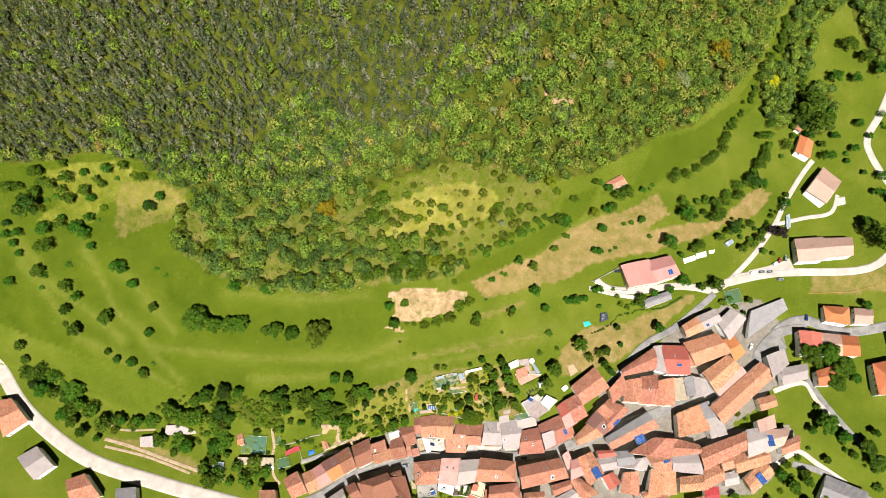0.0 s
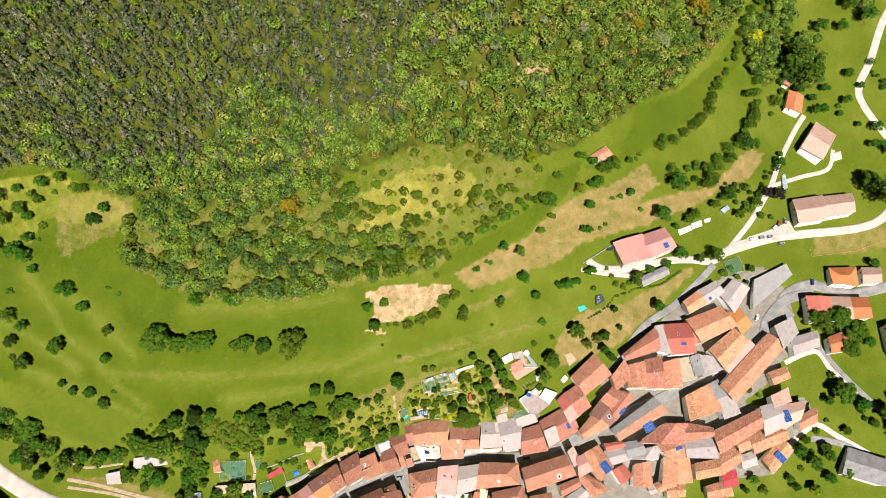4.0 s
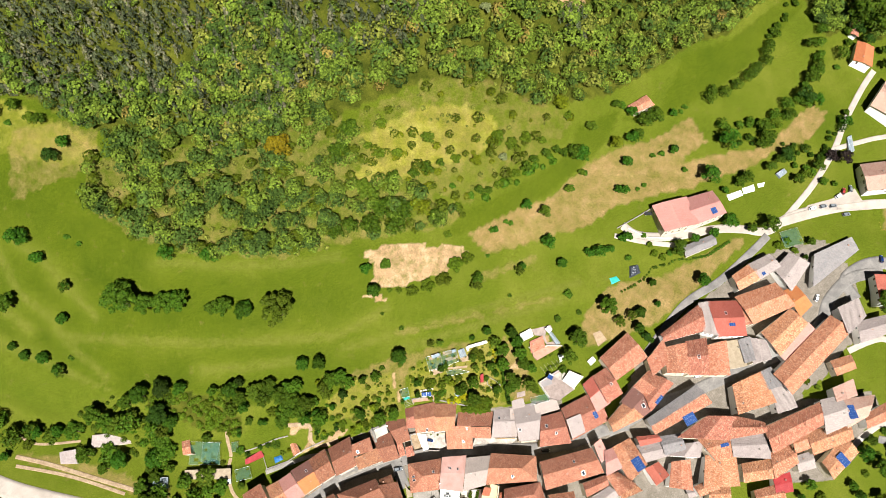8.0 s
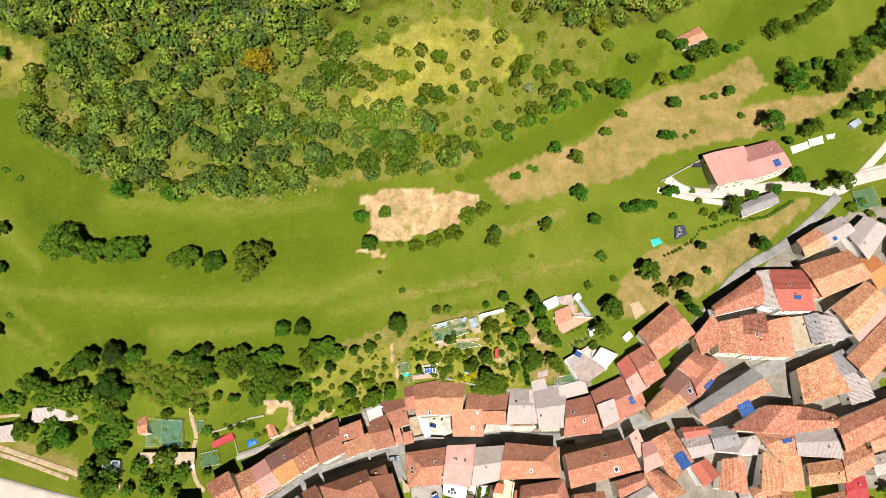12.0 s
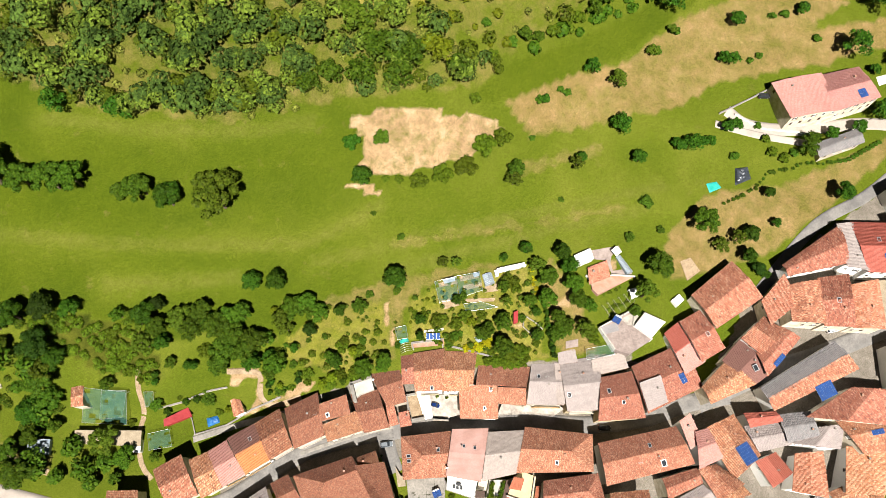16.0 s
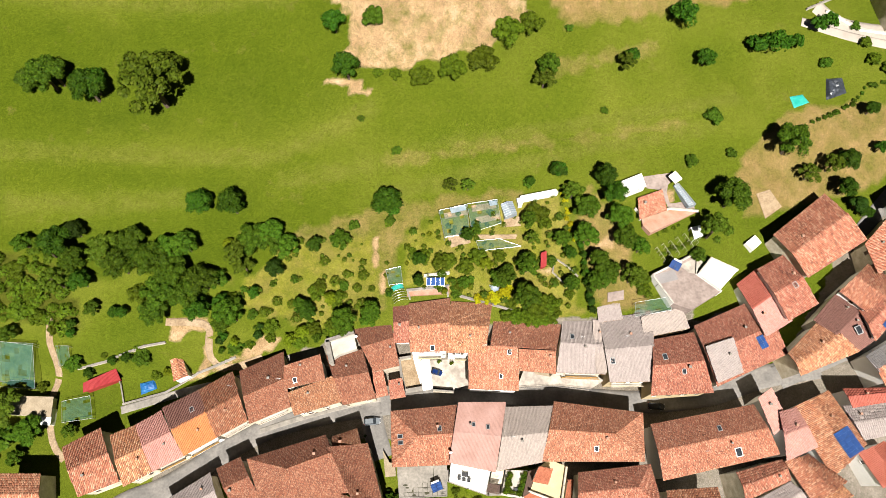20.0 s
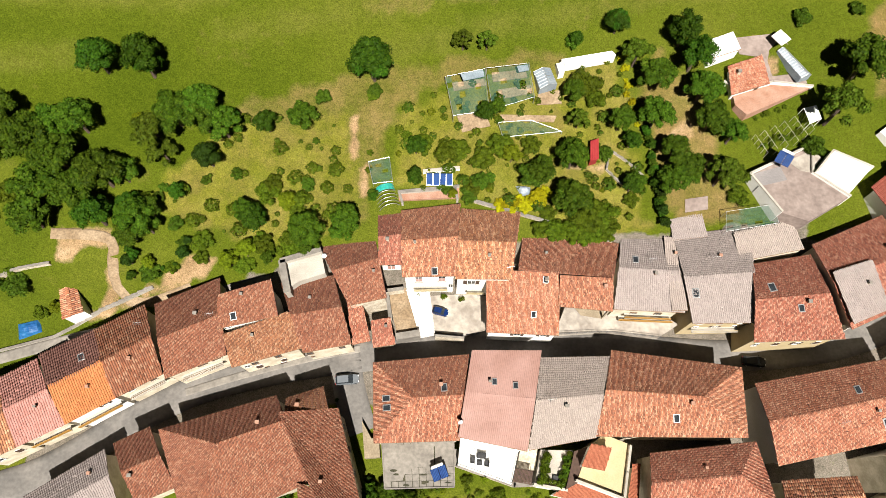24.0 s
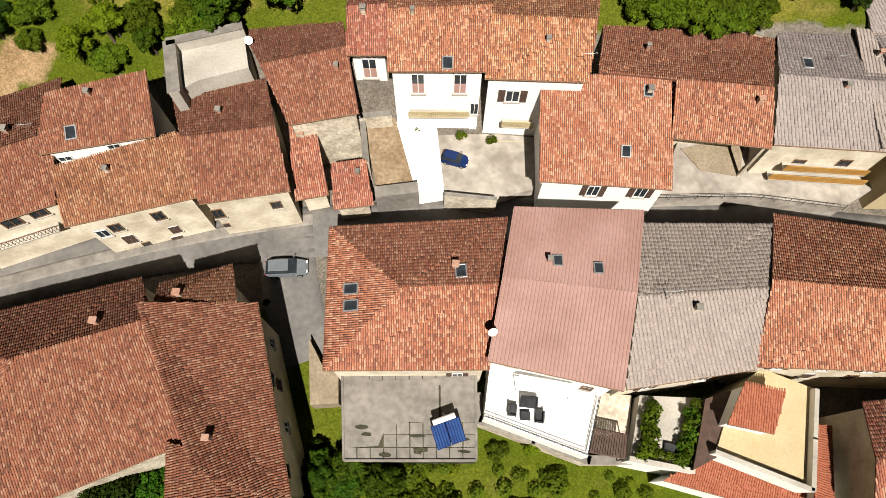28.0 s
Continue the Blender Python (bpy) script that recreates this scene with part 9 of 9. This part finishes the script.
hedge("oak", [(248.5, 285.1), (251.3, 267.7), (243.2, 238.3), (231.8, 222.2)], 3)
hedge("round", [(302.2, 244.9), (310.1, 210.9), (310.9, 182.4)], 2)
hedge("oak", [(-126.7, 17.3), (-115.7, 10.8), (-138.8, 11.9)], 3.5)
hedge("scrub", [(226.8, 52.2), (248.1, 21), (261.5, 16.8)], 2)
hedge("oak", [(-161, 35.2), (-147.5, 47), (-138.3, 37), (-136.8, 24.4)], 4)


far_trees()

# ---- the wood on the hill ----
def crowns(name, a, b):
    """Foliage seen from far off: crowns differ in tone; sprays carry painted sunlit spots and shade."""
    dark, light = tuple(0.5 * v for v in a), tuple(1.5 * v for v in b)
    m = shade(name, dark, light, 0.13, 0.8, 0.9, 0.4, 0, (dark, a, b, light, light))
    for node in m.node_tree.nodes:
        if node.type == "MIX" and node.blend_type == "MIX":
            node.inputs["Factor"].default_value = 0.5
    m.node_tree.nodes["Principled BSDF"].inputs["Specular IOR Level"].default_value = 0.03
    return m


# extra blue in these crown colours stands in for distance haze
FOREST_LEAF = [
    crowns("wood_dark_conifer", (0.042, 0.058, 0.026), (0.078, 0.093, 0.042)),
    crowns("wood_grey_conifer", (0.085, 0.094, 0.046), (0.145, 0.14, 0.078)),
    crowns("wood_green_crown", (0.062, 0.104, 0.012), (0.13, 0.182, 0.02)),
    crowns("wood_olive_crown", (0.1, 0.126, 0.018), (0.18, 0.195, 0.03)),
    crowns("wood_deep_crown", (0.036, 0.07, 0.012), (0.068, 0.112, 0.018)),
    crowns("wood_rusty_crown", (0.15, 0.12, 0.022), (0.21, 0.16, 0.035)),
]


def conifers_here(x, y):
    """Conifers hold the middle of the slope, broad-leaved trees its edges."""
    return FOREST(x, y) & (np.hypot((x + 150) / 215, (y - 252) / 86) < 1 + 0.2 * np.sin(x / 17) * np.cos(y / 13))


def broad_here(x, y):
    return FOREST(x, y) & (np.hypot((x + 150) / 215, (y - 252) / 86) > 0.8 + 0.2 * np.sin(x / 17) * np.cos(y / 13))


BOX = (-330, 120, 240, 400)
DARK, GREY, GREEN, OLIVE, DEEP, RUSTY = FOREST_LEAF
woods("conifer_wood", conifers_here, BOX, 3.9, (1.6, 2.5), "conifer", DARK, "dense dark green conifer wood on the hillside", 3, 0.9, 60, (0.16, 0.36))
woods("conifer_wood", conifers_here, BOX, 6.2, (1.7, 2.7), "conifer", GREY, "grey-green dry conifers in the hillside wood", 5, 0.8, 60, (0.16, 0.36))
woods("conifer_wood", conifers_here, BOX, 8.0, (2.0, 3.2), "broad", GREEN, "green broad-leaved trees between the conifers", 6, 0.55, 90, (0.12, 0.28))
woods("broadleaf_wood", broad_here, BOX, 5.6, (2.4, 4.2), "broad", GREEN, "green broad-leaved wood on the hillside", 7, 0.85, 140, (0.11, 0.25))
woods("broadleaf_wood", broad_here, BOX, 8.0, (2.2, 4.2), "broad", OLIVE, "olive-green broad-leaved trees in the wood", 8, 0.8, 120, (0.11, 0.25))
woods("broadleaf_wood", broad_here, BOX, 7.4, (2.0, 4.0), "broad", DEEP, "dark green broad-leaved trees in the wood", 9, 0.8, 120, (0.11, 0.25))
woods("broadleaf_wood", lambda x, y: broad_here(x, y) & (x < -30 + 12 * np.sin(y / 15)), BOX, 7.0, (2.2, 4.2), "broad", DEEP, "dark green broad-leaved trees in the wood", 43, 0.8, 140, (0.11, 0.25))
woods("broadleaf_wood", broad_here, BOX, 17.0, (2.2, 3.8), "broad", RUSTY, "rusty broad-leaved trees in the wood", 19, 0.7, 120, (0.11, 0.25))
LOW = (-330, 80, 240, 400)


def thick_here(x, y):
    """The upper and outer scrub has closed to a young wood; grassy gaps stay inside."""
    return SCRUB(x, y) & (np.sin(x / 9.5 + 1.3 * np.sin(y / 7)) * np.cos(y / 6.5 + np.sin(x / 11)) < 0.38)


woods("scrub_thicket", SCRUB, LOW, 4.2, (0.7, 1.6), "low", OLIVE, "olive-green scrub thicket below the wood", 10, 0.6, 70, (0.16, 0.34))
woods("scrub_thicket", thick_here, LOW, 5.6, (2.2, 4.0), "broad", GREEN, "taller green trees in the scrub thicket", 11, 0.75, 200, (0.1, 0.22))
woods("scrub_thicket", thick_here, LOW, 7.4, (2.0, 4.0), "broad", DEEP, "dark green trees in the scrub thicket", 15, 0.7, 200, (0.1, 0.22))
woods("scrub_thicket", lambda x, y: thick_here(x, y) & (x < -50 + 12 * np.sin(y / 15)), LOW, 7.0, (2.2, 4.2), "broad", DEEP, "dark green trees in the scrub thicket", 44, 0.7, 200, (0.1, 0.22))
woods("scrub_thicket", SCRUB, LOW, 6.6, (1.4, 3.0), "broad", LEAF["bush"], "fresh green trees in the scrub thicket", 16, 0.6, 150, (0.12, 0.26))
woods("scrub_thicket", GLADE, LOW, 6.0, (1.2, 2.8), "broad", LEAF["bush"], "green bushes scattered over a sunny glade", 17, 0.4, 110, (0.12, 0.26))
woods("scrub_thicket", GLADE, LOW, 7.0, (0.8, 2.0), "low", LEAF["yellowgreen"], "yellow-green bushes scattered over a sunny glade", 12, 0.3, 60)
woods("scrub_thicket", GLADE, LOW, 5.0, (0.5, 1.2), "low", OLIVE, "low olive bushes scattered over a sunny glade", 18, 0.4, 50)
woods("grove", GROVES[0], (-230, -20, 120, 160), 4.0, (0.9, 2.0), "low", LEAF["oak"], "leafy undergrowth at the foot of the meadow", 13, 0.5, 200, (0.1, 0.22))
woods("grove", UNDER, (-230, -20, 120, 160), 2.6, (0.8, 1.8), "low", LEAF["bush"], "green undergrowth at the foot of the meadow", 14, 0.8, 220, (0.1, 0.22))
for thicket in THICKETS:
    woods("grove", thicket, (200, 200, 340, 350), 4.2, (1.8, 3.4), "broad", GREEN, "mixed green thicket above the farmhouses", 41, 0.85, 110, (0.15, 0.34))
    woods("grove", thicket, (200, 200, 340, 350), 5.5, (1.8, 3.4), "broad", DEEP, "dark green trees in the thicket", 42, 0.6, 110, (0.15, 0.34))
woods("grove", GROVES[1], (-230, 40, 160, 200), 4.6, (1.0, 2.4), "low", LEAF["oak"], "row of green bushes along a field edge", 15, 0.6, 90)

woods("garden_plants", GARDEN, (-40, 30, 80, 100), 2.1, (0.3, 0.75), "low", LEAF["bush"], "fresh green vegetables and flowers in the gardens", 21, 0.42, 110, (0.14, 0.3))
woods("garden_plants", GARDEN, (-40, 30, 80, 100), 3.1, (0.5, 1.2), "low", LEAF["scrub"], "green shrubs in the village gardens", 22, 0.4, 200, (0.1, 0.24))
woods("garden_plants", GARDEN, (-40, 30, 80, 100), 5.5, (0.3, 0.7), "low", LEAF["yellowgreen"], "yellow-green flowering plants in the gardens", 23, 0.5, 60)
woods("rough_grass", ORCHARD, (-80, 30, 20, 100), 3.4, (0.3, 0.9), "low", LEAF["airy"], "rough olive tussocks and saplings on the slope", 24, 0.4, 60)
woods("garden_plants", BOTTOM, (-60, -40, 60, 20), 1.5, (0.3, 0.8), "low", LEAF["bush"], "fresh green herbs and low plants behind the houses", 26, 0.6, 160, (0.1, 0.24))
woods("garden_plants", BOTTOM, (-60, -40, 60, 20), 2.6, (0.4, 0.9), "low", LEAF["yellowgreen"], "yellow-green shrubs behind the houses", 27, 0.4, 200, (0.1, 0.22))
woods("garden_plants", BOTTOM, (-60, -40, 60, 20), 2.4, (0.6, 1.5), "low", LEAF["bush"], "green undergrowth behind the houses", 25, 0.6, 330, (0.08, 0.18))
woods("rough_grass", ORCHARD, (-80, 30, 20, 100), 3.0, (0.6, 1.4), "low", LEAF["bush"], "green bushes and brambles on the slope behind the houses", 33, 0.42, 220, (0.1, 0.22))
